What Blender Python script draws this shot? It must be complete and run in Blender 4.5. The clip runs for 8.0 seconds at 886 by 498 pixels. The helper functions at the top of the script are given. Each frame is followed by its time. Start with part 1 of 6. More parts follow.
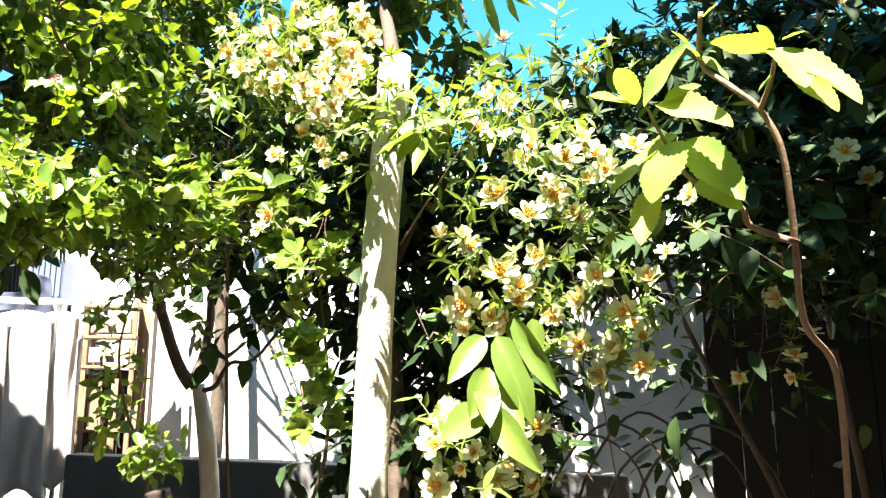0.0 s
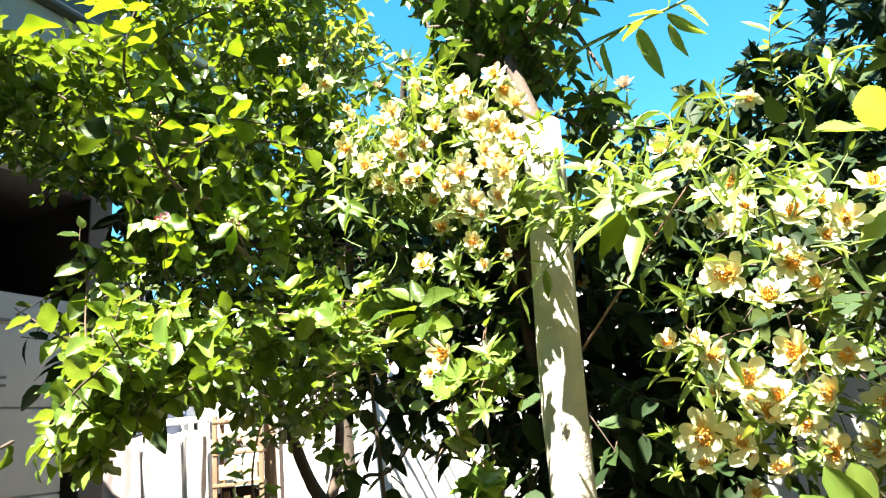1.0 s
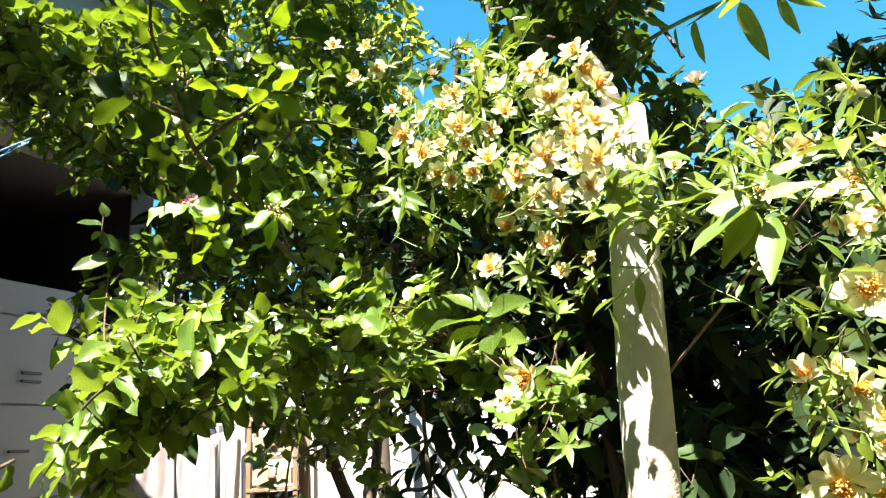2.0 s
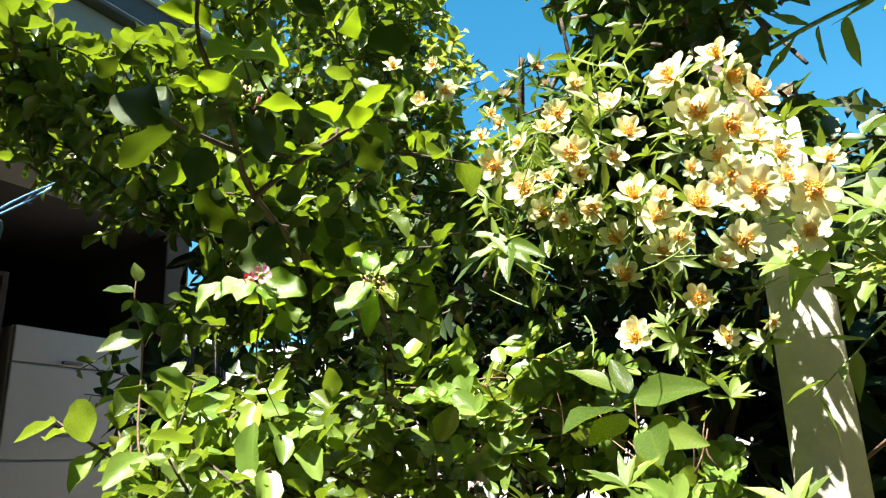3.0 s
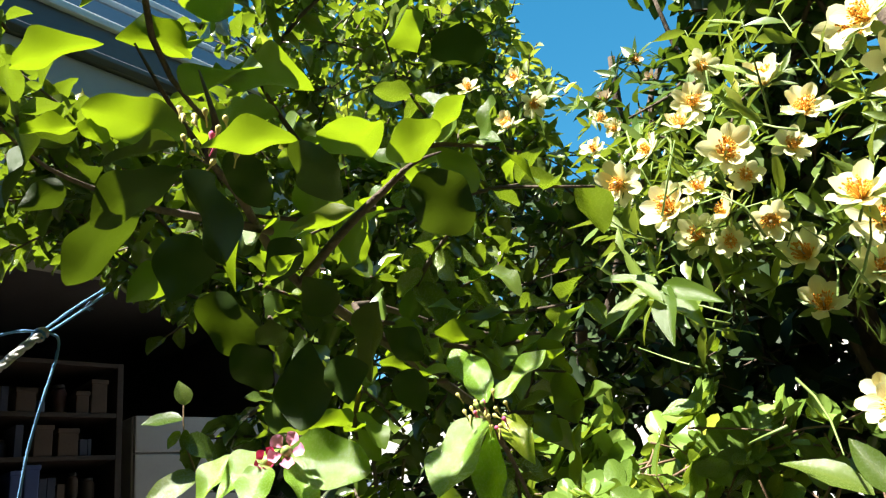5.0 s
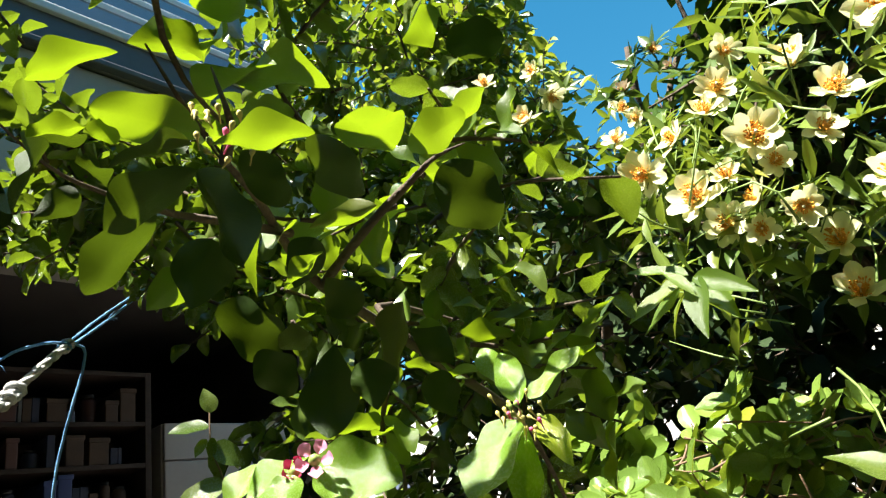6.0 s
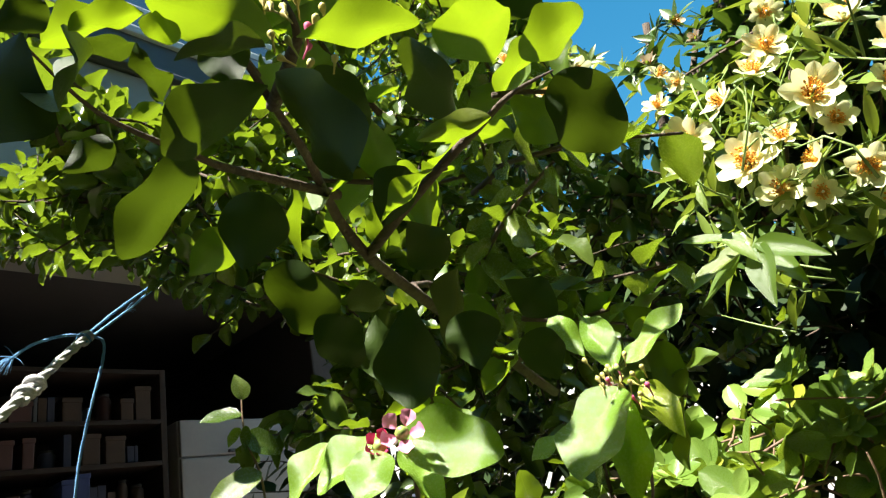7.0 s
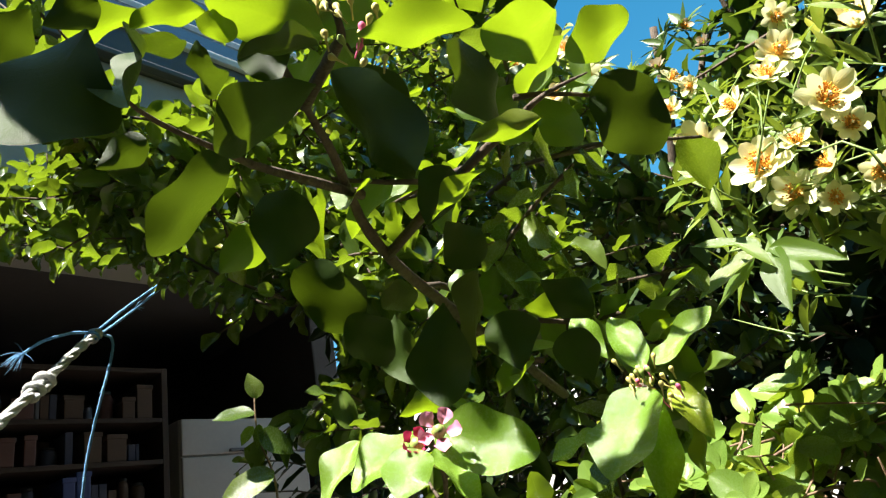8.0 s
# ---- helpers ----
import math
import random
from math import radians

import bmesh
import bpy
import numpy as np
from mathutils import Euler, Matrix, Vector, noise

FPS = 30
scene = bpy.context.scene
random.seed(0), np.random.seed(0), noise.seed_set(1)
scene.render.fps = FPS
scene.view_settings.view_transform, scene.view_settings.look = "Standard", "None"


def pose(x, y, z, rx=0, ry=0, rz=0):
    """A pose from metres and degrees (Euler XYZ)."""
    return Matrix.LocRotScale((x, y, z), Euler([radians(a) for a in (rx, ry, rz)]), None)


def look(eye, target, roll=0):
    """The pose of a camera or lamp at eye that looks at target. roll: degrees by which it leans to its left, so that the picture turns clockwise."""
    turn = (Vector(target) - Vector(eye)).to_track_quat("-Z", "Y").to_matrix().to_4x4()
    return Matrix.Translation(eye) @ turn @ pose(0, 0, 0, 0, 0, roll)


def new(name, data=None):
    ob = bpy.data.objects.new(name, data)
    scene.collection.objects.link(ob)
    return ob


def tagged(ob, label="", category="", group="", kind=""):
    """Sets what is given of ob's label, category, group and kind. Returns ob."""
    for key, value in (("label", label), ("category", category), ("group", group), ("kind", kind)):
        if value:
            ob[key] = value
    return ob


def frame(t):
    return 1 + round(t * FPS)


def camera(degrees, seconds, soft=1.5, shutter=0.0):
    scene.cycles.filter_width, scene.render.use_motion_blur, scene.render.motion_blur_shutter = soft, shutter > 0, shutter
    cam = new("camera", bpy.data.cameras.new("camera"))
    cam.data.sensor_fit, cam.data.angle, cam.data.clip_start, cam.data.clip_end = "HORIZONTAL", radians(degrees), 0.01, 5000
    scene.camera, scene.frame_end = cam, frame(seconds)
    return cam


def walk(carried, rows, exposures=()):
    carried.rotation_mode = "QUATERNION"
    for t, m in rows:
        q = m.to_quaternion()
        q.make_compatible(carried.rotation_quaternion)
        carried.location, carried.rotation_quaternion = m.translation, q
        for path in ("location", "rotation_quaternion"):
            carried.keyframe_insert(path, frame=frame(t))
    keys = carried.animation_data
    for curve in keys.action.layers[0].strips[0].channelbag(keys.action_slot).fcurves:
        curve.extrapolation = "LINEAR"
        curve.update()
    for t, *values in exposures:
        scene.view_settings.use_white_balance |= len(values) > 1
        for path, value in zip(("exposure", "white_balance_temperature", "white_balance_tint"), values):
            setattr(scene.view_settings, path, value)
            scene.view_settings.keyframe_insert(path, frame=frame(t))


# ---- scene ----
cam = camera(66.0, 8.0, soft=1.25)
PATH = [
    (0, (0, 0, 1.5), (-0.522, 1.899, 1.849), -0.0),
    (0.5, (-0.095, 0.121, 1.572), (-0.728, 1.963, 2.025), -2.3),
    (1, (-0.207, 0.198, 1.633), (-0.965, 1.966, 2.181), -6.0),
    (1.5, (-0.256, 0.265, 1.659), (-1.038, 2.005, 2.259), -5.6),
    (2, (-0.303, 0.309, 1.668), (-1.154, 2.025, 2.244), -3.7),
    (2.2, (-0.351, 0.328, 1.686), (-1.251, 2.005, 2.298), -3.9),
    (3.3, (-0.475, 0.462, 1.79), (-1.394, 2.101, 2.472), -5.0),
    (3.5, (-0.471, 0.479, 1.798), (-1.417, 2.087, 2.519), -6.4),
    (4, (-0.498, 0.515, 1.826), (-1.569, 2.031, 2.572), -10.7),
    (4.5, (-0.542, 0.558, 1.856), (-1.639, 2.047, 2.618), -9.9),
    (6, (-0.57, 0.579, 1.867), (-1.733, 2.006, 2.65), -11.0),
    (6.5, (-0.575, 0.579, 1.867), (-1.74, 2.008, 2.642), -11.9),
    (7, (-0.614, 0.586, 1.87), (-1.797, 2.003, 2.639), -12.1),
    (7.5, (-0.626, 0.58, 1.87), (-1.818, 1.988, 2.642), -11.9),
    (8, (-0.621, 0.578, 1.871), (-1.803, 1.993, 2.645), -11.5),
]
walk(cam, [(t, look(eye, target, roll)) for t, eye, target, roll in PATH],
     exposures=[(0.0, 3.16), (0.6, 3.1), (1.0, 2.92), (1.5, 2.71), (2.0, 2.61), (3.5, 2.21), (8.0, 2.1)])

# ---- world and sun ----
SUN_WAY = Vector((-0.038, -0.482, 0.875)).normalized()
world = bpy.data.worlds.new("sky")
scene.world = world
world.use_nodes = True
wn, wl = world.node_tree.nodes, world.node_tree.links
sky = wn.new("ShaderNodeTexSky")
sky.sky_type, sky.sun_disc = "NISHITA", False
sky.sun_elevation = math.asin(SUN_WAY.z)
sky.sun_rotation = math.atan2(SUN_WAY.x, SUN_WAY.y)
sky.air_density, sky.dust_density, sky.ozone_density = 1.0, 0.3, 2.0
wn["Background"].inputs["Strength"].default_value = 0.056
deep = wn.new("ShaderNodeHueSaturation")
deep.inputs["Saturation"].default_value, deep.inputs["Hue"].default_value = 1.35, 0.475
wl.new(sky.outputs[0], deep.inputs["Color"])
wl.new(deep.outputs[0], wn["Background"].inputs["Color"])
sun_data = bpy.data.lights.new("sun", "SUN")
sun_data.energy, sun_data.angle, sun_data.color = 5.0, radians(0.55), (1.0, 0.95, 0.86)
sun = new("sun", sun_data)
sun.matrix_world = look(SUN_WAY * 30, (0, 0, 0))


# ---- materials ----
class Nodes:
    """A small wrapper to write node materials in few lines."""

    def __init__(self, name):
        self.mat = bpy.data.materials.new(name)
        self.mat.use_nodes = True
        self.n, self.l = self.mat.node_tree.nodes, self.mat.node_tree.links
        self.out = self.n["Material Output"]
        self.bsdf = self.n["Principled BSDF"]

    def add(self, kind, **values):
        node = self.n.new("ShaderNode" + kind)
        for key, value in values.items():
            if key in node.inputs:
                node.inputs[key].default_value = value
        return node

    def link(self, a, b):
        self.l.new(a, b)

    def coords(self, what="Object"):
        return self.add("TexCoord").outputs[what]

    def noise(self, scale, detail=4, rough=0.6, vec=None):
        node = self.add("TexNoise", Scale=scale, Detail=detail, Roughness=rough)
        self.link(vec if vec is not None else self.coords(), node.inputs["Vector"])
        return node.outputs["Fac"]

    def ramp(self, fac, stops):
        node = self.add("ValToRGB")
        while len(node.color_ramp.elements) < len(stops):
            node.color_ramp.elements.new(0.5)
        for el, (at, col) in zip(node.color_ramp.elements, stops):
            el.position, el.color = at, (*col, 1)
        self.link(fac, node.inputs["Fac"])
        return node.outputs["Color"]

    def math(self, op, a, b=0.5, clamp=False):
        node = self.n.new("ShaderNodeMath")
        node.operation, node.use_clamp = op, clamp
        for sock, v in zip(node.inputs, (a, b)):
            if isinstance(v, (int, float)):
                sock.default_value = v
            else:
                self.link(v, sock)
        return node.outputs[0]

    def mix(self, fac, a, b, blend="MIX"):
        node = self.n.new("ShaderNodeMix")
        node.data_type, node.blend_type = "RGBA", blend
        for sock, v in ((node.inputs[0], fac), (node.inputs[6], a), (node.inputs[7], b)):
            if isinstance(v, (int, float)):
                sock.default_value = v
            elif isinstance(v, tuple):
                sock.default_value = (*v, 1)
            else:
                self.link(v, sock)
        return node.outputs[2]

    def bump(self, height, strength=0.3, distance=0.002):
        node = self.add("Bump", Strength=strength, Distance=distance)
        self.link(height, node.inputs["Height"])
        self.link(node.outputs[0], self.bsdf.inputs["Normal"])
        return node.outputs[0]

    def random(self):
        a = self.n.new("ShaderNodeObjectInfo").outputs["Random"]
        b = self.n.new("ShaderNodeNewGeometry").outputs["Random Per Island"]
        return self.math("FRACT", self.math("ADD", a, b))


def leaf_material(name, dark, mid, light, glow, rough=0.38, passing=0.42, vein=0.25, gloss=0.5):
    m = Nodes(name)
    uv = m.add("SeparateXYZ")
    m.link(m.coords("UV"), uv.inputs[0])
    side = m.math("ABSOLUTE", m.math("SUBTRACT", uv.outputs[0], 0.5))
    rib = m.math("SUBTRACT", 1.0, m.math("MULTIPLY", side, 26.0), clamp=True)
    ribs = m.math("SINE", m.math("MULTIPLY", m.math("SUBTRACT", uv.outputs[1], m.math("MULTIPLY", side, 0.55)), 62.0))
    ribs = m.math("MULTIPLY", m.math("POWER", m.math("ABSOLUTE", ribs), 6.0), 0.35)
    veins = m.math("MAXIMUM", rib, ribs)
    base = m.ramp(m.random(), [(0.0, dark), (0.55, mid), (0.93, light), (1.0, (light[0] * 1.7, light[1] * 1.15, light[2] * 0.6))])
    blot = m.noise(60.0, 5)
    base = m.mix(m.math("MULTIPLY", blot, 0.5), base, (mid[0] * 0.6, mid[1] * 0.7, mid[2] * 0.6))
    base = m.mix(m.math("MULTIPLY", veins, vein), base, (light[0] * 1.5, light[1] * 1.2, light[2] * 1.3))
    m.link(base, m.bsdf.inputs["Base Color"])
    m.bsdf.inputs["Specular IOR Level"].default_value = gloss
    m.link(m.math("ADD", m.math("MULTIPLY", m.noise(25.0), 0.25), rough - 0.1), m.bsdf.inputs["Roughness"])
    n = m.bump(m.math("ADD", m.math("MULTIPLY", veins, -0.2), m.noise(160.0, 3)), 0.35, 0.0008)
    tr = m.add("BsdfTranslucent")
    m.link(m.mix(m.math("MULTIPLY", blot, 0.5), glow, (glow[0] * 0.6, glow[1] * 0.75, glow[2] * 0.5)), tr.inputs["Color"])
    m.link(n, tr.inputs["Normal"])
    mixer = m.add("MixShader", Fac=passing)
    m.link(m.bsdf.outputs[0], mixer.inputs[1])
    m.link(tr.outputs[0], mixer.inputs[2])
    m.link(mixer.outputs[0], m.out.inputs["Surface"])
    return m.mat


def rough_material(name, col, col2, scale=8.0, rough=0.7, bump=0.3, fine=90.0, metal=0.0, spec=0.5):
    """Two tones mixed by coarse noise, fine relief; used for plaster, bark, cloth, paint."""
    m = Nodes(name)
    coarse = m.noise(scale, 6, 0.65)
    small = m.noise(fine, 4, 0.6)
    base = m.ramp(coarse, [(0.3, col2), (0.62, col)])
    base = m.mix(m.math("MULTIPLY", small, 0.35), base, tuple(c * 0.6 for c in col))
    m.link(base, m.bsdf.inputs["Base Color"])
    m.bsdf.inputs["Metallic"].default_value = metal
    m.bsdf.inputs["Specular IOR Level"].default_value = spec
    m.link(m.math("ADD", m.math("MULTIPLY", coarse, 0.2), rough - 0.1), m.bsdf.inputs["Roughness"])
    m.bump(m.math("ADD", small, coarse), bump, 0.004)
    return m.mat


def wood_material(name, col, col2, axis=2, stretch=14.0):
    m = Nodes(name)
    mp = m.add("Mapping")
    sc = [stretch * 3] * 3
    sc[axis] = stretch / 5
    mp.inputs["Scale"].default_value = sc
    m.link(m.coords(), mp.inputs["Vector"])
    grain = m.noise(1.5, 6, 0.7, mp.outputs[0])
    base = m.ramp(grain, [(0.3, col2), (0.7, col)])
    base = m.mix(m.math("MULTIPLY", m.random(), 0.5), base, tuple(c * 0.55 for c in col))
    m.link(base, m.bsdf.inputs["Base Color"])
    m.bsdf.inputs["Roughness"].default_value = 0.75
    m.bump(grain, 0.5, 0.003)
    return m.mat


def petal_material(name, tip, heart, passing=0.3, reach=0.3, mid=None):
    m = Nodes(name)
    uv = m.add("SeparateXYZ")
    m.link(m.coords("UV"), uv.inputs[0])
    f = m.math("ADD", uv.outputs[1], m.math("MULTIPLY", m.noise(70.0), 0.16))
    base = m.ramp(f, [(0.1, heart), (reach + 0.12, mid or tuple(0.5 * (a + b) for a, b in zip(tip, heart))), (reach + 0.34, tip)])
    base = m.mix(m.math("MULTIPLY", m.random(), 0.35), base, (tip[0] * 0.97, tip[1] * 0.94, tip[2] * 0.7))
    m.link(base, m.bsdf.inputs["Base Color"])
    m.bsdf.inputs["Roughness"].default_value = 0.6
    m.bsdf.inputs["Specular IOR Level"].default_value = 0.25
    n = m.bump(m.math("SINE", m.math("MULTIPLY", uv.outputs[0], 50.0)), 0.12, 0.0005)
    tr = m.add("BsdfTranslucent")
    m.link(base, tr.inputs["Color"])
    m.link(n, tr.inputs["Normal"])
    mixer = m.add("MixShader", Fac=passing)
    m.link(m.bsdf.outputs[0], mixer.inputs[1])
    m.link(tr.outputs[0], mixer.inputs[2])
    m.link(mixer.outputs[0], m.out.inputs["Surface"])
    return m.mat


LEAF_CHERRY = leaf_material("cherry_leaf", (0.036, 0.068, 0.012), (0.066, 0.108, 0.018), (0.135, 0.18, 0.034), (0.34, 0.48, 0.02), 0.24, 0.22, 0.25, 0.65)
LEAF_NEAR = leaf_material("near_cherry_leaf", (0.055, 0.098, 0.012), (0.079, 0.134, 0.016), (0.12, 0.182, 0.03), (0.39, 0.55, 0.012), 0.33, 0.30, 0.18)
# Darker copy of the near leaf, with the leaves' shade in its colour.
LEAF_SHADED = leaf_material("shaded_cherry_leaf", (0.022, 0.044, 0.008), (0.032, 0.060, 0.010), (0.050, 0.085, 0.015), (0.20, 0.30, 0.01), 0.38, 0.12, 0.08, 0.2)
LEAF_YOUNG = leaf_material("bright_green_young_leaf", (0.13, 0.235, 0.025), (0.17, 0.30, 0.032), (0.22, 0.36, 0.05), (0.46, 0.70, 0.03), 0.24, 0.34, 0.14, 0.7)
LEAF_ROUND = leaf_material("rounded_leaf", (0.095, 0.165, 0.028), (0.14, 0.225, 0.04), (0.21, 0.305, 0.06), (0.42, 0.55, 0.04), 0.26, 0.24, 0.2)
LEAF_LANCE = leaf_material("lance_leaf", (0.065, 0.11, 0.018), (0.115, 0.175, 0.028), (0.20, 0.275, 0.052), (0.38, 0.48, 0.04), 0.34, 0.22)
LEAF_SERRATE = leaf_material("serrated_leaf", (0.16, 0.24, 0.05), (0.21, 0.30, 0.06), (0.28, 0.37, 0.09), (0.45, 0.58, 0.05), 0.65, 0.36, 0.4)
# Leaf tones darkened to carry the deep shade by the wall.
LEAF_DIM = leaf_material("shade_dark_leaf", (0.012, 0.026, 0.008), (0.021, 0.042, 0.011), (0.038, 0.070, 0.018), (0.06, 0.10, 0.012), 0.6, 0.08, 0.25, 0.25)
LEAF_CANOPY = leaf_material("glossy_tree_leaf", (0.03, 0.065, 0.012), (0.05, 0.10, 0.018), (0.09, 0.15, 0.03), (0.17, 0.27, 0.02), 0.34, 0.2)
LEAF_FAR = leaf_material("yellow_green_leaf", (0.10, 0.15, 0.02), (0.17, 0.23, 0.03), (0.25, 0.31, 0.05), (0.40, 0.46, 0.04), 0.45, 0.36)
PETAL = petal_material("cream_petal", (0.86, 0.86, 0.54), (0.88, 0.50, 0.08), 0.34, 0.14, (0.88, 0.78, 0.30))
PETAL_FADED = petal_material("faded_petal", (0.46, 0.38, 0.27), (0.35, 0.18, 0.08))
PETAL_PINK = petal_material("pink_petal", (0.80, 0.32, 0.52), (0.72, 0.14, 0.32), 0.3, 0.05)
PETAL_RED = petal_material("crimson_bud", (0.55, 0.03, 0.12), (0.45, 0.02, 0.08), 0.25, 0.05)
STAMEN = rough_material("orange_stamen", (0.90, 0.46, 0.05), (0.80, 0.30, 0.03), 40, 0.6, 0.1)
STIGMA = rough_material("white_stigma", (0.85, 0.80, 0.62), (0.75, 0.68, 0.45), 60, 0.5, 0.1)
BUD_GREEN = rough_material("green_bud", (0.32, 0.42, 0.10), (0.22, 0.33, 0.07), 60, 0.5, 0.2)
BUD_YELLOW = rough_material("yellow_bud", (0.62, 0.52, 0.16), (0.45, 0.42, 0.12), 60, 0.5, 0.2)
BARK = rough_material("brown_bark", (0.11, 0.078, 0.052), (0.06, 0.042, 0.03), 30, 0.85, 0.8, 140)
STEM_BROWN = rough_material("brown_stem", (0.24, 0.15, 0.09), (0.15, 0.09, 0.06), 45, 0.7, 0.5, 200)
STEM_GREEN = rough_material("green_stem", (0.20, 0.30, 0.07), (0.14, 0.20, 0.05), 45, 0.55, 0.2, 200)
LIMEWASH = rough_material("limewashed_wood", (0.70, 0.66, 0.56), (0.50, 0.45, 0.36), 9, 0.85, 0.7, 60)
PLASTER = rough_material("white_plaster", (0.72, 0.70, 0.66), (0.58, 0.56, 0.52), 2.2, 0.9, 0.35, 40)
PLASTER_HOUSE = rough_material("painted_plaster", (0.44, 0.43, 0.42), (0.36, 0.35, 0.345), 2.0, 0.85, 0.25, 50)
# Plaster darkened so that the carport's shade lies in its colour.
PLASTER_DIM = rough_material("shade_dimmed_plaster", (0.095, 0.083, 0.077), (0.065, 0.057, 0.053), 2.0, 0.9, 0.3, 40)
SOIL = rough_material("dry_soil", (0.11, 0.085, 0.06), (0.06, 0.047, 0.035), 3.0, 0.95, 0.9, 35)
CONCRETE = rough_material("grey_concrete", (0.15, 0.145, 0.14), (0.10, 0.097, 0.094), 3.0, 0.9, 0.5, 50)
BLACK_PLASTIC = rough_material("black_plastic", (0.035, 0.035, 0.038), (0.02, 0.02, 0.022), 5.0, 0.45, 0.15, 60)
CLOTH_WHITE = rough_material("white_cotton", (0.56, 0.53, 0.51), (0.46, 0.43, 0.42), 5.0, 0.9, 0.3, 260)
CLOTH_PINK = rough_material("pale_pink_cotton", (0.46, 0.38, 0.355), (0.37, 0.30, 0.28), 5.0, 0.9, 0.3, 260)
CLOTH_DARK = rough_material("dark_blue_cotton", (0.05, 0.06, 0.10), (0.035, 0.04, 0.06), 5.0, 0.9, 0.3, 260)
CLOTH_SLATE = rough_material("slate_wool", (0.085, 0.09, 0.12), (0.06, 0.065, 0.09), 5.0, 0.9, 0.3, 260)
CLOTH_PALE = rough_material("pale_thread", (0.42, 0.42, 0.47), (0.34, 0.34, 0.38), 5.0, 0.9, 0.2, 260)
BLUE_PLASTIC = rough_material("slate_blue_plastic", (0.16, 0.20, 0.29), (0.12, 0.15, 0.22), 5.0, 0.5, 0.1, 60)
WOOD_OLD = wood_material("weathered_wood", (0.36, 0.23, 0.13), (0.17, 0.10, 0.055))
WOOD_PALE = wood_material("pale_wood", (0.50, 0.40, 0.27), (0.34, 0.25, 0.16))
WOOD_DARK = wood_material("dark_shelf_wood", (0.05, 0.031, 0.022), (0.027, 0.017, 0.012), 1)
# Near-black wood: shade put into the colour of the added fence.
SHADE_BLACK = wood_material("shade_black_wood", (0.016, 0.014, 0.012), (0.008, 0.007, 0.006))
METAL_WHITE = rough_material("white_painted_metal", (0.78, 0.79, 0.80), (0.66, 0.67, 0.69), 4.0, 0.45, 0.1, 60)
METAL_GREY = rough_material("grey_painted_metal", (0.12, 0.125, 0.13), (0.085, 0.09, 0.095), 3.0, 0.5, 0.15, 50)
# White enamel lowered to grey, holding the cabinet's deep shade.
ENAMEL = rough_material("shaded_white_enamel", (0.40, 0.385, 0.365), (0.34, 0.325, 0.31), 2.0, 0.35, 0.05, 60)
GLASS_DARK = rough_material("dark_roof_glass", (0.016, 0.018, 0.020), (0.009, 0.010, 0.012), 3.0, 0.16, 0.03, 20, 0.0, 0.5)
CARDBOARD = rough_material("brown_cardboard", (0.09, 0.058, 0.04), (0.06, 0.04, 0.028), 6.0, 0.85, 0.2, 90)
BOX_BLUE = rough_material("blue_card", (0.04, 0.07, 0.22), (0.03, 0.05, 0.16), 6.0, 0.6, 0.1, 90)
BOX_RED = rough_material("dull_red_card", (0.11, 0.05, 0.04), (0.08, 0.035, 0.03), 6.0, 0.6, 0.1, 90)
ROPE_WHITE = rough_material("white_cord", (0.82, 0.81, 0.80), (0.68, 0.67, 0.66), 120, 0.85, 1.0, 700)
ROPE_BLUE = rough_material("blue_nylon", (0.18, 0.46, 0.80), (0.10, 0.32, 0.66), 160, 0.6, 1.0, 900)


# ---- mesh tools ----
def mesh_of(name, verts, faces, mat, uvs=None, smooth=True):
    me = bpy.data.meshes.new(name)
    me.from_pydata([tuple(v) for v in verts] if not isinstance(verts, list) else verts, [], faces)
    me.materials.append(mat)
    if uvs is not None:
        layer = me.uv_layers.new(name="leaf")
        loops = np.empty(len(me.loops), dtype=np.int32)
        me.loops.foreach_get("vertex_index", loops)
        layer.data.foreach_set("uv", np.asarray(uvs, dtype=np.float32)[loops].ravel())
    me.polygons.foreach_set("use_smooth", [smooth] * len(me.polygons))
    me.update()
    return me


def hang(name, me, parent, m=None, label=""):
    """Links a mesh as one part under its thing."""
    ob = new(name, me)
    ob.parent = parent
    if m is not None:
        ob.matrix_local = m
    if label:
        ob["label"] = label
    return ob


def part(name, bm, mat, parent, label="", smooth=False):
    """Links a bmesh as one mesh object under a thing or a part."""
    me = bpy.data.meshes.new(name)
    bm.to_mesh(me)
    bm.free()
    me.materials.append(mat)
    if smooth:
        me.polygons.foreach_set("use_smooth", [True] * len(me.polygons))
    return hang(name, me, parent, None, label)


def thing(name, at, label, category, group="", kind=""):
    ob = new(name)
    ob.empty_display_size = 0.05
    ob.location = at
    bpy.context.view_layer.update()
    return tagged(ob, label, category, group, kind)


def box(size, at=(0, 0, 0), bevel=0.004, turn=0.0, tilt=0.0):
    bm = bmesh.new()
    bmesh.ops.create_cube(bm, size=1.0, matrix=Matrix.Diagonal((*size, 1)))
    if bevel:
        bmesh.ops.bevel(bm, geom=bm.edges[:], offset=min(bevel, min(size) * 0.4), segments=2, affect="EDGES", profile=0.6)
    bm.transform(pose(*at, tilt, 0, turn))
    return bm


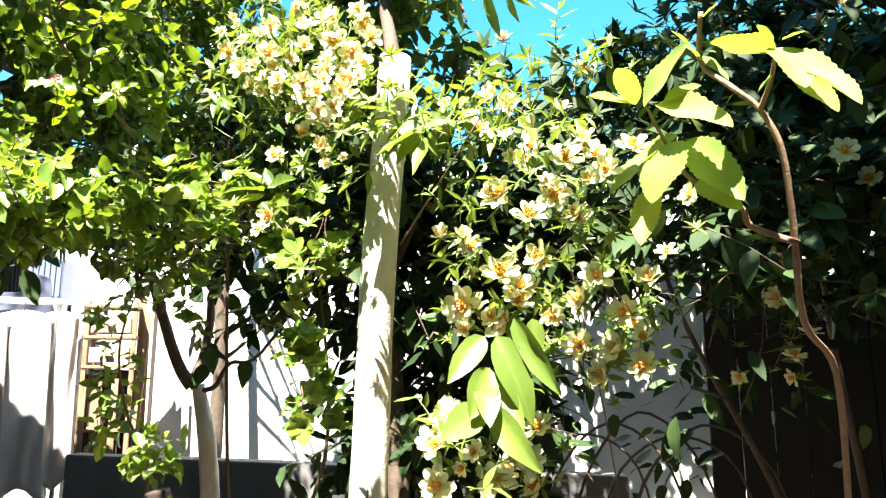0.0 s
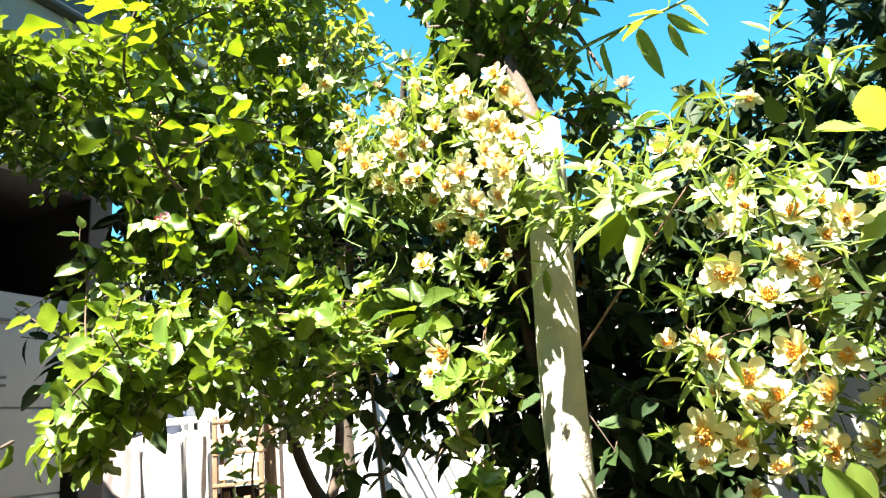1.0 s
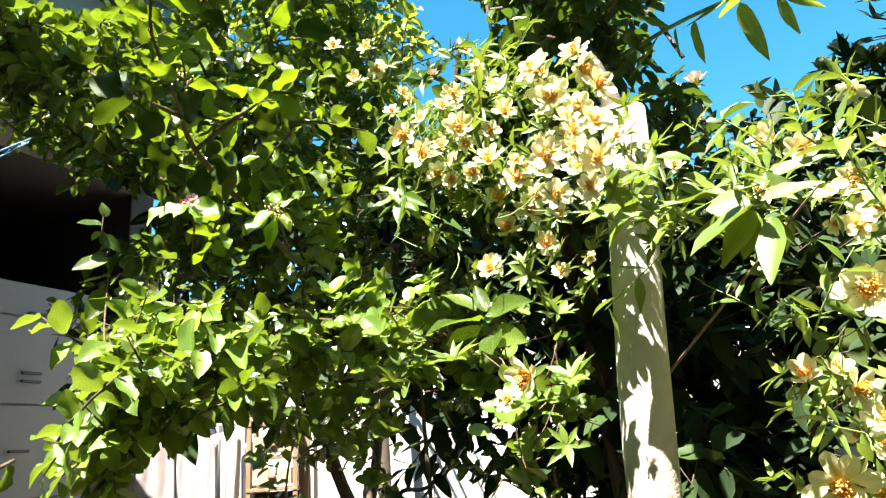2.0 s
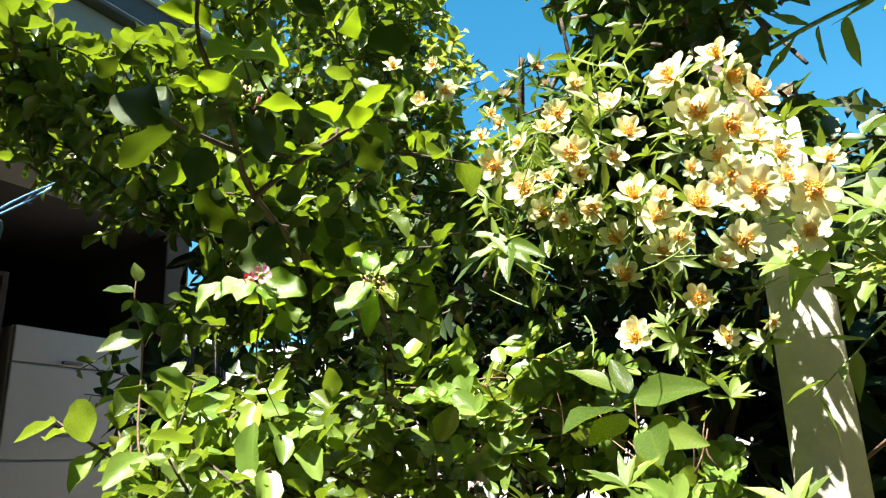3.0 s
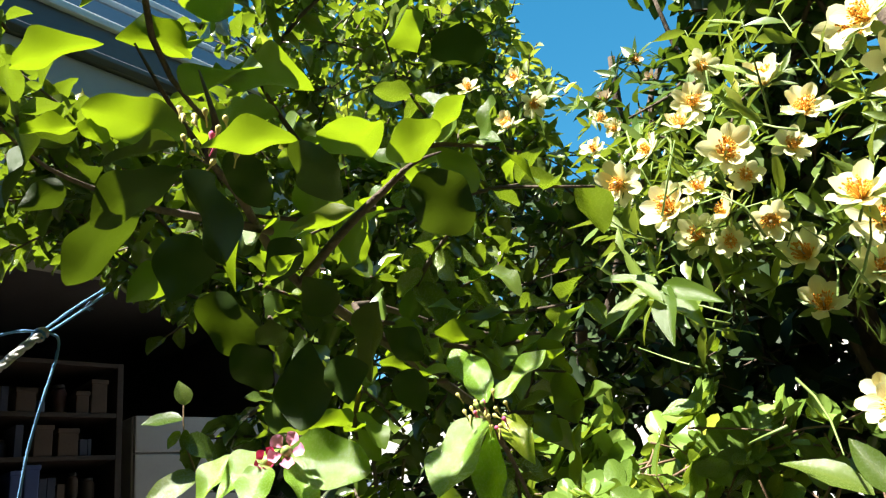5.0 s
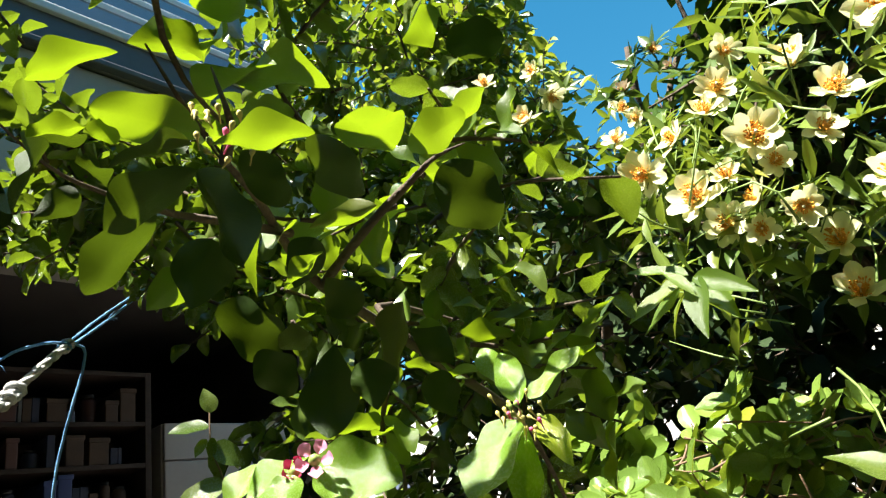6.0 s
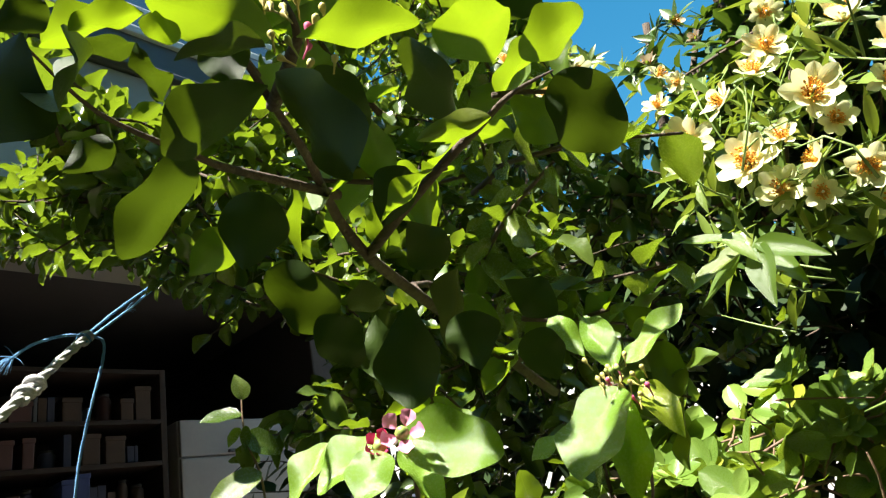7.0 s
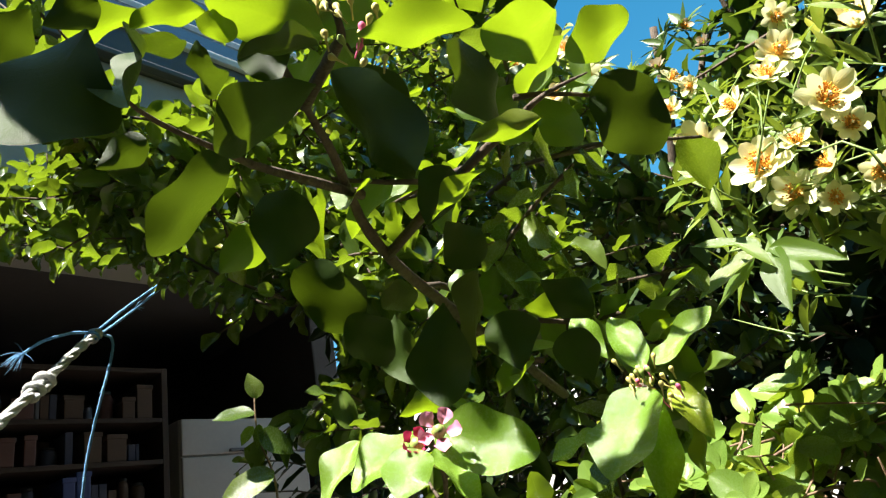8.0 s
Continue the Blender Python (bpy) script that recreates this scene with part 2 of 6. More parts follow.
def tube_arrays(points, radii, sides=7, wobble=0.0, rng=None):
    """Verts and faces of a tapered tube along points."""
    pts = [Vector(p) for p in points]
    verts, faces = [], []
    ref = Vector((0.31, 0.77, 0.55)).normalized()
    for i, p in enumerate(pts):
        way = (pts[min(i + 1, len(pts) - 1)] - pts[max(i - 1, 0)]).normalized()
        a = way.cross(ref)
        a = a.normalized() if a.length > 1e-4 else way.orthogonal().normalized()
        b = way.cross(a)
        for k in range(sides):
            ang = 2 * math.pi * k / sides
            r = radii[i] * (1 + (rng.uniform(-wobble, wobble) if rng else 0))
            verts.append(tuple(p + r * (math.cos(ang) * a + math.sin(ang) * b)))
    for i in range(len(pts) - 1):
        for k in range(sides):
            k2 = (k + 1) % sides
            faces.append((i * sides + k, i * sides + k2, (i + 1) * sides + k2, (i + 1) * sides + k))
    n = len(pts)
    faces.append(tuple(range(sides - 1, -1, -1)))
    faces.append(tuple((n - 1) * sides + k for k in range(sides)))
    return verts, faces


def smooth_line(points, steps=5):
    """Catmull-Rom passing the points."""
    pts = [Vector(p) for p in points]
    out = []
    for i in range(len(pts) - 1):
        p0, p1, p2, p3 = pts[max(i - 1, 0)], pts[i], pts[i + 1], pts[min(i + 2, len(pts) - 1)]
        for s in range(steps):
            t = s / steps
            out.append(0.5 * ((2 * p1) + (p2 - p0) * t + (2 * p0 - 5 * p1 + 4 * p2 - p3) * t * t + (3 * p1 - p0 - 3 * p2 + p3) * t ** 3))
    out.append(pts[-1])
    return out


def tube(name, points, r0, r1, mat, parent, sides=8, wobble=0.0, seed=0, steps=5, label=""):
    line = smooth_line(points, steps)
    rng = random.Random(seed)
    origin = parent.matrix_world.translation if parent else Vector()
    radii = [r0 + (r1 - r0) * i / (len(line) - 1) for i in range(len(line))]
    v, f = tube_arrays([p - origin for p in line], radii, sides, wobble, rng)
    return hang(name, mesh_of(name, v, f, mat), parent, None, label)


def leaf_arrays(width, kind="ovate", fold=0.25, curl=0.25, wave=0.0, serrate=0.0, nv=6, nu=4, seed=0):
    """A leaf blade of length 1 along +y: verts, faces and uv; base at the origin, upper side +z."""
    rng = random.Random(seed)
    ph = rng.uniform(0, 6)
    verts, uvs, faces = [], [], []
    for j in range(nv + 1):
        v = 0.35 * j / nv + 0.65 * (0.5 - 0.5 * math.cos(math.pi * j / nv))
        if kind == "ovate":
            w = math.sin(math.pi * min(1, v) ** 0.72) ** 0.8
        elif kind == "obovate":
            w = math.sin(math.pi * v ** 1.35) ** 0.7
        elif kind == "petal":
            w = math.sin(math.pi * v ** 1.55) ** 0.5
        elif kind == "disc":
            w = math.sin(math.pi * v) ** 0.5
        elif kind == "round":
            w = math.sin(math.pi * v ** 0.95) ** 0.55
        elif kind == "broad":
            w = math.sin(math.pi * v ** 0.84) ** 0.66
        else:
            w = math.sin(math.pi * v ** 0.8) ** 1.1
        w = max(w, 0.035)
        if serrate and 0 < j < nv:
            w *= 1 + serrate * (1 if j % 2 else -1)
        for i in range(nu + 1):
            s = 2 * i / nu - 1
            x = s * w * width / 2 * (1 + 0.9 * wave * math.sin(11 * v + ph + (1.7 if s > 0 else 0)))
            z = fold * abs(s) ** 1.4 * w * width / 2 - curl * v * v * (0.6 + 0.4 * math.sin(ph))
            z += wave * abs(s) * w * math.sin(9 * v + ph + (2.1 if s > 0 else 0))
            verts.append((x, v, z))
            uvs.append((i / nu, v))
    for j in range(nv):
        for i in range(nu):
            a = j * (nu + 1) + i
            faces.append((a, a + 1, a + nu + 2, a + nu + 1))
    return np.array(verts), faces, np.array(uvs)


def leaf_frame(base, way, face, length, width=None):
    """The pose of a leaf whose midrib runs along way and whose upper side looks towards face."""
    y = Vector(way).normalized()
    z = Vector(face) - y * Vector(face).dot(y)
    z = z.normalized() if z.length > 1e-3 else y.orthogonal().normalized()
    x = y.cross(z)
    w = width if width else length
    m = Matrix.Identity(4)
    for r in range(3):
        m[r][0], m[r][1], m[r][2], m[r][3] = x[r] * w, y[r] * length, z[r] * length, base[r]
    return m


def joined(name, arrays, frames, mat):
    """One mesh of many leaves: arrays are leaf variants, frames the poses."""
    vs, fs, us, off = [], [], [], 0
    for k, m in enumerate(frames):
        v, f, u = arrays[k % len(arrays)]
        a = np.array(m)
        vs.append(v @ a[:3, :3].T + a[:3, 3])
        fs.append(np.array(f) + off)
        us.append(u)
        off += len(v)
    return mesh_of(name, np.concatenate(vs).tolist(), np.concatenate(fs).tolist(), mat, np.concatenate(us))


def in_blob(rng, blob):
    """A point of an ellipsoid, more often near its skin."""
    cx, cy, cz, rx, ry, rz = blob[:6]
    while True:
        p = Vector((rng.uniform(-1, 1), rng.uniform(-1, 1), rng.uniform(-1, 1)))
        if 0.15 < p.length < 1:
            break
    return Vector((cx + p.x * rx, cy + p.y * ry, cz + p.z * rz)), Vector((p.x / rx, p.y / ry, p.z / rz)).normalized()


def twigs(rng, blobs, per, length, leaf, leaf_var=0.35, droop=0.0, lift=0.5, keep=None, whorl=False):
    """Leafy twigs grown in ellipsoids (the last number of each: how many): frames of leaves and stem lines."""
    frames, stems = [], []
    for blob in blobs:
        for _ in range(blob[6]):
            p, out = in_blob(rng, blob)
            way = (out + Vector((rng.gauss(0, 0.6), rng.gauss(0, 0.6), rng.gauss(0, 0.5) + lift))).normalized()
            span = length * rng.uniform(0.6, 1.3)
            bend = Vector((rng.gauss(0, 0.3), rng.gauss(0, 0.3), rng.gauss(0, 0.2) - droop))
            line = [p + way * span * s + bend * span * s * s for s in (0, 0.33, 0.66, 1.0)]
            if keep and not all(keep(q) for q in line):
                continue
            stems.append(line)
            n = max(2, round(per * rng.uniform(0.7, 1.3)))
            turn = rng.uniform(0, 6.3)
            for i in range(n):
                s = 1.0 if whorl else (i + 0.6) / n
                k = min(int(s * 3), 2)
                at = line[k].lerp(line[k + 1], s * 3 - k)
                axis = (line[k + 1] - line[k]).normalized()
                a = axis.orthogonal().normalized()
                b = axis.cross(a)
                turn += 2.4
                side = math.cos(turn) * a + math.sin(turn) * b
                direc = (side + axis * rng.uniform(0.2, 0.8) + Vector((0, 0, rng.uniform(-0.5, 0.2) - droop))).normalized()
                face = Vector((rng.gauss(-0.15, 0.45), rng.gauss(-0.35, 0.45), 1.0))
                size = leaf * rng.uniform(1 - leaf_var, 1 + leaf_var)
                frames.append(leaf_frame(at, direc, face, size))
    return frames, stems


def stem_mesh(name, stems, r, mat, sides=4):
    vs, fs, off = [], [], 0
    for line in stems:
        v, f = tube_arrays(line, [r, r * 0.85, r * 0.7, r * 0.45][: len(line)], sides)
        vs += v
        fs += [tuple(i + off for i in q) for q in f]
        off += len(v)
    return mesh_of(name, vs, fs, mat)


def foliage(plant, frames, arrays, mat, near, count, name="leaf"):
    """The leaves nearest to a place of the plan hang singly as parts, the rest as one part."""
    o = Vector(near)
    frames = sorted(frames, key=lambda m: (m.translation - o).length)
    inv = plant.matrix_world.inverted()
    meshes = [mesh_of(name, a[0].tolist(), a[1], mat, a[2]) for a in arrays]
    for k, m in enumerate(frames[:count]):
        hang(name, meshes[k % len(meshes)], plant, inv @ m)
    rest = frames[count:]
    if rest:
        ob = hang("foliage", joined("foliage", arrays, [inv @ m for m in rest], mat), plant)
        ob["kind"] = "stuff"


CLEAR_A, CLEAR_B = Vector((0, 0, 1.5)), Vector((-0.621, 0.578, 1.871))


def open_air(p, room=0.3):
    """Whether a place keeps its distance from the walker's way."""
    t = max(-0.3, min(1, (p - CLEAR_A).dot(CLEAR_B - CLEAR_A) / (CLEAR_B - CLEAR_A).length_squared))
    return (p - CLEAR_A.lerp(CLEAR_B, t)).length > room


# Gaps of the foliage, as cones: tip, a far point of the axis, and the radius there.
GAPS = [(-0.575, 0.579, 1.867, -1.213, 2.408, 3.328, 0.14), (-0.575, 0.579, 1.867, -1.115, 2.485, 3.245, 0.138), (-0.575, 0.579, 1.867, -1.282, 2.335, 3.391, 0.085), (-0.575, 0.579, 1.867, -1.395, 2.539, 3.132, 0.075), (-0.256, 0.265, 1.659, -0.336, 2.353, 2.865, 0.174), (-0.256, 0.265, 1.659, -0.163, 2.363, 2.785, 0.123), (-0.256, 0.265, 1.659, -0.344, 2.454, 2.708, 0.084), (-0.57, 0.579, 1.867, -2.22, 1.296, 3.378, 0.183), (-0.57, 0.579, 1.867, -2.177, 1.537, 3.371, 0.089), (-0.621, 0.578, 1.871, -2.765, 1.297, 2.483, 0.359), (-0.621, 0.578, 1.871, -2.728, 1.635, 2.261, 0.125), (-0.621, 0.578, 1.871, -2.691, 1.537, 2.652, 0.146)] + [(-0.351, 0.328, 1.686, -2.313, 1.399, 2.358, 0.23), (-0.351, 0.328, 1.686, -2.345, 1.487, 1.93, 0.177), (-0.351, 0.328, 1.686, -2.172, 1.688, 2.495, 0.1), (0, 0, 1.5, -1.629, 1.683, 1.443, 0.316), (0, 0, 1.5, -1.356, 1.968, 1.26, 0.19), (-0.351, 0.328, 1.686, -2.274, 1.392, 2.487, 0.091), (-0.303, 0.309, 1.668, -1.98, 2.026, 1.633, 0.171), (-0.207, 0.198, 1.633, -1.876, 1.912, 1.655, 0.16)]
# Openings through which the sun reaches the plants below: a place and the opening's radius.
SUN_GAPS = [(-0.892, 1.357, 1.918, 0.08), (-0.935, 1.294, 1.919, 0.08), (-0.84, 1.457, 1.916, 0.08), (-0.918, 1.327, 1.883, 0.08), (-0.945, 1.268, 1.952, 0.08), (-0.789, 1.495, 1.922, 0.08), (-0.959, 1.262, 1.89, 0.08), (-1.39, 0.8, 2.08, 0.07), (-1.45, 0.889, 2.175, 0.07), (-1.5, 0.96, 2.26, 0.06), (-1.45, 0.86, 2, 0.06), (-1.42, 0.9, 2.43, 0.12), (-1.93, 1, 2.6, 0.15), (-1.6, 0.95, 2.42, 0.15), (-1.08, 0.88, 1.95, 0.06), (-1.07, 0.88, 1.86, 0.06), (-0.755, 0.712, 1.895, 0.06), (-0.79, 0.725, 1.9, 0.05), (-0.728, 0.8, 1.905, 0.06), (-1.636, 0.939, 2.464, 0.13), (-1.587, 1.005, 2.411, 0.12), (-1.478, 1.058, 2.312, 0.1)] + [(-1.654, 1.11, 2.526, 0.1), (-1.8, 0.9, 2.5, 0.15), (-0.813, 1.88, 1.28, 0.22), (-0.569, 1.659, 1.42, 0.25), (-0.744, 0.899, 1.803, 0.06), (-1.025, 0.85, 1.732, 0.1), (-0.751, 1.308, 1.853, 0.12), (-0.613, 1.366, 1.746, 0.1), (-1.713, 0.969, 2.463, 0.12), (-1.624, 1.1, 2.374, 0.08), (-0.769, 0.748, 1.9, 0.035), (-0.79, 0.72, 1.895, 0.03), (-0.769, 0.73, 1.899, 0.02), (-0.744, 0.81, 1.898, 0.035), (-0.729, 0.829, 1.898, 0.03), (-0.824, 1.284, 1.901, 0.12), (-0.699, 1.184, 2.112, 0.12), (-0.57, 1.159, 2.054, 0.12), (-0.739, 0.786, 1.89, 0.03), (-0.755, 0.705, 1.888, 0.03), (0.083, 0.984, 1.867, 0.2), (0.248, 1.072, 1.922, 0.16)] + [(-0.015, 1.613, 1.601, 0.13), (0.103, 1.223, 1.954, 0.2), (0.308, 1.328, 2.023, 0.16), (-1.574, 1.205, 2.425, 0.1)]


def sunny(p, gaps=SUN_GAPS):
    for ax, ay, az, r in gaps:
        d = p - Vector((ax, ay, az))
        s = d.dot(SUN_WAY)
        if s > 0.05 and (d - SUN_WAY * s).length < r:
            return False
    return True


def gap_free(p, gaps=GAPS):
    for ax, ay, az, bx, by, bz, r in gaps:
        a = Vector((ax, ay, az))
        d = Vector((bx, by, bz)) - a
        s = (p - a).dot(d) / d.length_squared
        if s > 0 and (p - a - d * s).length < r * s + 0.012:
            return False
    return True


def clear_space(p):
    return open_air(p) and gap_free(p)


def below_crown(p):
    return clear_space(p) and sunny(p)


# ---- the setting ----
def structure(name, bm, mat, label):
    me = bpy.data.meshes.new(name)
    bm.to_mesh(me)
    bm.free()
    me.materials.append(mat)
    return tagged(new(name, me), label, name.split("_")[0], kind="structure")


def ground_sheet():
    bm = bmesh.new()
    bmesh.ops.create_grid(bm, x_segments=60, y_segments=60, size=6)
    for v in bm.verts:
        v.co.z = 0.02 * noise.noise(v.co * 1.3) - 0.01
    for e in (12, 40, 400):
        rim = [ed for ed in bm.edges if ed.is_boundary]
        new_geom = bmesh.ops.extrude_edge_only(bm, edges=rim)["geom"]
        for v in new_geom:
            if isinstance(v, bmesh.types.BMVert):
                v.co.x, v.co.y, v.co.z = v.co.x * e / 6 if e == 12 else v.co.x * 5, v.co.y * e / 6 if e == 12 else v.co.y * 5, -0.01
    return structure("ground", bm, SOIL, "bare dry garden soil under the plants")


ground_sheet()
structure("wall_garden", box((6.9, 0.16, 2.95), (-1.6, 4.68, 1.475), 0.01), PLASTER, "white plastered garden wall behind the shrubs")
# Two unseen tall walls, added at the side and back to block sky light.
structure("wall_side", box((0.16, 7.3, 5.6), (1.85, 0.95, 2.8), 0.01), PLASTER_DIM, "unseen tall plastered side wall, added to block sky light")
structure("wall_back", box((7.1, 0.16, 5.6), (-1.65, -2.78, 2.8), 0.01), PLASTER_DIM, "unseen tall plastered wall behind the path, added to block sky light")
structure("wall_carport_back", box((0.16, 7.29, 3.3), (-5.12, 0.952, 1.65), 0.01), PLASTER_DIM, "plastered rear wall of the carport, darkened for shade")
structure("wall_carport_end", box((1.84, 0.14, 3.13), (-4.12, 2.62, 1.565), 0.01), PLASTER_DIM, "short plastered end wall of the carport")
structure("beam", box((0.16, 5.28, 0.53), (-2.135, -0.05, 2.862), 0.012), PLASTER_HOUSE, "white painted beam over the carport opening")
structure("ceiling", box((2.8, 5.23, 0.06), (-3.62, -0.07, 3.09), 0.004), PLASTER_DIM, "flat ceiling of the carport, darkened for shade")
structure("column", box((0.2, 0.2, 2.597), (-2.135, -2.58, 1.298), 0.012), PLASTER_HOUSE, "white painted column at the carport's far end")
structure("kerb_garden", box((4.1, 0.5, 0.62), (-0.4, 4.34, 0.31), 0.02), CONCRETE, "raised grey concrete bed edge along the wall")
structure("wall_low", box((3.4, 0.12, 0.98), (-1.75, 3.7, 0.49), 0.012), CONCRETE, "low grey concrete wall in front of the drying place")


def shade_fence():
    """Added boards in front of the wall, painting the deep shade behind the large shrub."""
    top = thing("fence_shade", (1.85, 3.5, 0), "added black board fence standing in for deep shade behind the large shrub", "fence", kind="structure")
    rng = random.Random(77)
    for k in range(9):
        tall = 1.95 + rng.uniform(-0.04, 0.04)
        part("board", box((0.136, 0.022, tall), (-1.45 + 0.14 * k, rng.uniform(-0.003, 0.003), tall / 2), 0.004), SHADE_BLACK, top)
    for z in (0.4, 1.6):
        part("rail", box((1.26, 0.04, 0.09), (-0.89, 0.036, z), 0.004), SHADE_BLACK, top)


shade_fence()


def roof():
    top = thing("roof", (-3.0, -0.3, 3.13), "flat carport roof with grey fascia and dark glazed panels in white bars", "roof", kind="structure")
    o = Vector(top.location)
    part("fascia", box((0.05, 5.3, 0.125), Vector((-2.075, -0.03, 3.193)) - o, 0.006), METAL_GREY, top, "dark grey sheet metal fascia")
    part("gutter_lip", box((0.03, 5.3, 0.018), Vector((-2.04, -0.03, 3.142)) - o, 0.004), METAL_GREY, top)
    part("slab", box((2.95, 5.3, 0.05), Vector((-3.58, -0.03, 3.16)) - o, 0.006), METAL_GREY, top)
    for k in range(4):
        x, z = -2.05 - 0.08 * k, 3.268 + 0.155 * k
        long, mid = (5.3, -0.03) if k == 0 else (4.55, -0.4)
        part("glazing_bar", box((0.026, long, 0.026), Vector((x, mid, z)) - o, 0.004), METAL_WHITE, top, "white glazing bar")
        if k < 3:
            part("pane", box((0.15, 4.5, 0.012), (0, 0, 0), 0.002), GLASS_DARK, top, "dark glossy pane").matrix_local = pose(*(Vector((x - 0.04, -0.4, z + 0.0775)) - o), 0, 62, 0)


roof()

# ---- carport: cabinet, shelf and what stands on it ----
def cabinet():
    top = thing("cabinet", (-3.48, 2.2, 0), "tall white enamelled cabinet with dark bar handles", "cabinet")
    part("body", box((0.42, 0.6, 2.45), (0, 0, 1.285), 0.008), ENAMEL, top)
    part("plinth", box((0.40, 0.58, 0.06), (0, 0, 0.03), 0.003), BLACK_PLASTIC, top)
    for z0, z1, handles in ((2.362, 2.508, ((2.375, -0.05),)), (1.985, 2.357, ((2.115, -0.05), (2.08, -0.05))), (1.6, 1.98, ((1.79, -0.07),)), (0.1, 1.595, ((1.45, -0.07),))):
        door = part("door", box((0.018, 0.592, z1 - z0), (0.221, 0, (z0 + z1) / 2), 0.006), ENAMEL, top)
        for hz, hy in handles:
            part("handle", box((0.02, 0.085, 0.012), (0.239, hy, hz), 0.003), METAL_GREY, door, "dark bar handle")


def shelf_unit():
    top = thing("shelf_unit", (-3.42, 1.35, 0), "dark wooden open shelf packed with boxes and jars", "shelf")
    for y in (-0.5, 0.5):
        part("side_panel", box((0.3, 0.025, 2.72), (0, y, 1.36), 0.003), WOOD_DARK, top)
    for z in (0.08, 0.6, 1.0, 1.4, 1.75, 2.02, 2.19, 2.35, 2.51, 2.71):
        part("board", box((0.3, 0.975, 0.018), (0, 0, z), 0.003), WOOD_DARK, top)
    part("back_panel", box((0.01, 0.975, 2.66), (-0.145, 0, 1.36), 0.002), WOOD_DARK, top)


def shelf_goods():
    rng = random.Random(5)
    for z in (1.41, 1.76, 2.03, 2.2, 2.36, 2.52):
        y = 0.88
        while y < 1.78:
            kind = rng.random()
            w = rng.uniform(0.02, 0.08)
            h = rng.uniform(0.05, 0.125)
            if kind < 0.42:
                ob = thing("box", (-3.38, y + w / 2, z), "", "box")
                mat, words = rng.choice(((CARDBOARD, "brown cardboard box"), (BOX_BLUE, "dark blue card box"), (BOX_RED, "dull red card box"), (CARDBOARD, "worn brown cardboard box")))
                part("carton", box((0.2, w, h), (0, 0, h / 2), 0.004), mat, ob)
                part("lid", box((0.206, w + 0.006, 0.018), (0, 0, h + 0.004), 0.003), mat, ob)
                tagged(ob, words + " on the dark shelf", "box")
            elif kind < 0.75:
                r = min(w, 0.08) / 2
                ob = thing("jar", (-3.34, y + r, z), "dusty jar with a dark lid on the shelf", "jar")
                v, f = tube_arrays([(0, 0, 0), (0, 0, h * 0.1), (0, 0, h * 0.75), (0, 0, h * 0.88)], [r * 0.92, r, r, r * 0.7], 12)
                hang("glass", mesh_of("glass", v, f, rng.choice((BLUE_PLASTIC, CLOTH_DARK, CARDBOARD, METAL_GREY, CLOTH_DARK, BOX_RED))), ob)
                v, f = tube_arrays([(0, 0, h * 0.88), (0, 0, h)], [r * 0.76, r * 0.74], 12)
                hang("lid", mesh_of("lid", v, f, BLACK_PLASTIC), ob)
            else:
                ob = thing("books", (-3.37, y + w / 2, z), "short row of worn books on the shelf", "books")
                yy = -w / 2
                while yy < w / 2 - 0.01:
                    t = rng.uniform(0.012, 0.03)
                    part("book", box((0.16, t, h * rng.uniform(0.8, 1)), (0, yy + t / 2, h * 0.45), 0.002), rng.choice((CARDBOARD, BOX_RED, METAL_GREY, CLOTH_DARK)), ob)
                    yy += t + 0.002
            y += w + rng.uniform(0.004, 0.03)


cabinet()
shelf_unit()
shelf_goods()

# ---- drying place beside the carport ----
def cloth(name, at, width, height, mat, label, turn, seed, category="clothes", folds=1.6, flare=0.1):
    """A hanging garment: draped folds that deepen downwards, hem uneven, on a hanger hook."""
    rng = random.Random(seed)
    top = thing(name, at, label, category)
    top.rotation_euler.z = radians(turn)
    nu, nv = 40, 26
    verts, faces = [], []
    ph = [rng.uniform(0, 6) for _ in range(3)]
    for j in range(nv + 1):
        v = j / nv
        for i in range(nu + 1):
            u = i / nu - 0.5
            shoulder = 0.09 * (abs(u) * 2) ** 1.6 * (1 - v) * width
            wide = width * (0.86 + 0.14 * v + flare * v)
            deep = (0.008 + 0.026 * v) * math.sin(folds * 2 * math.pi * u + ph[0] + 0.8 * math.sin(3 * v + ph[1]))
            deep *= 0.6 + 0.9 * noise.noise((u * 3.1, v * 1.7, ph[2]))
            deep += 0.007 * math.sin(23 * u + 4 * v + ph[2] + 2 * noise.noise((u * 4, v * 3, ph[1]))) + 0.014 * noise.noise((u * 7, v * 4, ph[0]))
            verts.append((u * wide, deep, -v * height * (1 + 0.03 * math.sin(9 * u + ph[1])) - shoulder))
        if j:
            a = (j - 1) * (nu + 1)
            faces += [(a + i, a + i + 1, a + i + nu + 2, a + i + nu + 1) for i in range(nu)]
    ob = hang("fabric", mesh_of("fabric", verts, faces, mat), top)
    ob.modifiers.new("thickness", "SOLIDIFY").thickness = 0.004
    v, f = tube_arrays([(0, 0, -0.02), (0, 0, 0.05), (0.012, 0, 0.075), (0.0, 0, 0.09)], [0.003] * 4, 5)
    hang("hook", mesh_of("hook", v, f, METAL_GREY), top)
    return top


DRY = Vector((-3.81, 3.85, 0))
TURN = 30.0


def near_rail(u, v, z):
    """A place at u along and v in front of the clothes rail."""
    c, s = math.cos(radians(TURN)), math.sin(radians(TURN))
    return DRY + Vector((c * u + s * v, s * u - c * v, z))


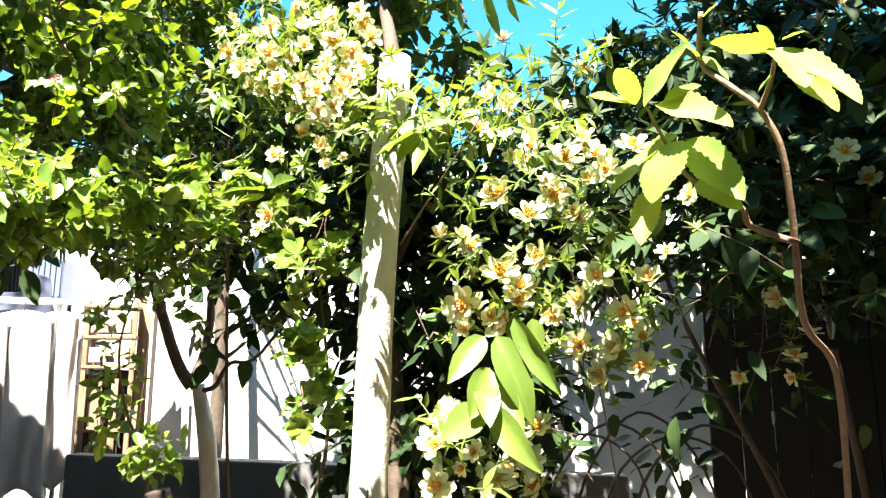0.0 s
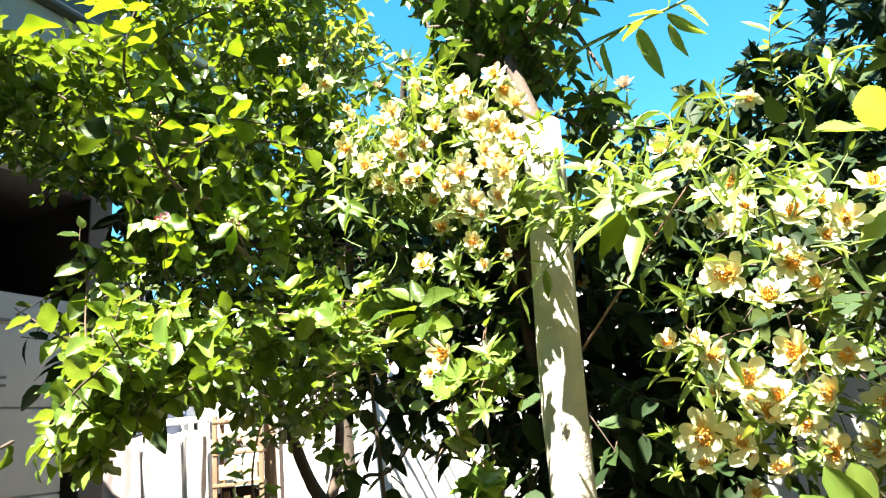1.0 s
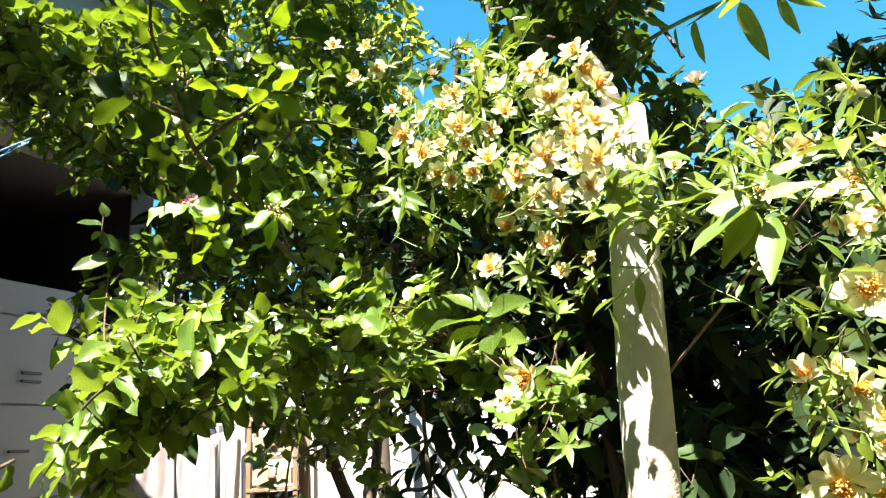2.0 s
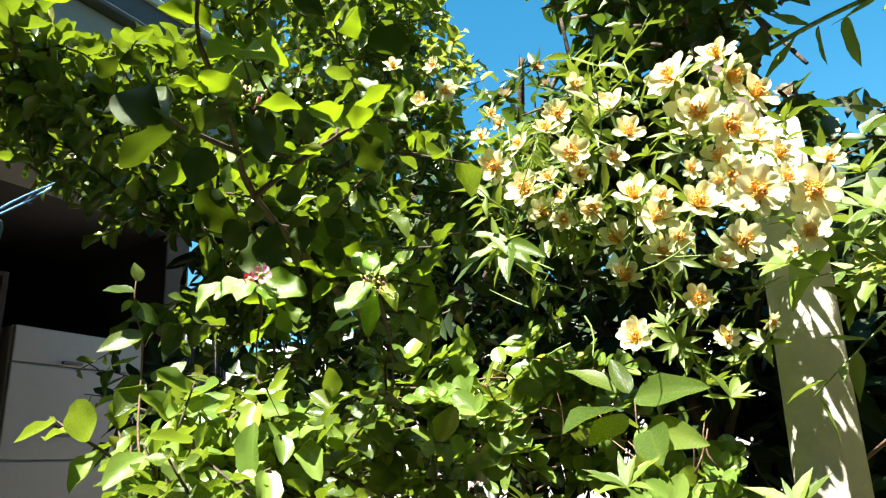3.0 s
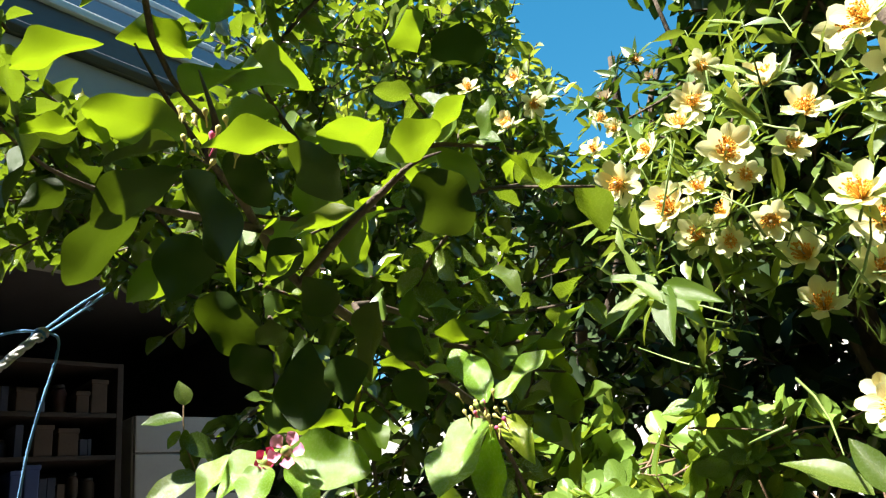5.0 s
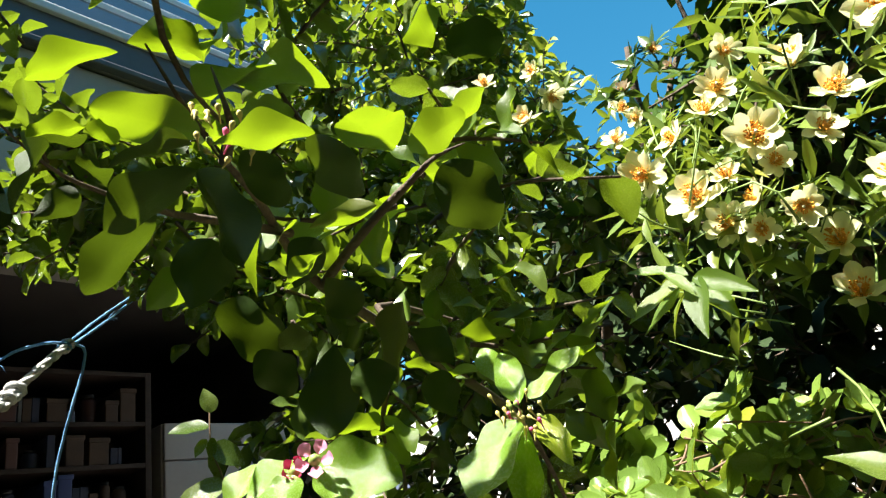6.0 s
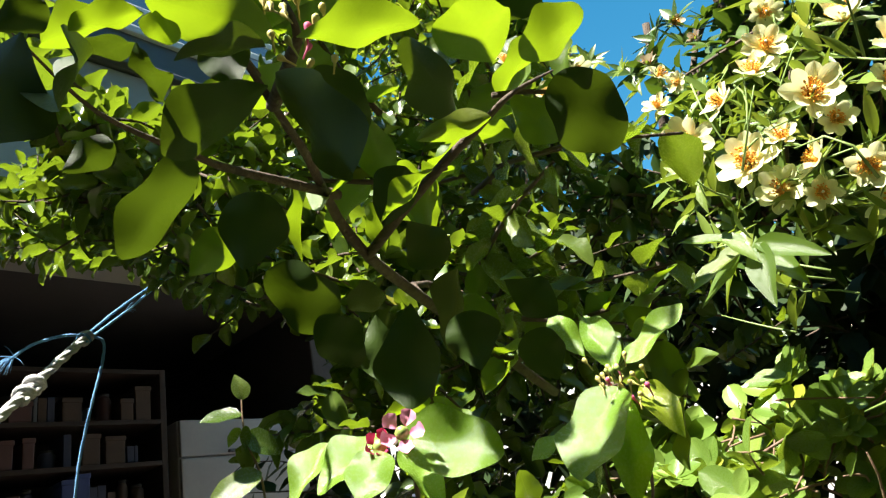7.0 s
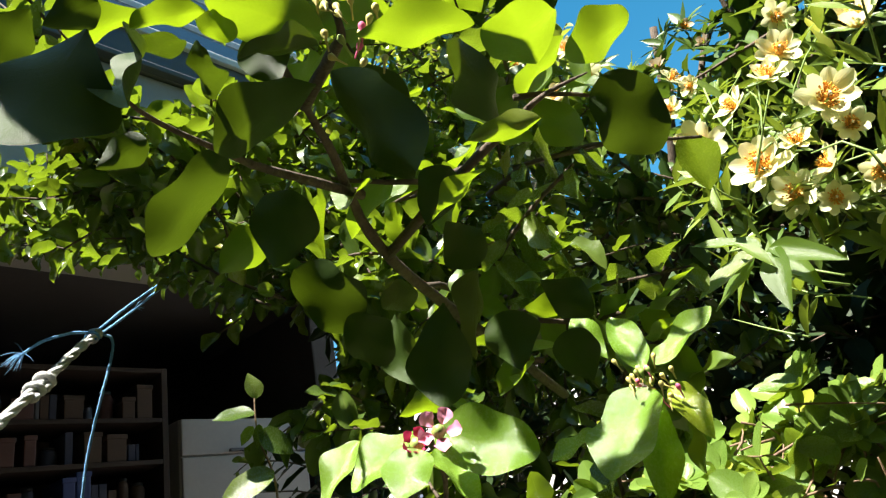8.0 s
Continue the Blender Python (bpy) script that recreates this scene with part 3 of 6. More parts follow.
def clothes_rail():
    top = thing("clothes_rail", DRY, "white metal clothes rail on two posts", "clothes rail")
    top.rotation_euler.z = radians(TURN)
    for x in (-1.3, 0.16):
        part("post", box((0.035, 0.035, 1.95), (x, 0.05, 0.975), 0.006), METAL_WHITE, top)
        part("foot", box((0.05, 0.5, 0.03), (x, 0.05, 0.015), 0.006), METAL_WHITE, top)
    part("bar", box((1.44, 0.05, 0.045), (-0.57, 0.0, 1.965), 0.01), METAL_WHITE, top)


clothes_rail()
cloth("garment", near_rail(-0.72, 0.05, 1.9), 0.42, 1.1, CLOTH_WHITE, "white cotton garment hanging on the rail", TURN, 1)
cloth("garment", near_rail(-0.46, 0.09, 1.88), 0.42, 1.28, CLOTH_PINK, "long pale pink cotton garment hanging on the rail", TURN + 4, 2)
cloth("garment", near_rail(-0.2, 0.05, 1.9), 0.40, 1.2, CLOTH_WHITE, "long white cotton garment hanging on the rail", TURN - 3, 3)
cloth("garment", near_rail(0.02, 0.02, 1.9), 0.26, 1.15, CLOTH_WHITE, "white cotton sheet hanging on the rail", TURN + 2, 4)
cloth("garment", near_rail(-0.35, -0.2, 2.2), 0.5, 0.3, CLOTH_DARK, "dark blue folded cloth hung over the rail", TURN, 6)
cloth("garment", near_rail(-1.18, 0.0, 1.7), 0.36, 0.9, CLOTH_PINK, "pale pink garment hanging beside the rail", TURN, 5)


def striped_trousers():
    """Pinstriped trousers hung by the waist from a line behind the carport's end wall."""
    line = thing("washing_line", (-3.40, 2.69, 2.70), "thin grey washing line strung between two walls", "line")
    tube("wire", [(-3.40, 2.69, 2.70), (-3.45, 3.0, 2.675), (-3.7, 4.6, 2.72)], 0.0025, 0.0025, METAL_GREY, line, 6)
    ob = thing("trousers", (-3.45, 3.0, 2.67), "dark slate pinstriped trousers hung on the washing line", "trousers")
    for name, x0, length, bend in (("leg", -0.098, 0.78, -0.03), ("leg", 0.1, 0.74, 0.026)):
        verts, faces, stripes = [], [], []
        nu, nv = 24, 14
        for j in range(nv + 1):
            v = j / nv
            for i in range(nu):
                a = 2 * math.pi * i / nu
                r = 0.083 + 0.011 * v + 0.006 * math.sin(3 * a + 5 * v)
                verts.append((x0 + bend * v + r * math.cos(a), 0.035 * math.sin(a), -v * length))
        for j in range(nv):
            faces += [(j * nu + i, j * nu + (i + 1) % nu, (j + 1) * nu + (i + 1) % nu, (j + 1) * nu + i) for i in range(nu)]
        leg = hang(name, mesh_of(name, verts, faces, CLOTH_SLATE), ob)
        for i in range(13, 24):
            pts = [Vector(verts[j * nu + i]) + Vector((0, -0.0012, 0)) for j in range(nv + 1)]
            v, f = tube_arrays(pts, [0.0016] * len(pts), 4)
            hang("stripe", mesh_of("stripe", v, f, CLOTH_PALE), leg)
    part("waistband", box((0.38, 0.06, 0.05), (0.0, 0, -0.01), 0.01), CLOTH_SLATE, ob)


striped_trousers()


def rack():
    """The frame of old wood with two drawers beside the clothes."""
    top = thing("wooden_rack", near_rail(0.36, 0.0, 0), "old wooden rack with drawers of papers", "rack")
    top.rotation_euler.z = radians(TURN)
    for x in (-0.15, 0.15):
        for y in (-0.11, 0.11):
            part("post", box((0.03, 0.03, 1.97), (x, y, 0.985), 0.004), WOOD_OLD, top)
    for z in (0.5, 1.1, 1.52, 1.72, 1.93):
        part("shelf", box((0.33, 0.26, 0.02), (0, 0, z), 0.003), WOOD_OLD, top)
    for z in (1.74, 1.54):
        d = part("drawer", box((0.25, 0.22, 0.1), (0, -0.01, z + 0.06), 0.004), WOOD_PALE, top, "pale wooden drawer")
        part("pull", box((0.05, 0.02, 0.018), (0, -0.13, z + 0.06), 0.004), WOOD_OLD, d)
    part("back_board", box((0.30, 0.012, 1.0), (0, 0.10, 1.0), 0.002), WOOD_DARK, top, "dark back board")


rack()


def planks():
    rng = random.Random(9)
    for k in range(10):
        x = 0.24 + 0.044 * k
        tall = rng.uniform(1.3, 1.5) if k < 6 else rng.uniform(1.7, 2.1)
        ob = thing("plank", near_rail(x, 0.16 - 0.02 * (k % 3) if k < 6 else 0.05 - 0.03 * (k % 3), 0), "weathered brown plank leaning upright", "plank", "leaning planks")
        ob.rotation_euler = (radians(-2), radians(rng.uniform(-2.5, 2.5)), radians(TURN))
        part("board", box((rng.uniform(0.025, 0.05), 0.02, tall), (0, 0, tall / 2), 0.004), WOOD_DARK if k % 4 == 1 else WOOD_OLD, ob)


planks()


def ribbed_bin():
    ob = thing("crate", near_rail(-0.3, -0.5, 2.02), "slate blue ribbed plastic crate set on the rail's shelf", "crate")
    ob.rotation_euler.z = radians(TURN)
    part("shell", box((0.42, 0.3, 0.3), (0, 0, 0.15), 0.012), BLUE_PLASTIC, ob)
    for k in range(11):
        part("rib", box((0.012, 0.012, 0.27), (-0.19 + 0.038 * k, -0.153, 0.15), 0.003), BLUE_PLASTIC, ob)
    st = thing("stand", near_rail(-0.3, -0.5, 0), "dark steel stand under the crate", "stand")
    st.rotation_euler.z = radians(TURN)
    for x in (-0.2, 0.2):
        for y in (-0.14, 0.14):
            part("leg", box((0.03, 0.03, 2.0), (x, y, 1.0), 0.004), METAL_GREY, st)
    part("tray", box((0.46, 0.34, 0.02), (0, 0, 2.01), 0.003), METAL_GREY, st)


ribbed_bin()


def low_tank():
    ob = thing("water_tank", (-1.4, 3.2, 0), "black plastic water tank in front of the wall", "tank")
    v, f = tube_arrays([(0, 0, 0), (0, 0, 0.05), (0, 0, 0.75), (0, 0, 0.82), (0, 0, 0.84)], [0.3, 0.32, 0.34, 0.34, 0.30], 28)
    hang("shell", mesh_of("shell", v, f, BLACK_PLASTIC), ob)
    v, f = tube_arrays([(0, 0, 0.84), (0, 0, 0.88)], [0.16, 0.15], 20)
    hang("lid", mesh_of("lid", v, f, BLACK_PLASTIC), ob)


low_tank()


def sapling():
    """The thin young plant in front of the old wood."""
    plant = thing("sapling", (-1.728, 2.139, 0), "thin young plant with pale green leaves before the wooden rack", "plant")
    rng = random.Random(61)
    tube("stem", [(-1.728, 2.139, 0), (-1.718, 2.209, 1.088), (-1.822, 2.21, 1.314), (-1.884, 2.208, 1.527), (-1.888, 2.226, 1.678), (-1.866, 2.25, 1.789)], 0.007, 0.003, STEM_BROWN, plant, 7, 0.1, 1)
    frames, stems = twigs(rng, [(-1.913, 2.26, 1.656, 0.093, 0.093, 0.093, 6), (-1.997, 2.315, 1.473, 0.087, 0.087, 0.087, 6), (-1.791, 2.18, 1.243, 0.093, 0.093, 0.093, 8), (-1.554, 2.074, 1.17, 0.079, 0.079, 0.079, 7), (-1.932, 2.197, 1.301, 0.063, 0.063, 0.063, 4)], 6, 0.1, 0.055, 0.3, keep=open_air)
    foliage(plant, frames, CHERRY, LEAF_ROUND, (-1.694, 2.149, 1.307), 200)


def stake():
    ob = thing("stake", (-1.362, 2.112, 0), "dark wooden stake leaning by the water tank", "stake")
    ob.rotation_euler = (radians(4), radians(-9), radians(20))
    part("shaft", box((0.05, 0.04, 1.12), (0, 0, 0.55), 0.008), WOOD_DARK, ob)
    part("cap", box((0.07, 0.055, 0.03), (0, 0, 1.12), 0.008), WOOD_DARK, ob)


stake()

# ---- the post ----
def post():
    ob = thing("post", (-0.582, 1.332, 0), "limewashed round wooden post with a weathered top", "post")
    base, head = Vector((0, 0, 0)), Vector((0.155, -0.028, 3.1))
    rng = random.Random(3)
    pts = [base.lerp(head, k / 30) + Vector((0.004 * math.sin(k * 0.7), 0.004 * math.cos(k * 0.9), 0)) for k in range(22)]
    radii = [0.0405 - 0.00025 * k + rng.uniform(-0.0008, 0.0008) for k in range(22)]
    v, f = tube_arrays(pts, radii, 22, 0.012, rng)
    hang("lower_shaft", mesh_of("lower_shaft", v, f, LIMEWASH), ob, None, "white limewashed shaft")
    pts = smooth_line([(0.104, -0.019, 2.1), (0.092, 0.02, 2.2), (0.053, 0.077, 2.338), (0.044, 0.09, 2.385)], 4)
    radii = [0.021 - 0.0009 * k + rng.uniform(-0.001, 0.001) for k in range(len(pts))]
    v, f = tube_arrays(pts, radii, 18, 0.02, rng)
    hang("upper_shaft", mesh_of("upper_shaft", v, f, BARK), ob, None, "bare brown upper shaft")


post()

# ---- the flowering climber ----
def flower_parts():
    """Meshes shared by all blossoms: petals (in three openings), stamens, stigma."""
    sets = []
    for k, (cup, n) in enumerate(((0.22, 8), (0.42, 8), (0.8, 7), (0.12, 9))):
        rng = random.Random(40 + k)
        frames, arrays = [], [leaf_arrays(0.56, "petal", 0.3, -0.14, 0.05, 0, 7, 4, s) for s in range(4)]
        for i in range(n):
            a = 2 * math.pi * i / n + rng.uniform(-0.12, 0.12)
            c = cup + rng.uniform(-0.15, 0.2) + (0.18 if i % 2 else 0)
            out = Vector((math.cos(a), math.sin(a), 0))
            way = out * math.cos(c) + Vector((0, 0, math.sin(c)))
            face = -out * math.sin(c) + Vector((0, 0, math.cos(c)))
            frames.append(leaf_frame(out * 0.06, way, face, 0.5 * rng.uniform(0.9, 1.08)))
        vs, fs, us, off = [], [], [], 0
        for i, m in enumerate(frames):
            v, f, u = arrays[i % 4]
            a = np.array(m)
            vs.append(v @ a[:3, :3].T + a[:3, 3])
            fs += [tuple(q + off for q in face) for face in f]
            us.append(u)
            off += len(v)
        v, u = np.concatenate(vs).tolist(), np.concatenate(us)
        pet = [mesh_of("petals", v, fs, m, u) for m in (PETAL, PETAL_FADED)]
        sv, sf = [], []
        for i in range(64):
            a, t = rng.uniform(0, 6.3), rng.uniform(0.1, 0.75)
            tip = Vector((math.cos(a) * math.sin(t), math.sin(a) * math.sin(t), math.cos(t))) * rng.uniform(0.2, 0.32)
            foot = Vector((math.cos(a), math.sin(a), 0)) * 0.05
            for line, rad in (((foot, tip), (0.007, 0.006)), ((tip, tip * 1.12), (0.019, 0.015))):
                tv, tf = tube_arrays(line, rad, 4)
                sf += [tuple(q + len(sv) for q in face) for face in tf]
                sv += tv
        stam = mesh_of("stamen_tuft", sv, sf, STAMEN)
        tv, tf = tube_arrays([(0, 0, 0), (0, 0, 0.26), (0, 0, 0.30), (0, 0, 0.34)], [0.012, 0.014, 0.04, 0.02], 7)
        sets.append((pet, stam, mesh_of("stigma", tv, tf, STIGMA)))
    sv, sf, su, off = [], [], [], 0
    for i in range(6):
        a = 2 * math.pi * i / 6
        out = Vector((math.cos(a), math.sin(a), 0))
        v, f, u = leaf_arrays(0.34, "lance", 0.3, 0.1, 0, 0, 5, 2, i)
        m = np.array(leaf_frame(out * 0.03 - Vector((0, 0, 0.05)), out * 0.8 + Vector((0, 0, 0.35 if i % 2 else -0.15)), Vector((0, 0, 1)), 0.5))
        sv.append(v @ m[:3, :3].T + m[:3, 3])
        sf += [tuple(q + off for q in face) for face in f]
        su.append(u)
        off += len(v)
    sep = mesh_of("calyx", np.concatenate(sv).tolist(), sf, LEAF_LANCE, np.concatenate(su))
    return sets, sep


FLOWER_SETS, SEPALS = flower_parts()


def blossoms(plant, places, rng, size=1.0, faded=False, face=(0.22, -0.9, -0.08), spread=0.3):
    """Blossoms at (x, y, z, breadth), turned roughly towards face."""
    inv = plant.matrix_world.inverted()
    for px, py, pz, breadth in places:
        k = rng.choice((0, 0, 1, 1, 2, 3)) if not faded else rng.choice((1, 2, 2))
        z = (Vector(face) + Vector((rng.gauss(0, spread), rng.gauss(0, spread), rng.gauss(0, spread)))).normalized()
        x = z.orthogonal().normalized()
        x.rotate(Matrix.Rotation(rng.uniform(0, 6.3), 3, z))
        s = breadth * size * rng.uniform(1.1, 1.26)
        m = Matrix((x, z.cross(x), z)).transposed().to_4x4() @ Matrix.Diagonal((s, s, s, 1))
        m.translation = Vector((px, py, pz))
        pet, stam, stig = FLOWER_SETS[k]
        ob = hang("flower", pet[1 if faded else 0], plant, inv @ m)
        hang("stamen_tuft", stam, ob, None, "orange stamens")
        hang("stigma", stig, ob, None, "white stigma")
        hang("calyx", SEPALS, ob, None, "green calyx")


CLUSTER_A = [(-0.798, 1.156, 2.196, 0.024), (-0.797, 1.189, 2.245, 0.024), (-0.786, 1.170, 2.156, 0.038), (-0.746, 1.164, 2.171, 0.034), (-0.701, 1.183, 2.208, 0.031), (-0.716, 1.171, 2.185, 0.031), (-0.680, 1.147, 2.130, 0.043), (-0.641, 1.225, 2.215, 0.044), (-0.743, 1.155, 2.104, 0.044), (-0.712, 1.150, 2.109, 0.024), (-0.696, 1.158, 2.081, 0.034), (-0.669, 1.166, 2.064, 0.031), (-0.706, 1.167, 2.060, 0.027), (-0.616, 1.173, 2.147, 0.035), (-0.632, 1.150, 2.111, 0.026), (-0.558, 1.193, 2.205, 0.049), (-0.538, 1.147, 2.133, 0.052), (-0.594, 1.043, 2.015, 0.036), (-0.670, 1.269, 2.053, 0.043), (-0.678, 1.308, 2.011, 0.046), (-0.616, 1.244, 2.012, 0.043), (-0.596, 1.145, 2.026, 0.038), (-0.546, 1.097, 2.011, 0.039), (-0.547, 1.105, 2.054, 0.021)] + [(-0.514, 1.002, 1.995, 0.017), (-0.486, 0.927, 1.949, 0.032), (-0.511, 1.032, 1.947, 0.033), (-0.539, 1.125, 1.954, 0.032), (-0.574, 1.184, 1.938, 0.030), (-0.481, 1.001, 2.021, 0.027), (-0.468, 0.972, 1.990, 0.026), (-0.449, 0.994, 1.963, 0.033), (-0.461, 0.988, 1.930, 0.027), (-0.433, 1.027, 1.998, 0.022), (-0.632, 1.124, 1.901, 0.031), (-0.583, 1.184, 2.012, 0.029), (-0.578, 1.101, 2.031, 0.024), (-0.504, 0.991, 2.002, 0.021), (-0.466, 0.961, 1.966, 0.020), (-0.674, 1.156, 2.106, 0.025)]
CLUSTER_A2 = [(-0.548, 1.127, 2.173, 0.045), (-0.531, 1.135, 2.128, 0.046), (-0.506, 1.160, 2.113, 0.045), (-0.477, 1.187, 2.154, 0.044), (-0.511, 1.158, 2.057, 0.042), (-0.509, 1.152, 2.018, 0.043), (-0.496, 1.183, 2.187, 0.042), (-0.482, 1.163, 2.088, 0.041), (-0.523, 1.164, 2.082, 0.035), (-0.504, 1.189, 2.217, 0.041), (-1.059, 1.364, 2.524, 0.040), (-0.959, 1.342, 2.473, 0.032), (-0.956, 1.367, 2.438, 0.034), (-1.010, 1.379, 2.432, 0.040), (-0.706, 1.310, 2.319, 0.032), (-0.510, 1.138, 1.896, 0.016), (-0.553, 1.158, 1.889, 0.022)]
CLUSTER_B = [(-0.215, 1.158, 1.808, 0.054), (-0.172, 1.229, 1.779, 0.057), (-0.096, 1.348, 1.804, 0.054), (-0.296, 1.065, 1.717, 0.038), (-0.255, 1.088, 1.703, 0.040), (-0.149, 1.240, 1.691, 0.031), (-0.182, 1.296, 1.647, 0.054), (-0.257, 1.130, 1.660, 0.029), (-0.156, 1.406, 1.611, 0.051), (-0.270, 1.199, 1.612, 0.048), (-0.231, 1.292, 1.590, 0.076), (-0.295, 1.230, 1.572, 0.042), (-0.081, 1.378, 1.969, 0.053), (-0.112, 1.316, 1.911, 0.062), (-0.033, 1.380, 1.901, 0.055), (-0.181, 1.338, 1.991, 0.050), (-0.232, 1.391, 2.069, 0.049), (-0.272, 1.417, 2.101, 0.056), (-0.171, 1.276, 1.928, 0.042), (-0.298, 1.378, 2.014, 0.045), (-0.437, 1.603, 2.169, 0.040), (0.019, 1.418, 1.955, 0.065), (-0.072, 1.346, 1.878, 0.035), (-0.130, 1.421, 2.057, 0.044)] + [(-0.223, 1.288, 1.958, 0.036), (-0.142, 1.256, 1.851, 0.029), (-0.372, 1.296, 1.357, 0.069), (-0.339, 1.299, 1.404, 0.069), (-0.192, 1.448, 1.382, 0.058), (-0.214, 1.429, 1.314, 0.062), (-0.270, 1.389, 1.285, 0.061), (-0.374, 1.322, 1.280, 0.059), (-0.194, 1.445, 1.267, 0.062), (-0.307, 1.348, 1.342, 0.040), (-0.283, 1.164, 1.612, 0.063), (-0.206, 1.273, 1.626, 0.058), (-0.222, 1.190, 1.669, 0.060), (-0.199, 1.399, 1.539, 0.052), (-0.150, 1.225, 1.702, 0.056), (-0.244, 1.329, 1.522, 0.030)]
CLUSTER_C = [(-0.070, 1.517, 1.701, 0.065), (-0.101, 1.504, 1.645, 0.061), (0.043, 1.542, 1.694, 0.056), (-0.014, 1.598, 1.632, 0.060), (-0.113, 1.593, 1.554, 0.072), (-0.031, 1.672, 1.546, 0.085), (0.029, 1.647, 1.570, 0.053), (-0.064, 1.629, 1.487, 0.071), (0.024, 1.646, 1.506, 0.065), (-0.092, 1.370, 1.797, 0.052), (-0.132, 1.279, 1.830, 0.054), (0.004, 1.633, 1.609, 0.047)]
CLUSTER_D = [(0.096, 1.816, 1.795, 0.055), (0.533, 1.839, 2.036, 0.058), (0.394, 2.074, 1.698, 0.054), (0.286, 2.083, 1.484, 0.052), (0.432, 2.114, 1.535, 0.057), (0.441, 2.179, 1.479, 0.044), (0.465, 2.059, 1.598, 0.050), (0.139, 1.549, 1.879, 0.041), (-0.092, 1.824, 2.332, 0.052), (0.625, 1.977, 1.994, 0.060), (0.422, 2.062, 1.802, 0.052), (-0.603, 2.056, 2.026, 0.052), (-0.534, 2.090, 2.011, 0.046), (-0.575, 2.164, 1.715, 0.060), (-0.519, 0.905, 1.731, 0.035), (-0.547, 0.921, 1.713, 0.024), (-0.627, 1.098, 1.893, 0.031)]
FADED = [(-0.005, 2.458, 2.746), (0.081, 2.453, 2.686), (0.415, 2.482, 2.844), (0.604, 2.197, 2.555), (0.835, 2.676, 2.843), (0.879, 2.576, 2.716), (0.566, 2.212, 2.435), (0.514, 2.461, 2.662), (0.841, 2.438, 2.488), (0.192, 2.519, 2.725), (-0.413, 2.34, 2.705), (0.735, 2.584, 2.609), (0.783, 2.41, 2.325), (0.427, 1.998, 1.957), (0.358, 2.261, 2.214)]
SUN_GAPS.extend([(x, y, z, 0.12) for x, y, z, r in SUN_GAPS[:7]] + [(-1.023, 0.999, 1.822, 0.12), (-1.012, 1.358, 2.202, 0.1), (-1.06, 1.173, 2.179, 0.07), (-1.162, 1.013, 2.188, 0.07), (-1.225, 1.001, 2.243, 0.08), (-1.08, 0.99, 2.1, 0.06)])
SUN_GAPS.extend((x, y, z, 0.045) for x, y, z, d in CLUSTER_A[15:24] + CLUSTER_B[::2])

LANCE = [leaf_arrays(w, "lance", 0.4, c, 0.02, 0, 6, 2, s) for s, (w, c) in enumerate(((0.26, 0.15), (0.3, 0.3), (0.22, -0.1), (0.34, 0.2)))]
OVATE_FAR = [leaf_arrays(w, "ovate", f, c, 0.03, 0, 5, 2, s) for s, (w, f, c) in enumerate(((0.46, 0.35, 0.2), (0.52, 0.25, 0.3), (0.42, 0.4, 0.1), (0.5, 0.15, -0.12)))]
OVATE = [leaf_arrays(w, "ovate", f, c, 0.03, 0, 7, 4, s) for s, (w, f, c) in enumerate(((0.46, 0.35, 0.2), (0.52, 0.25, 0.3), (0.42, 0.4, 0.1), (0.5, 0.15, -0.12)))]


LIT_FLOWERS = [(-0.755, 0.710, 1.897, 0.022), (-0.727, 0.795, 1.907, 0.018), (-0.79, 0.728, 1.9, 0.016)]


def placed_leaves(plant, rows, arrays, mat, face, seed, jitter=0.3):
    """Single leaves between a base and a tip, with their width."""
    rng = random.Random(seed)
    inv = plant.matrix_world.inverted()
    meshes = [mesh_of("leaf", a[0].tolist(), a[1], mat, a[2]) for a in arrays]
    for k, (bx, by, bz, tx, ty, tz, w) in enumerate(rows):
        b, t = Vector((bx, by, bz)), Vector((tx, ty, tz))
        if not all(sunny(b.lerp(t, f), LIT_FLOWERS) for f in (0.15, 0.5, 0.9)):
            continue
        n = Vector(face) + Vector((rng.gauss(0, jitter), rng.gauss(0, jitter), rng.gauss(0, jitter)))
        a = arrays[k % len(arrays)]
        span = 2 * np.abs(a[0][:, 0]).max()
        hang("leaf", meshes[k % len(meshes)], plant, inv @ leaf_frame(b, t - b, n, (t - b).length, w / span))


OUTWARD = Vector((0.2, -0.9, -0.35)).normalized()
HEADS = [Vector(p[:3]) for p in CLUSTER_A + CLUSTER_A2 + CLUSTER_B + CLUSTER_C + CLUSTER_D]


def outside(p, room=0.034):
    """Whether a leaf at p leaves the blossoms, which open outermost, uncovered."""
    for h in HEADS:
        d = p - h
        s = d.dot(OUTWARD)
        if -0.012 < s < 0.3 and (d - OUTWARD * s).length < room:
            return False
    return True


def star_tufts(rng, places, size, n=9):
    """Tufts of narrow leaves that spread like a star."""
    frames = []
    for p in places:
        axis = Vector((rng.gauss(0, 0.4), rng.gauss(-0.45, 0.4), rng.gauss(0.5, 0.35))).normalized()
        a = axis.orthogonal().normalized()
        b = axis.cross(a)
        for i in range(n):
            t = 2.4 * i
            way = (math.cos(t) * a + math.sin(t) * b) + axis * rng.uniform(0.0, 0.9)
            frames.append(leaf_frame(Vector(p), way, axis, size * rng.uniform(0.6, 1.2)))
    return frames


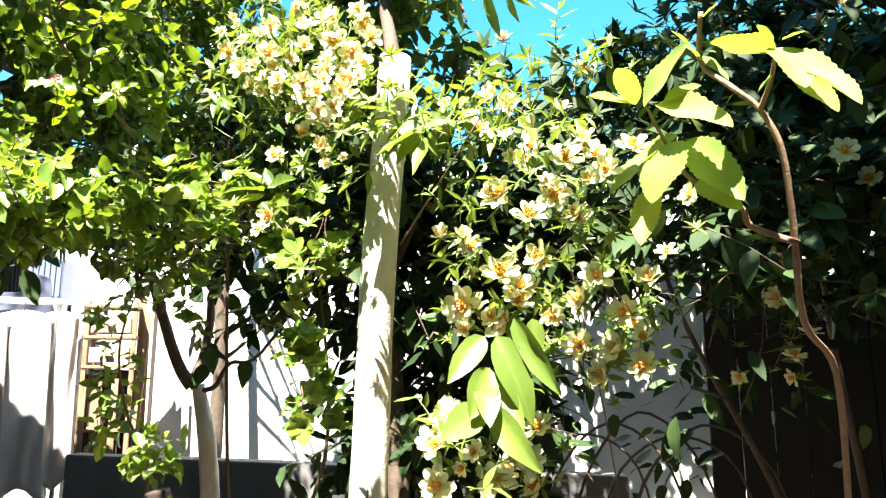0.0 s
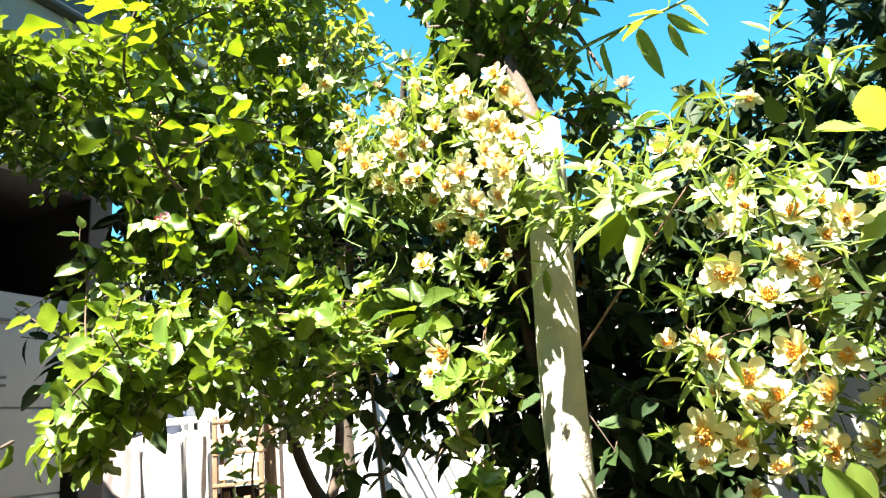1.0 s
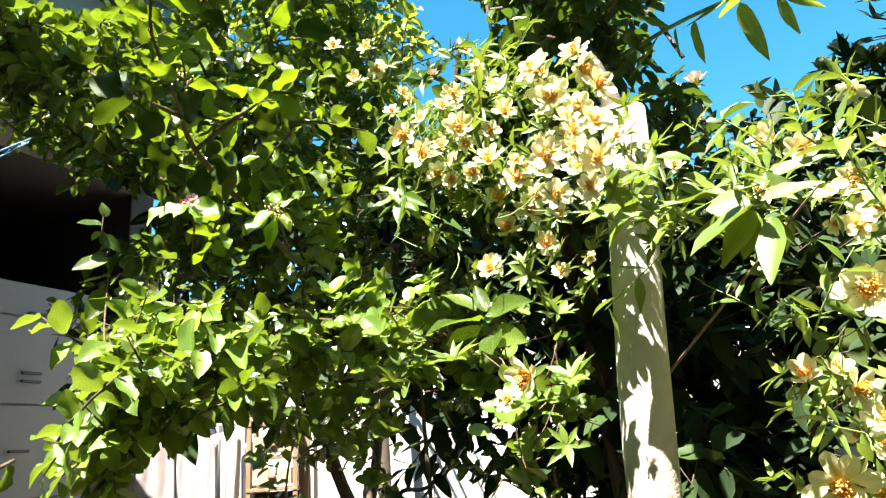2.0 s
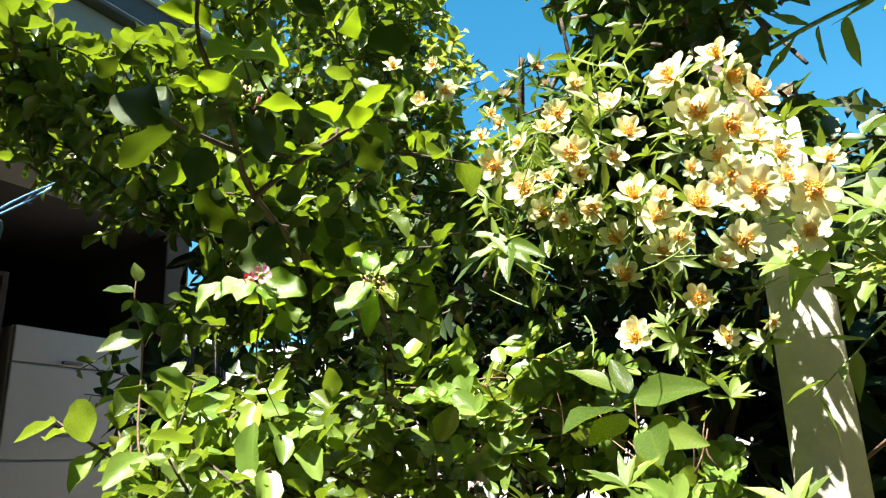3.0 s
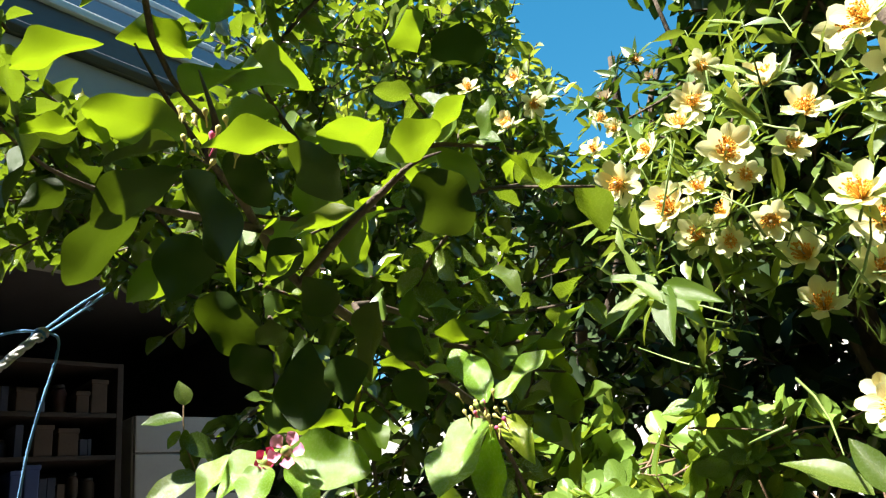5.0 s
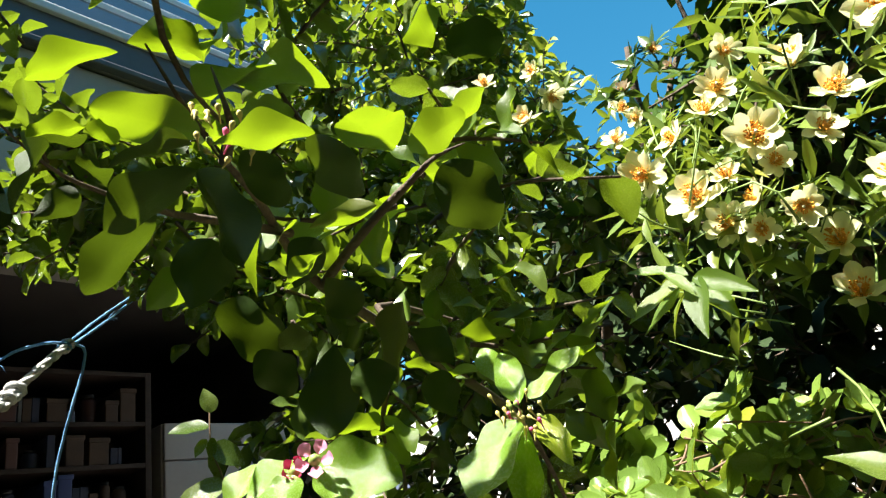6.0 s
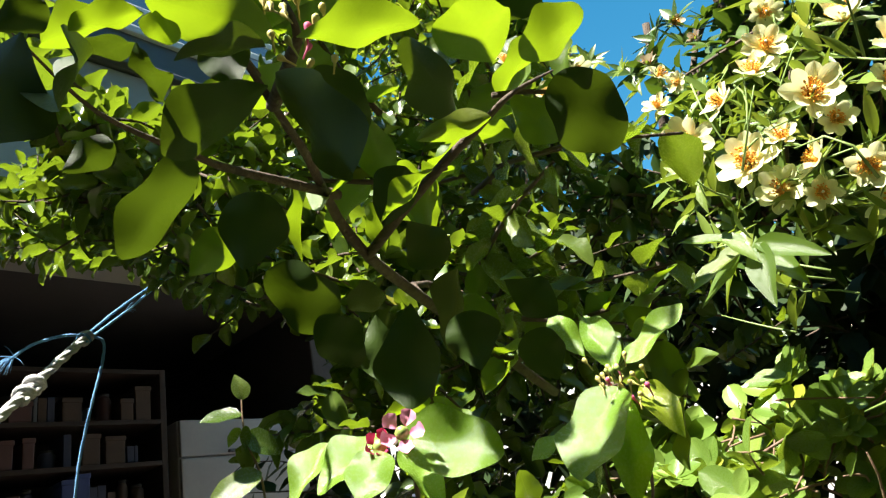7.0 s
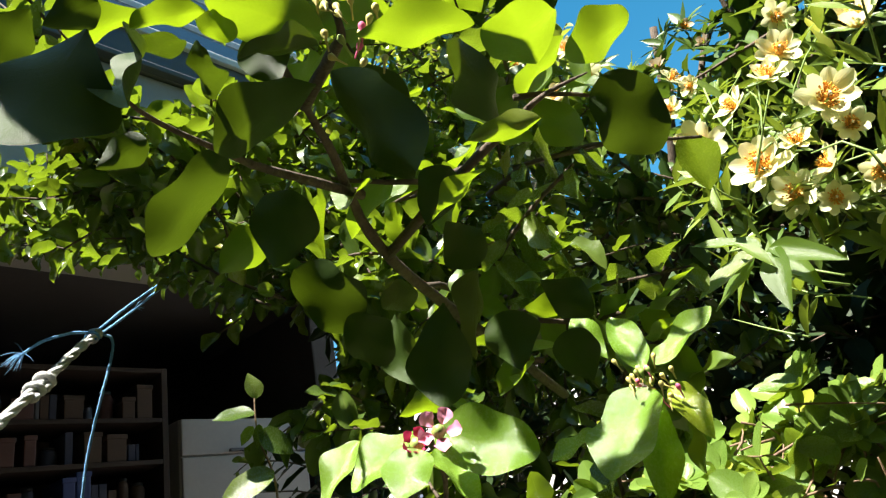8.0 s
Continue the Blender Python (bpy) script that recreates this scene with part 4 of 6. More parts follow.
def climber():
    plant = thing("climbing_cactus_shrub", (-0.447, 1.113, 0), "climbing shrub with clusters of cream flowers with orange centres", "shrub")
    rng = random.Random(21)
    def behind(group, step, reach):
        return [(x + rng.gauss(0, reach), y + rng.uniform(0.01, 0.04), z + rng.gauss(0, reach), 0.8 * d) for x, y, z, d in group[::step]]

    blossoms(plant, CLUSTER_A + behind(CLUSTER_A, 4, 0.022), rng, 1.0, False, (0.25, -0.85, 0.15))
    blossoms(plant, CLUSTER_A2, rng)
    blossoms(plant, CLUSTER_B + behind(CLUSTER_B, 3, 0.025), rng, 1.0, False, (0.0, -0.82, 0.35))
    blossoms(plant, CLUSTER_C, rng, 1.0, False, (-0.1, -0.8, 0.35))
    blossoms(plant, CLUSTER_D, rng, 1.0, False, (-0.3, -0.85, 0.1))
    tufts = []
    for group, reach, each in ((CLUSTER_A, 0.035, 2), (CLUSTER_B, 0.04, 2), (CLUSTER_C, 0.035, 2), (CLUSTER_D, 0.05, 2), (CLUSTER_A2, 0.035, 2)):
        for p in group:
            tufts += [Vector(p[:3]) + Vector((rng.gauss(0, reach), abs(rng.gauss(0, reach)) + 0.035, rng.gauss(0, reach) - 0.01)) for _ in range(each)]
    tufts = [p for p in tufts if outside(p)]
    frames = star_tufts(rng, tufts, 0.032)
    f2, stems = twigs(rng, [(-0.676, 1.136, 1.963, 0.1, 0.1, 0.1, 14), (-0.364, 1.097, 1.941, 0.061, 0.061, 0.061, 8), (-0.243, 1.136, 1.947, 0.087, 0.087, 0.087, 16), (-0.137, 1.212, 2.041, 0.114, 0.114, 0.114, 18), (-0.265, 1.151, 1.74, 0.069, 0.069, 0.069, 10), (-0.167, 1.125, 1.854, 0.087, 0.087, 0.087, 14), (-0.232, 1.018, 1.381, 0.059, 0.059, 0.059, 8), (-0.036, 1.532, 1.621, 0.109, 0.109, 0.109, 14), (-0.756, 1.249, 2.254, 0.101, 0.101, 0.101, 16), (-0.571, 1.166, 2.107, 0.081, 0.081, 0.081, 10), (-0.776, 1.174, 2.096, 0.052, 0.052, 0.052, 10), (-0.828, 1.201, 2.108, 0.052, 0.052, 0.052, 8)] + [(-0.737, 1.208, 2.121, 0.051, 0.051, 0.051, 8), (-0.82, 1.284, 2.145, 0.052, 0.052, 0.052, 14), (-0.859, 1.283, 2.201, 0.052, 0.052, 0.052, 10), (-0.7, 1.302, 2.283, 0.06, 0.06, 0.06, 8), (-0.796, 1.313, 2.214, 0.062, 0.062, 0.062, 10)], 9, 0.08, 0.034, keep=lambda p: clear_space(p) and sunny(p, SUN_GAPS[:7]))
    inv = plant.matrix_world.inverted()
    spikes = star_tufts(rng, [(-0.881, 1.676, 2.626), (-0.855, 1.674, 2.586), (-0.924, 1.68, 2.618), (-0.839, 1.691, 2.608), (-0.879, 1.649, 2.559), (-0.919, 1.56, 2.5), (-0.948, 1.554, 2.504)], 0.05, 11)
    tagged(hang("dark_tuft", joined("dark_tuft", LANCE, [inv @ m for m in spikes], LEAF_CANOPY), plant), kind="stuff")
    blossoms(plant, [(-0.88, 1.657, 2.609, 0.03), (-0.858, 1.661, 2.563, 0.03), (-0.909, 1.537, 2.49, 0.03)], rng, 1.0, True, (0.1, -0.5, 0.8))
    f2 = [m for m in f2 if m.translation.z > 2.0 or m.translation.x > -0.5]
    frames = [m for m in frames + f2 if outside(m.translation + m.to_3x3() @ Vector((0, 0.5, 0)), 0.028)]
    foliage(plant, frames, LANCE, LEAF_LANCE, (-0.564, 0.926, 2), 290)
    placed_leaves(plant, [(-0.751, 1.087, 2.019, -0.803, 1.074, 2, 0.021), (-0.744, 1.087, 2.017, -0.744, 1.054, 1.975, 0.022), (-0.746, 1.087, 2.019, -0.701, 1.072, 1.989, 0.017), (-0.76, 1.099, 2.021, -0.794, 1.088, 1.984, 0.025), (-0.753, 1.098, 2.025, -0.801, 1.094, 2.047, 0.017), (-0.752, 1.11, 2.029, -0.762, 1.105, 2.058, 0.012), (-0.751, 1.11, 2.026, -0.723, 1.087, 1.979, 0.018)], OVATE, LEAF_NEAR, (-0.1, -0.5, 0.8), 2)
    placed_leaves(plant, [(-0.211, 0.999, 1.549, -0.257, 0.96, 1.482, 0.041), (-0.193, 1, 1.549, -0.133, 0.973, 1.433, 0.051), (-0.203, 0.991, 1.503, -0.223, 0.958, 1.432, 0.045), (-0.208, 0.991, 1.495, -0.198, 0.963, 1.418, 0.04), (-0.197, 1.005, 1.486, -0.152, 0.982, 1.415, 0.037), (-0.202, 0.995, 1.448, -0.137, 0.952, 1.365, 0.045), (-0.166, 0.999, 1.575, -0.102, 0.994, 1.463, 0.036), (-0.211, 0.993, 1.449, -0.264, 0.942, 1.4, 0.051), (-0.141, 1.011, 1.575, -0.131, 1.018, 1.52, 0.027)], OVATE, LEAF_LANCE, (0.0, -0.9, 0.35), 3)
    placed_leaves(plant, [(-0.423, 1.18, 1.972, -0.509, 1.126, 1.942, 0.046), (-0.416, 1.178, 1.982, -0.484, 1.152, 2.013, 0.039), (-0.384, 1.166, 1.987, -0.342, 1.182, 1.955, 0.03), (-0.407, 1.183, 1.966, -0.432, 1.172, 1.894, 0.034), (-0.308, 1.184, 1.953, -0.431, 1.169, 1.957, 0.029), (-0.32, 1.182, 1.959, -0.381, 1.194, 1.897, 0.029), (-0.296, 1.181, 1.963, -0.216, 1.177, 1.977, 0.025), (-0.32, 1.185, 1.948, -0.348, 1.201, 1.886, 0.025), (-0.286, 1.184, 1.956, -0.254, 1.194, 1.924, 0.022), (-0.371, 1.163, 2.002, -0.413, 1.149, 2.023, 0.026)], OVATE, LEAF_LANCE, (0.0, -0.5, 0.8), 4)
    placed_leaves(plant, [(-0.274, 1.353, 2.317, -0.251, 1.387, 2.223, 0.028), (-0.222, 1.321, 2.309, -0.176, 1.329, 2.249, 0.021), (-0.226, 1.321, 2.312, -0.286, 1.332, 2.337, 0.024), (-0.29, 1.365, 2.336, -0.363, 1.395, 2.318, 0.023), (-0.345, 1.397, 2.336, -0.344, 1.427, 2.27, 0.021), (-0.222, 1.328, 2.293, -0.209, 1.352, 2.232, 0.018), (-0.262, 1.344, 2.324, -0.31, 1.368, 2.311, 0.021), (-0.405, 1.421, 2.347, -0.467, 1.459, 2.291, 0.032), (-0.377, 1.416, 2.347, -0.381, 1.441, 2.296, 0.019), (-0.217, 1.315, 2.314, -0.205, 1.295, 2.345, 0.024), (-0.2, 1.31, 2.31, -0.161, 1.316, 2.26, 0.017), (-0.387, 1.416, 2.351, -0.444, 1.41, 2.387, 0.025)], OVATE, LEAF_SERRATE, (-0.1, -0.6, 0.7), 5)
    placed_leaves(plant, [(-0.309, 0.986, 1.875, -0.371, 0.955, 1.832, 0.041), (-0.31, 0.988, 1.87, -0.345, 0.965, 1.824, 0.025), (-0.308, 0.988, 1.866, -0.328, 0.998, 1.827, 0.021), (-0.297, 0.977, 1.858, -0.305, 0.956, 1.787, 0.027), (-0.303, 0.985, 1.877, -0.249, 0.973, 1.881, 0.02), (-0.3, 0.989, 1.858, -0.278, 0.989, 1.835, 0.016), (-0.312, 0.997, 1.882, -0.353, 1.001, 1.885, 0.034), (-0.277, 1.002, 1.885, -0.295, 1, 1.909, 0.016), (-0.396, 1.181, 1.982, -0.357, 1.183, 1.953, 0.027), (-0.432, 1.184, 1.984, -0.5, 1.161, 1.925, 0.052), (-0.419, 1.179, 2.001, -0.472, 1.182, 1.995, 0.027), (-0.423, 1.182, 1.99, -0.412, 1.194, 1.926, 0.026)], OVATE, LEAF_LANCE, (0.0, -0.6, 0.75), 9)
    placed_leaves(plant, [(-0.64, 1.105, 1.838, -0.565, 1.059, 1.836, 0.034), (-0.652, 1.103, 1.829, -0.686, 1.025, 1.829, 0.052), (-0.633, 1.102, 1.807, -0.573, 1.054, 1.788, 0.032), (-0.653, 1.103, 1.824, -0.677, 1.059, 1.79, 0.032), (-0.628, 1.091, 1.806, -0.608, 1.029, 1.776, 0.036), (-0.661, 1.116, 1.846, -0.703, 1.111, 1.885, 0.028), (-0.651, 1.128, 1.845, -0.666, 1.13, 1.884, 0.021)], OVATE, LEAF_CHERRY, (0.0, -0.6, 0.75), 6)
    tube("cane", [(-0.521, 1.484, 2.352), (-0.387, 1.416, 2.351), (-0.29, 1.365, 2.336), (-0.217, 1.315, 2.314), (-0.174, 1.297, 2.312)], 0.004, 0.002, STEM_GREEN, plant, 6)
    for k, line in enumerate(([(-0.506, 1.274, 0), (-0.495, 1.25, 0.992), (-0.518, 1.359, 1.763), (-0.445, 1.21, 2.082)], [(0.066, 1.505, 0), (-0.051, 1.762, 1.237), (-0.135, 1.588, 1.797), (0.006, 1.501, 1.612)], [(-0.466, 1.349, 1.761), (-0.233, 1.09, 1.927)])):
        tube("cane", line, 0.0024, 0.0012, STEM_BROWN, plant, 7, 0.06, k)
    inv = plant.matrix_world.inverted()
    tagged(hang("twig_mass", stem_mesh("twig_mass", [[inv @ p for p in s] for s in stems], 0.0012, STEM_GREEN), plant), kind="stuff")
    return plant


climber()


# ---- the cherry shrub ----
CHERRY = [leaf_arrays(w, "round", f, c, wv, 0, 7, 4, s) for s, (w, f, c, wv) in enumerate(((0.56, 0.45, 0.3, 0.08), (0.62, 0.65, 0.15, 0.06), (0.5, 0.35, 0.45, 0.1), (0.58, 0.5, -0.2, 0.07), (0.62, 0.7, 0.35, 0.09)))]
CHERRY_FAR = [leaf_arrays(w, "ovate", f, c, 0.06, 0, 5, 2, s) for s, (w, f, c) in enumerate(((0.58, 0.5, 0.35), (0.64, 0.75, 0.15), (0.52, 0.35, 0.5), (0.6, 0.6, -0.25)))]
CHERRY_FINE = [leaf_arrays(w, k, f, c, wv, 0, 20, 8, s) for s, (w, k, f, c, wv) in enumerate(((0.6, "round", 0.35, 0.2, 0.07), (0.58, "obovate", 0.3, 0.25, 0.08), (0.56, "ovate", 0.4, 0.3, 0.06), (0.6, "round", 0.25, -0.15, 0.08), (0.58, "ovate", 0.45, 0.25, 0.075)))]


def pink_cluster(plant, p, n, size, rng, red=False):
    inv = plant.matrix_world.inverted()
    arr = [leaf_arrays(0.95, "petal", 0.5, -0.2, 0.14, 0, 7, 4, s) for s in range(3)]
    petal = [mesh_of("petal", a[0].tolist(), a[1], PETAL_PINK, a[2]) for a in arr]
    redpetal = [mesh_of("petal", a[0].tolist(), a[1], PETAL_RED, a[2]) for a in arr]
    for k in range(n):
        q = Vector(p) + Vector((rng.gauss(0, 0.002), rng.gauss(0, 0.002), rng.gauss(0, 0.002)))
        axis = Vector((0.5, -0.7, 0.35)) + Vector((rng.gauss(0, 0.2), rng.gauss(0, 0.2), rng.gauss(0, 0.2)))
        axis.normalize()
        a = axis.orthogonal().normalized()
        b = axis.cross(a)
        heads, faces = tube_arrays([inv @ (q - axis * 0.004), inv @ q, inv @ (q + axis * 0.0025)], [0.001, 0.0022, 0.0012], 8)
        heart = hang("flower", mesh_of("heart", heads, faces, BUD_GREEN), plant, None, "pink flower with a yellow-green heart")
        for i in range(5):
            t = 2 * math.pi * i / 5 + 0.3
            out = math.cos(t) * a + math.sin(t) * b
            petals = redpetal if red else petal
            hang("petal", petals[i % 3], heart, inv @ leaf_frame(q + out * 0.002, out + axis * (1.0 if red else 0.3), axis, size * (0.75 if red else 1)))


def bud_tuft(plant, p, n, rng):
    inv = plant.matrix_world.inverted()
    for _ in range(n):
        q = inv @ (Vector(p) + Vector((rng.gauss(0, 0.004), rng.gauss(0, 0.004), rng.gauss(0, 0.004))))
        up = Vector((rng.gauss(0, 0.5), rng.gauss(-0.3, 0.5), 1)).normalized()
        v, f = tube_arrays([q - up * 0.004, q - up * 0.001, q, q + up * 0.0009, q + up * 0.0015], [0.0002, 0.0003, 0.0008, 0.0009, 0.0003], 7)
        hang("bud", mesh_of("bud", v, f, rng.choice((BUD_GREEN, BUD_YELLOW, BUD_YELLOW, BUD_YELLOW, PETAL_PINK))), plant)


def cherry():
    plant = thing("cherry_shrub", (-1.924, 2.894, 0), "tall dense cherry shrub with glossy green leaves and pink flowers", "shrub")
    rng = random.Random(31)
    o = plant.location
    tube("trunk", [(-1.924, 2.894, 0), (-2.015, 3.066, 0.718)] + [(-1.97, 2.935, 1.157), (-2.015, 2.947, 1.316), (-2.047, 2.951, 1.425)], 0.055, 0.03, LIMEWASH, plant, 14, 0.06, 1, 5, "pale limewashed trunk")
    tube("limb", [(-1.95, 2.76, 1.425), (-1.994, 2.716, 1.521), (-2.024, 2.633, 1.717), (-1.998, 2.481, 1.931), (-1.923, 2.317, 2.046)] + [(-1.738, 2.146, 2.371), (-1.6, 1.732, 2.914)], 0.03, 0.012, BARK, plant, 10, 0.06, 2)
    tube("limb", [(-1.95, 2.76, 1.425), (-1.938, 2.816, 1.556), (-1.909, 2.811, 1.704), (-1.787, 2.642, 1.857)] + [(-1.476, 2.26, 2.129), (-1.202, 1.83, 2.214)], 0.026, 0.012, BARK, plant, 10, 0.06, 6)
    tube("limb", [(-2.039, 2.949, 1.398), (-1.944, 2.938, 1.425), (-1.864, 2.927, 1.531), (-1.643, 2.833, 1.579)] + [(-1.097, 2.447, 2.014)], 0.014, 0.006, BARK, plant, 9, 0.06, 7)
    tube("limb", [(-1.202, 1.83, 2.214), (-1.054, 1.28, 2.096), (-0.985, 0.982, 2.069)] + [(-0.975, 1.135, 1.975)], 0.0032, 0.003, BARK, plant, 10, 0.06, 3)
    tube("limb", [(-1.711, 2.106, 2.354), (-1.627, 1.67, 2.465), (-1.528, 1.309, 2.468), (-1.55, 0.965, 2.538)], 0.02, 0.006, BARK, plant, 8, 0.06, 4)
    tube("limb", [(-1.476, 2.26, 2.129), (-1.259, 2.127, 2.323), (-1.097, 2.004, 2.521), (-0.998, 1.905, 2.827)], 0.026, 0.008, BARK, plant, 8, 0.06, 5)
    for k, (line, r) in enumerate((([(-0.975, 1.135, 1.975), (-0.9, 0.89, 2.019), (-0.864, 0.822, 2.018), (-0.846, 0.789, 2.025), (-0.812, 0.747, 2.03), (-0.788, 0.715, 2.029), (-0.769, 0.686, 2.036), (-0.766, 0.671, 2.054)], 0.0042), ([(-0.831, 0.778, 2.028), (-0.822, 0.744, 2.021), (-0.809, 0.707, 2.011), (-0.8, 0.688, 2.006), (-0.789, 0.653, 2.004), (-0.776, 0.626, 2.012)], 0.0026), ([(-0.788, 0.715, 2.029), (-0.74, 0.688, 2.006), (-0.722, 0.676, 1.997), (-0.727, 0.674, 2.018)], 0.0028), ([(-0.864, 0.822, 2.018), (-0.785, 0.789, 2.013), (-0.742, 0.775, 2.011), (-0.719, 0.767, 2.009), (-0.697, 0.759, 2.001)], 0.003), ([(-0.776, 0.738, 1.901), (-0.79, 0.757, 1.89), (-0.832, 0.797, 1.863), (-0.902, 0.906, 1.825)], 0.0014), ([(-0.734, 0.806, 1.908), (-0.747, 0.839, 1.892), (-0.788, 0.909, 1.866), (-0.863, 1.004, 1.834)], 0.0016))):
        tube("twig", line, r, r * 0.1, BARK, plant, 9, 0.08, 10 + k)
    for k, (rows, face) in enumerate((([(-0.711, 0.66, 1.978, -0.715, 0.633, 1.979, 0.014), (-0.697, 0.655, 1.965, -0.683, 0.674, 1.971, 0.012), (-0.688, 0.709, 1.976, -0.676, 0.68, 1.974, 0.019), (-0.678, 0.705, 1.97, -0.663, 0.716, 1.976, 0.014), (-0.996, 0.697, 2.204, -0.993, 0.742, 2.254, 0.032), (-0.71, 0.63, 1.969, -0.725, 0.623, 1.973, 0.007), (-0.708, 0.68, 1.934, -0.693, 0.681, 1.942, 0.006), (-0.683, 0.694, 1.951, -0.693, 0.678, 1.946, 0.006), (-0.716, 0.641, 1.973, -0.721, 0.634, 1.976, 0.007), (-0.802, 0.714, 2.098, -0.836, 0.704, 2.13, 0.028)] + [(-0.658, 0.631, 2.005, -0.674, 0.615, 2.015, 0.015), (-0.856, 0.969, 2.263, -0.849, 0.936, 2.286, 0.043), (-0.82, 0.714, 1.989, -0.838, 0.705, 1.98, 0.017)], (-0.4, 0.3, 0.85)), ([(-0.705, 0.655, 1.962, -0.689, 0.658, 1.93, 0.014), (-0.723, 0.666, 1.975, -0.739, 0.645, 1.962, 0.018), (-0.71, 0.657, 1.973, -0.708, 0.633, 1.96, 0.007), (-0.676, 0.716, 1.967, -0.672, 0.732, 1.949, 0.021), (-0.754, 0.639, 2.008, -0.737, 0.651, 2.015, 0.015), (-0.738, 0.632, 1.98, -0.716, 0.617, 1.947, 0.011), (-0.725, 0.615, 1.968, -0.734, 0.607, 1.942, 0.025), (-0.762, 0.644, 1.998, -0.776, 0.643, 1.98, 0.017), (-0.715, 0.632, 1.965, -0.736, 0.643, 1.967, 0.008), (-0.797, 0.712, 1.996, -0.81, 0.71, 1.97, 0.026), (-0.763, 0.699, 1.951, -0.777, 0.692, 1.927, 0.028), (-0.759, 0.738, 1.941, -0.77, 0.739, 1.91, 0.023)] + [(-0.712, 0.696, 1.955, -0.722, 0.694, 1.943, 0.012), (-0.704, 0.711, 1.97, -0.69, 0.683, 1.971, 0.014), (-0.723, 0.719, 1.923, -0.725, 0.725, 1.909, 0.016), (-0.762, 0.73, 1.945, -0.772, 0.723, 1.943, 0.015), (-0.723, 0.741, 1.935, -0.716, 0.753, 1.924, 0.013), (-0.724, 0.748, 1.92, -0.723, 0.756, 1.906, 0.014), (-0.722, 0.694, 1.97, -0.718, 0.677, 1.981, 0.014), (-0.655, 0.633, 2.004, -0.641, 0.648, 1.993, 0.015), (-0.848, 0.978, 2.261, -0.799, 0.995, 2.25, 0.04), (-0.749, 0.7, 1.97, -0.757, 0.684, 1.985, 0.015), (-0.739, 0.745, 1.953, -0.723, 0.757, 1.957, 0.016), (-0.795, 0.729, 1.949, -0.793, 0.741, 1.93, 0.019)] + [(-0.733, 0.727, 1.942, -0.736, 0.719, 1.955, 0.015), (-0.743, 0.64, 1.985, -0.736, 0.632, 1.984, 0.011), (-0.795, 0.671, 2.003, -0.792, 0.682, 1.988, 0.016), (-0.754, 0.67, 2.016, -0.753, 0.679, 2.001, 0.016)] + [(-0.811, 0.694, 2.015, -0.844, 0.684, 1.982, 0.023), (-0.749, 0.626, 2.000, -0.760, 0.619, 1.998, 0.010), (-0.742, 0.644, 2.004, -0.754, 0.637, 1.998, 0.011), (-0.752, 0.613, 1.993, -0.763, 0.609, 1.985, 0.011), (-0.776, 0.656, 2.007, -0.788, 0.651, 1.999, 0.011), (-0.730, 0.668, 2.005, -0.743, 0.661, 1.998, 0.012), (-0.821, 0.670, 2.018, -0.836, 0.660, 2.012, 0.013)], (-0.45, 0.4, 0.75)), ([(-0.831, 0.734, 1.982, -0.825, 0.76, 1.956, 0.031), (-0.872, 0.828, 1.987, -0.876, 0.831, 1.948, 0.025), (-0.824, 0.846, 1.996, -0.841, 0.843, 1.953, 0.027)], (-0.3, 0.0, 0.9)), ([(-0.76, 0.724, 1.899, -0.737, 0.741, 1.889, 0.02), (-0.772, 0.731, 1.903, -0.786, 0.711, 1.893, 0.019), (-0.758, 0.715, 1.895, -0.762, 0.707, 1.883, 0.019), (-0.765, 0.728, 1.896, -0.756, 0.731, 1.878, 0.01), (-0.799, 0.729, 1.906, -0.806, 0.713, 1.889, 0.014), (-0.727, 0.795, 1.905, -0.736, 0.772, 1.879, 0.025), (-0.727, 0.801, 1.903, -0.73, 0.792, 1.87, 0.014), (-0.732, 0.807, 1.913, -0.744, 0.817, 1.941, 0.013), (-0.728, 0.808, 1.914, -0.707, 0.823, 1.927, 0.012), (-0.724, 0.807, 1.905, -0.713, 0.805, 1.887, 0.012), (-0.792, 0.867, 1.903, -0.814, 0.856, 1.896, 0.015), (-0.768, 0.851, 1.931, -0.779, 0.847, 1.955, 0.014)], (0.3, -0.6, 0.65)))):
        # The second and third rows hang shaded, so they take the darkened leaf.
        placed_leaves(plant, rows, CHERRY_FINE, (LEAF_NEAR, LEAF_SHADED, LEAF_SHADED, LEAF_YOUNG)[k], face, 50 + k, 0.18)
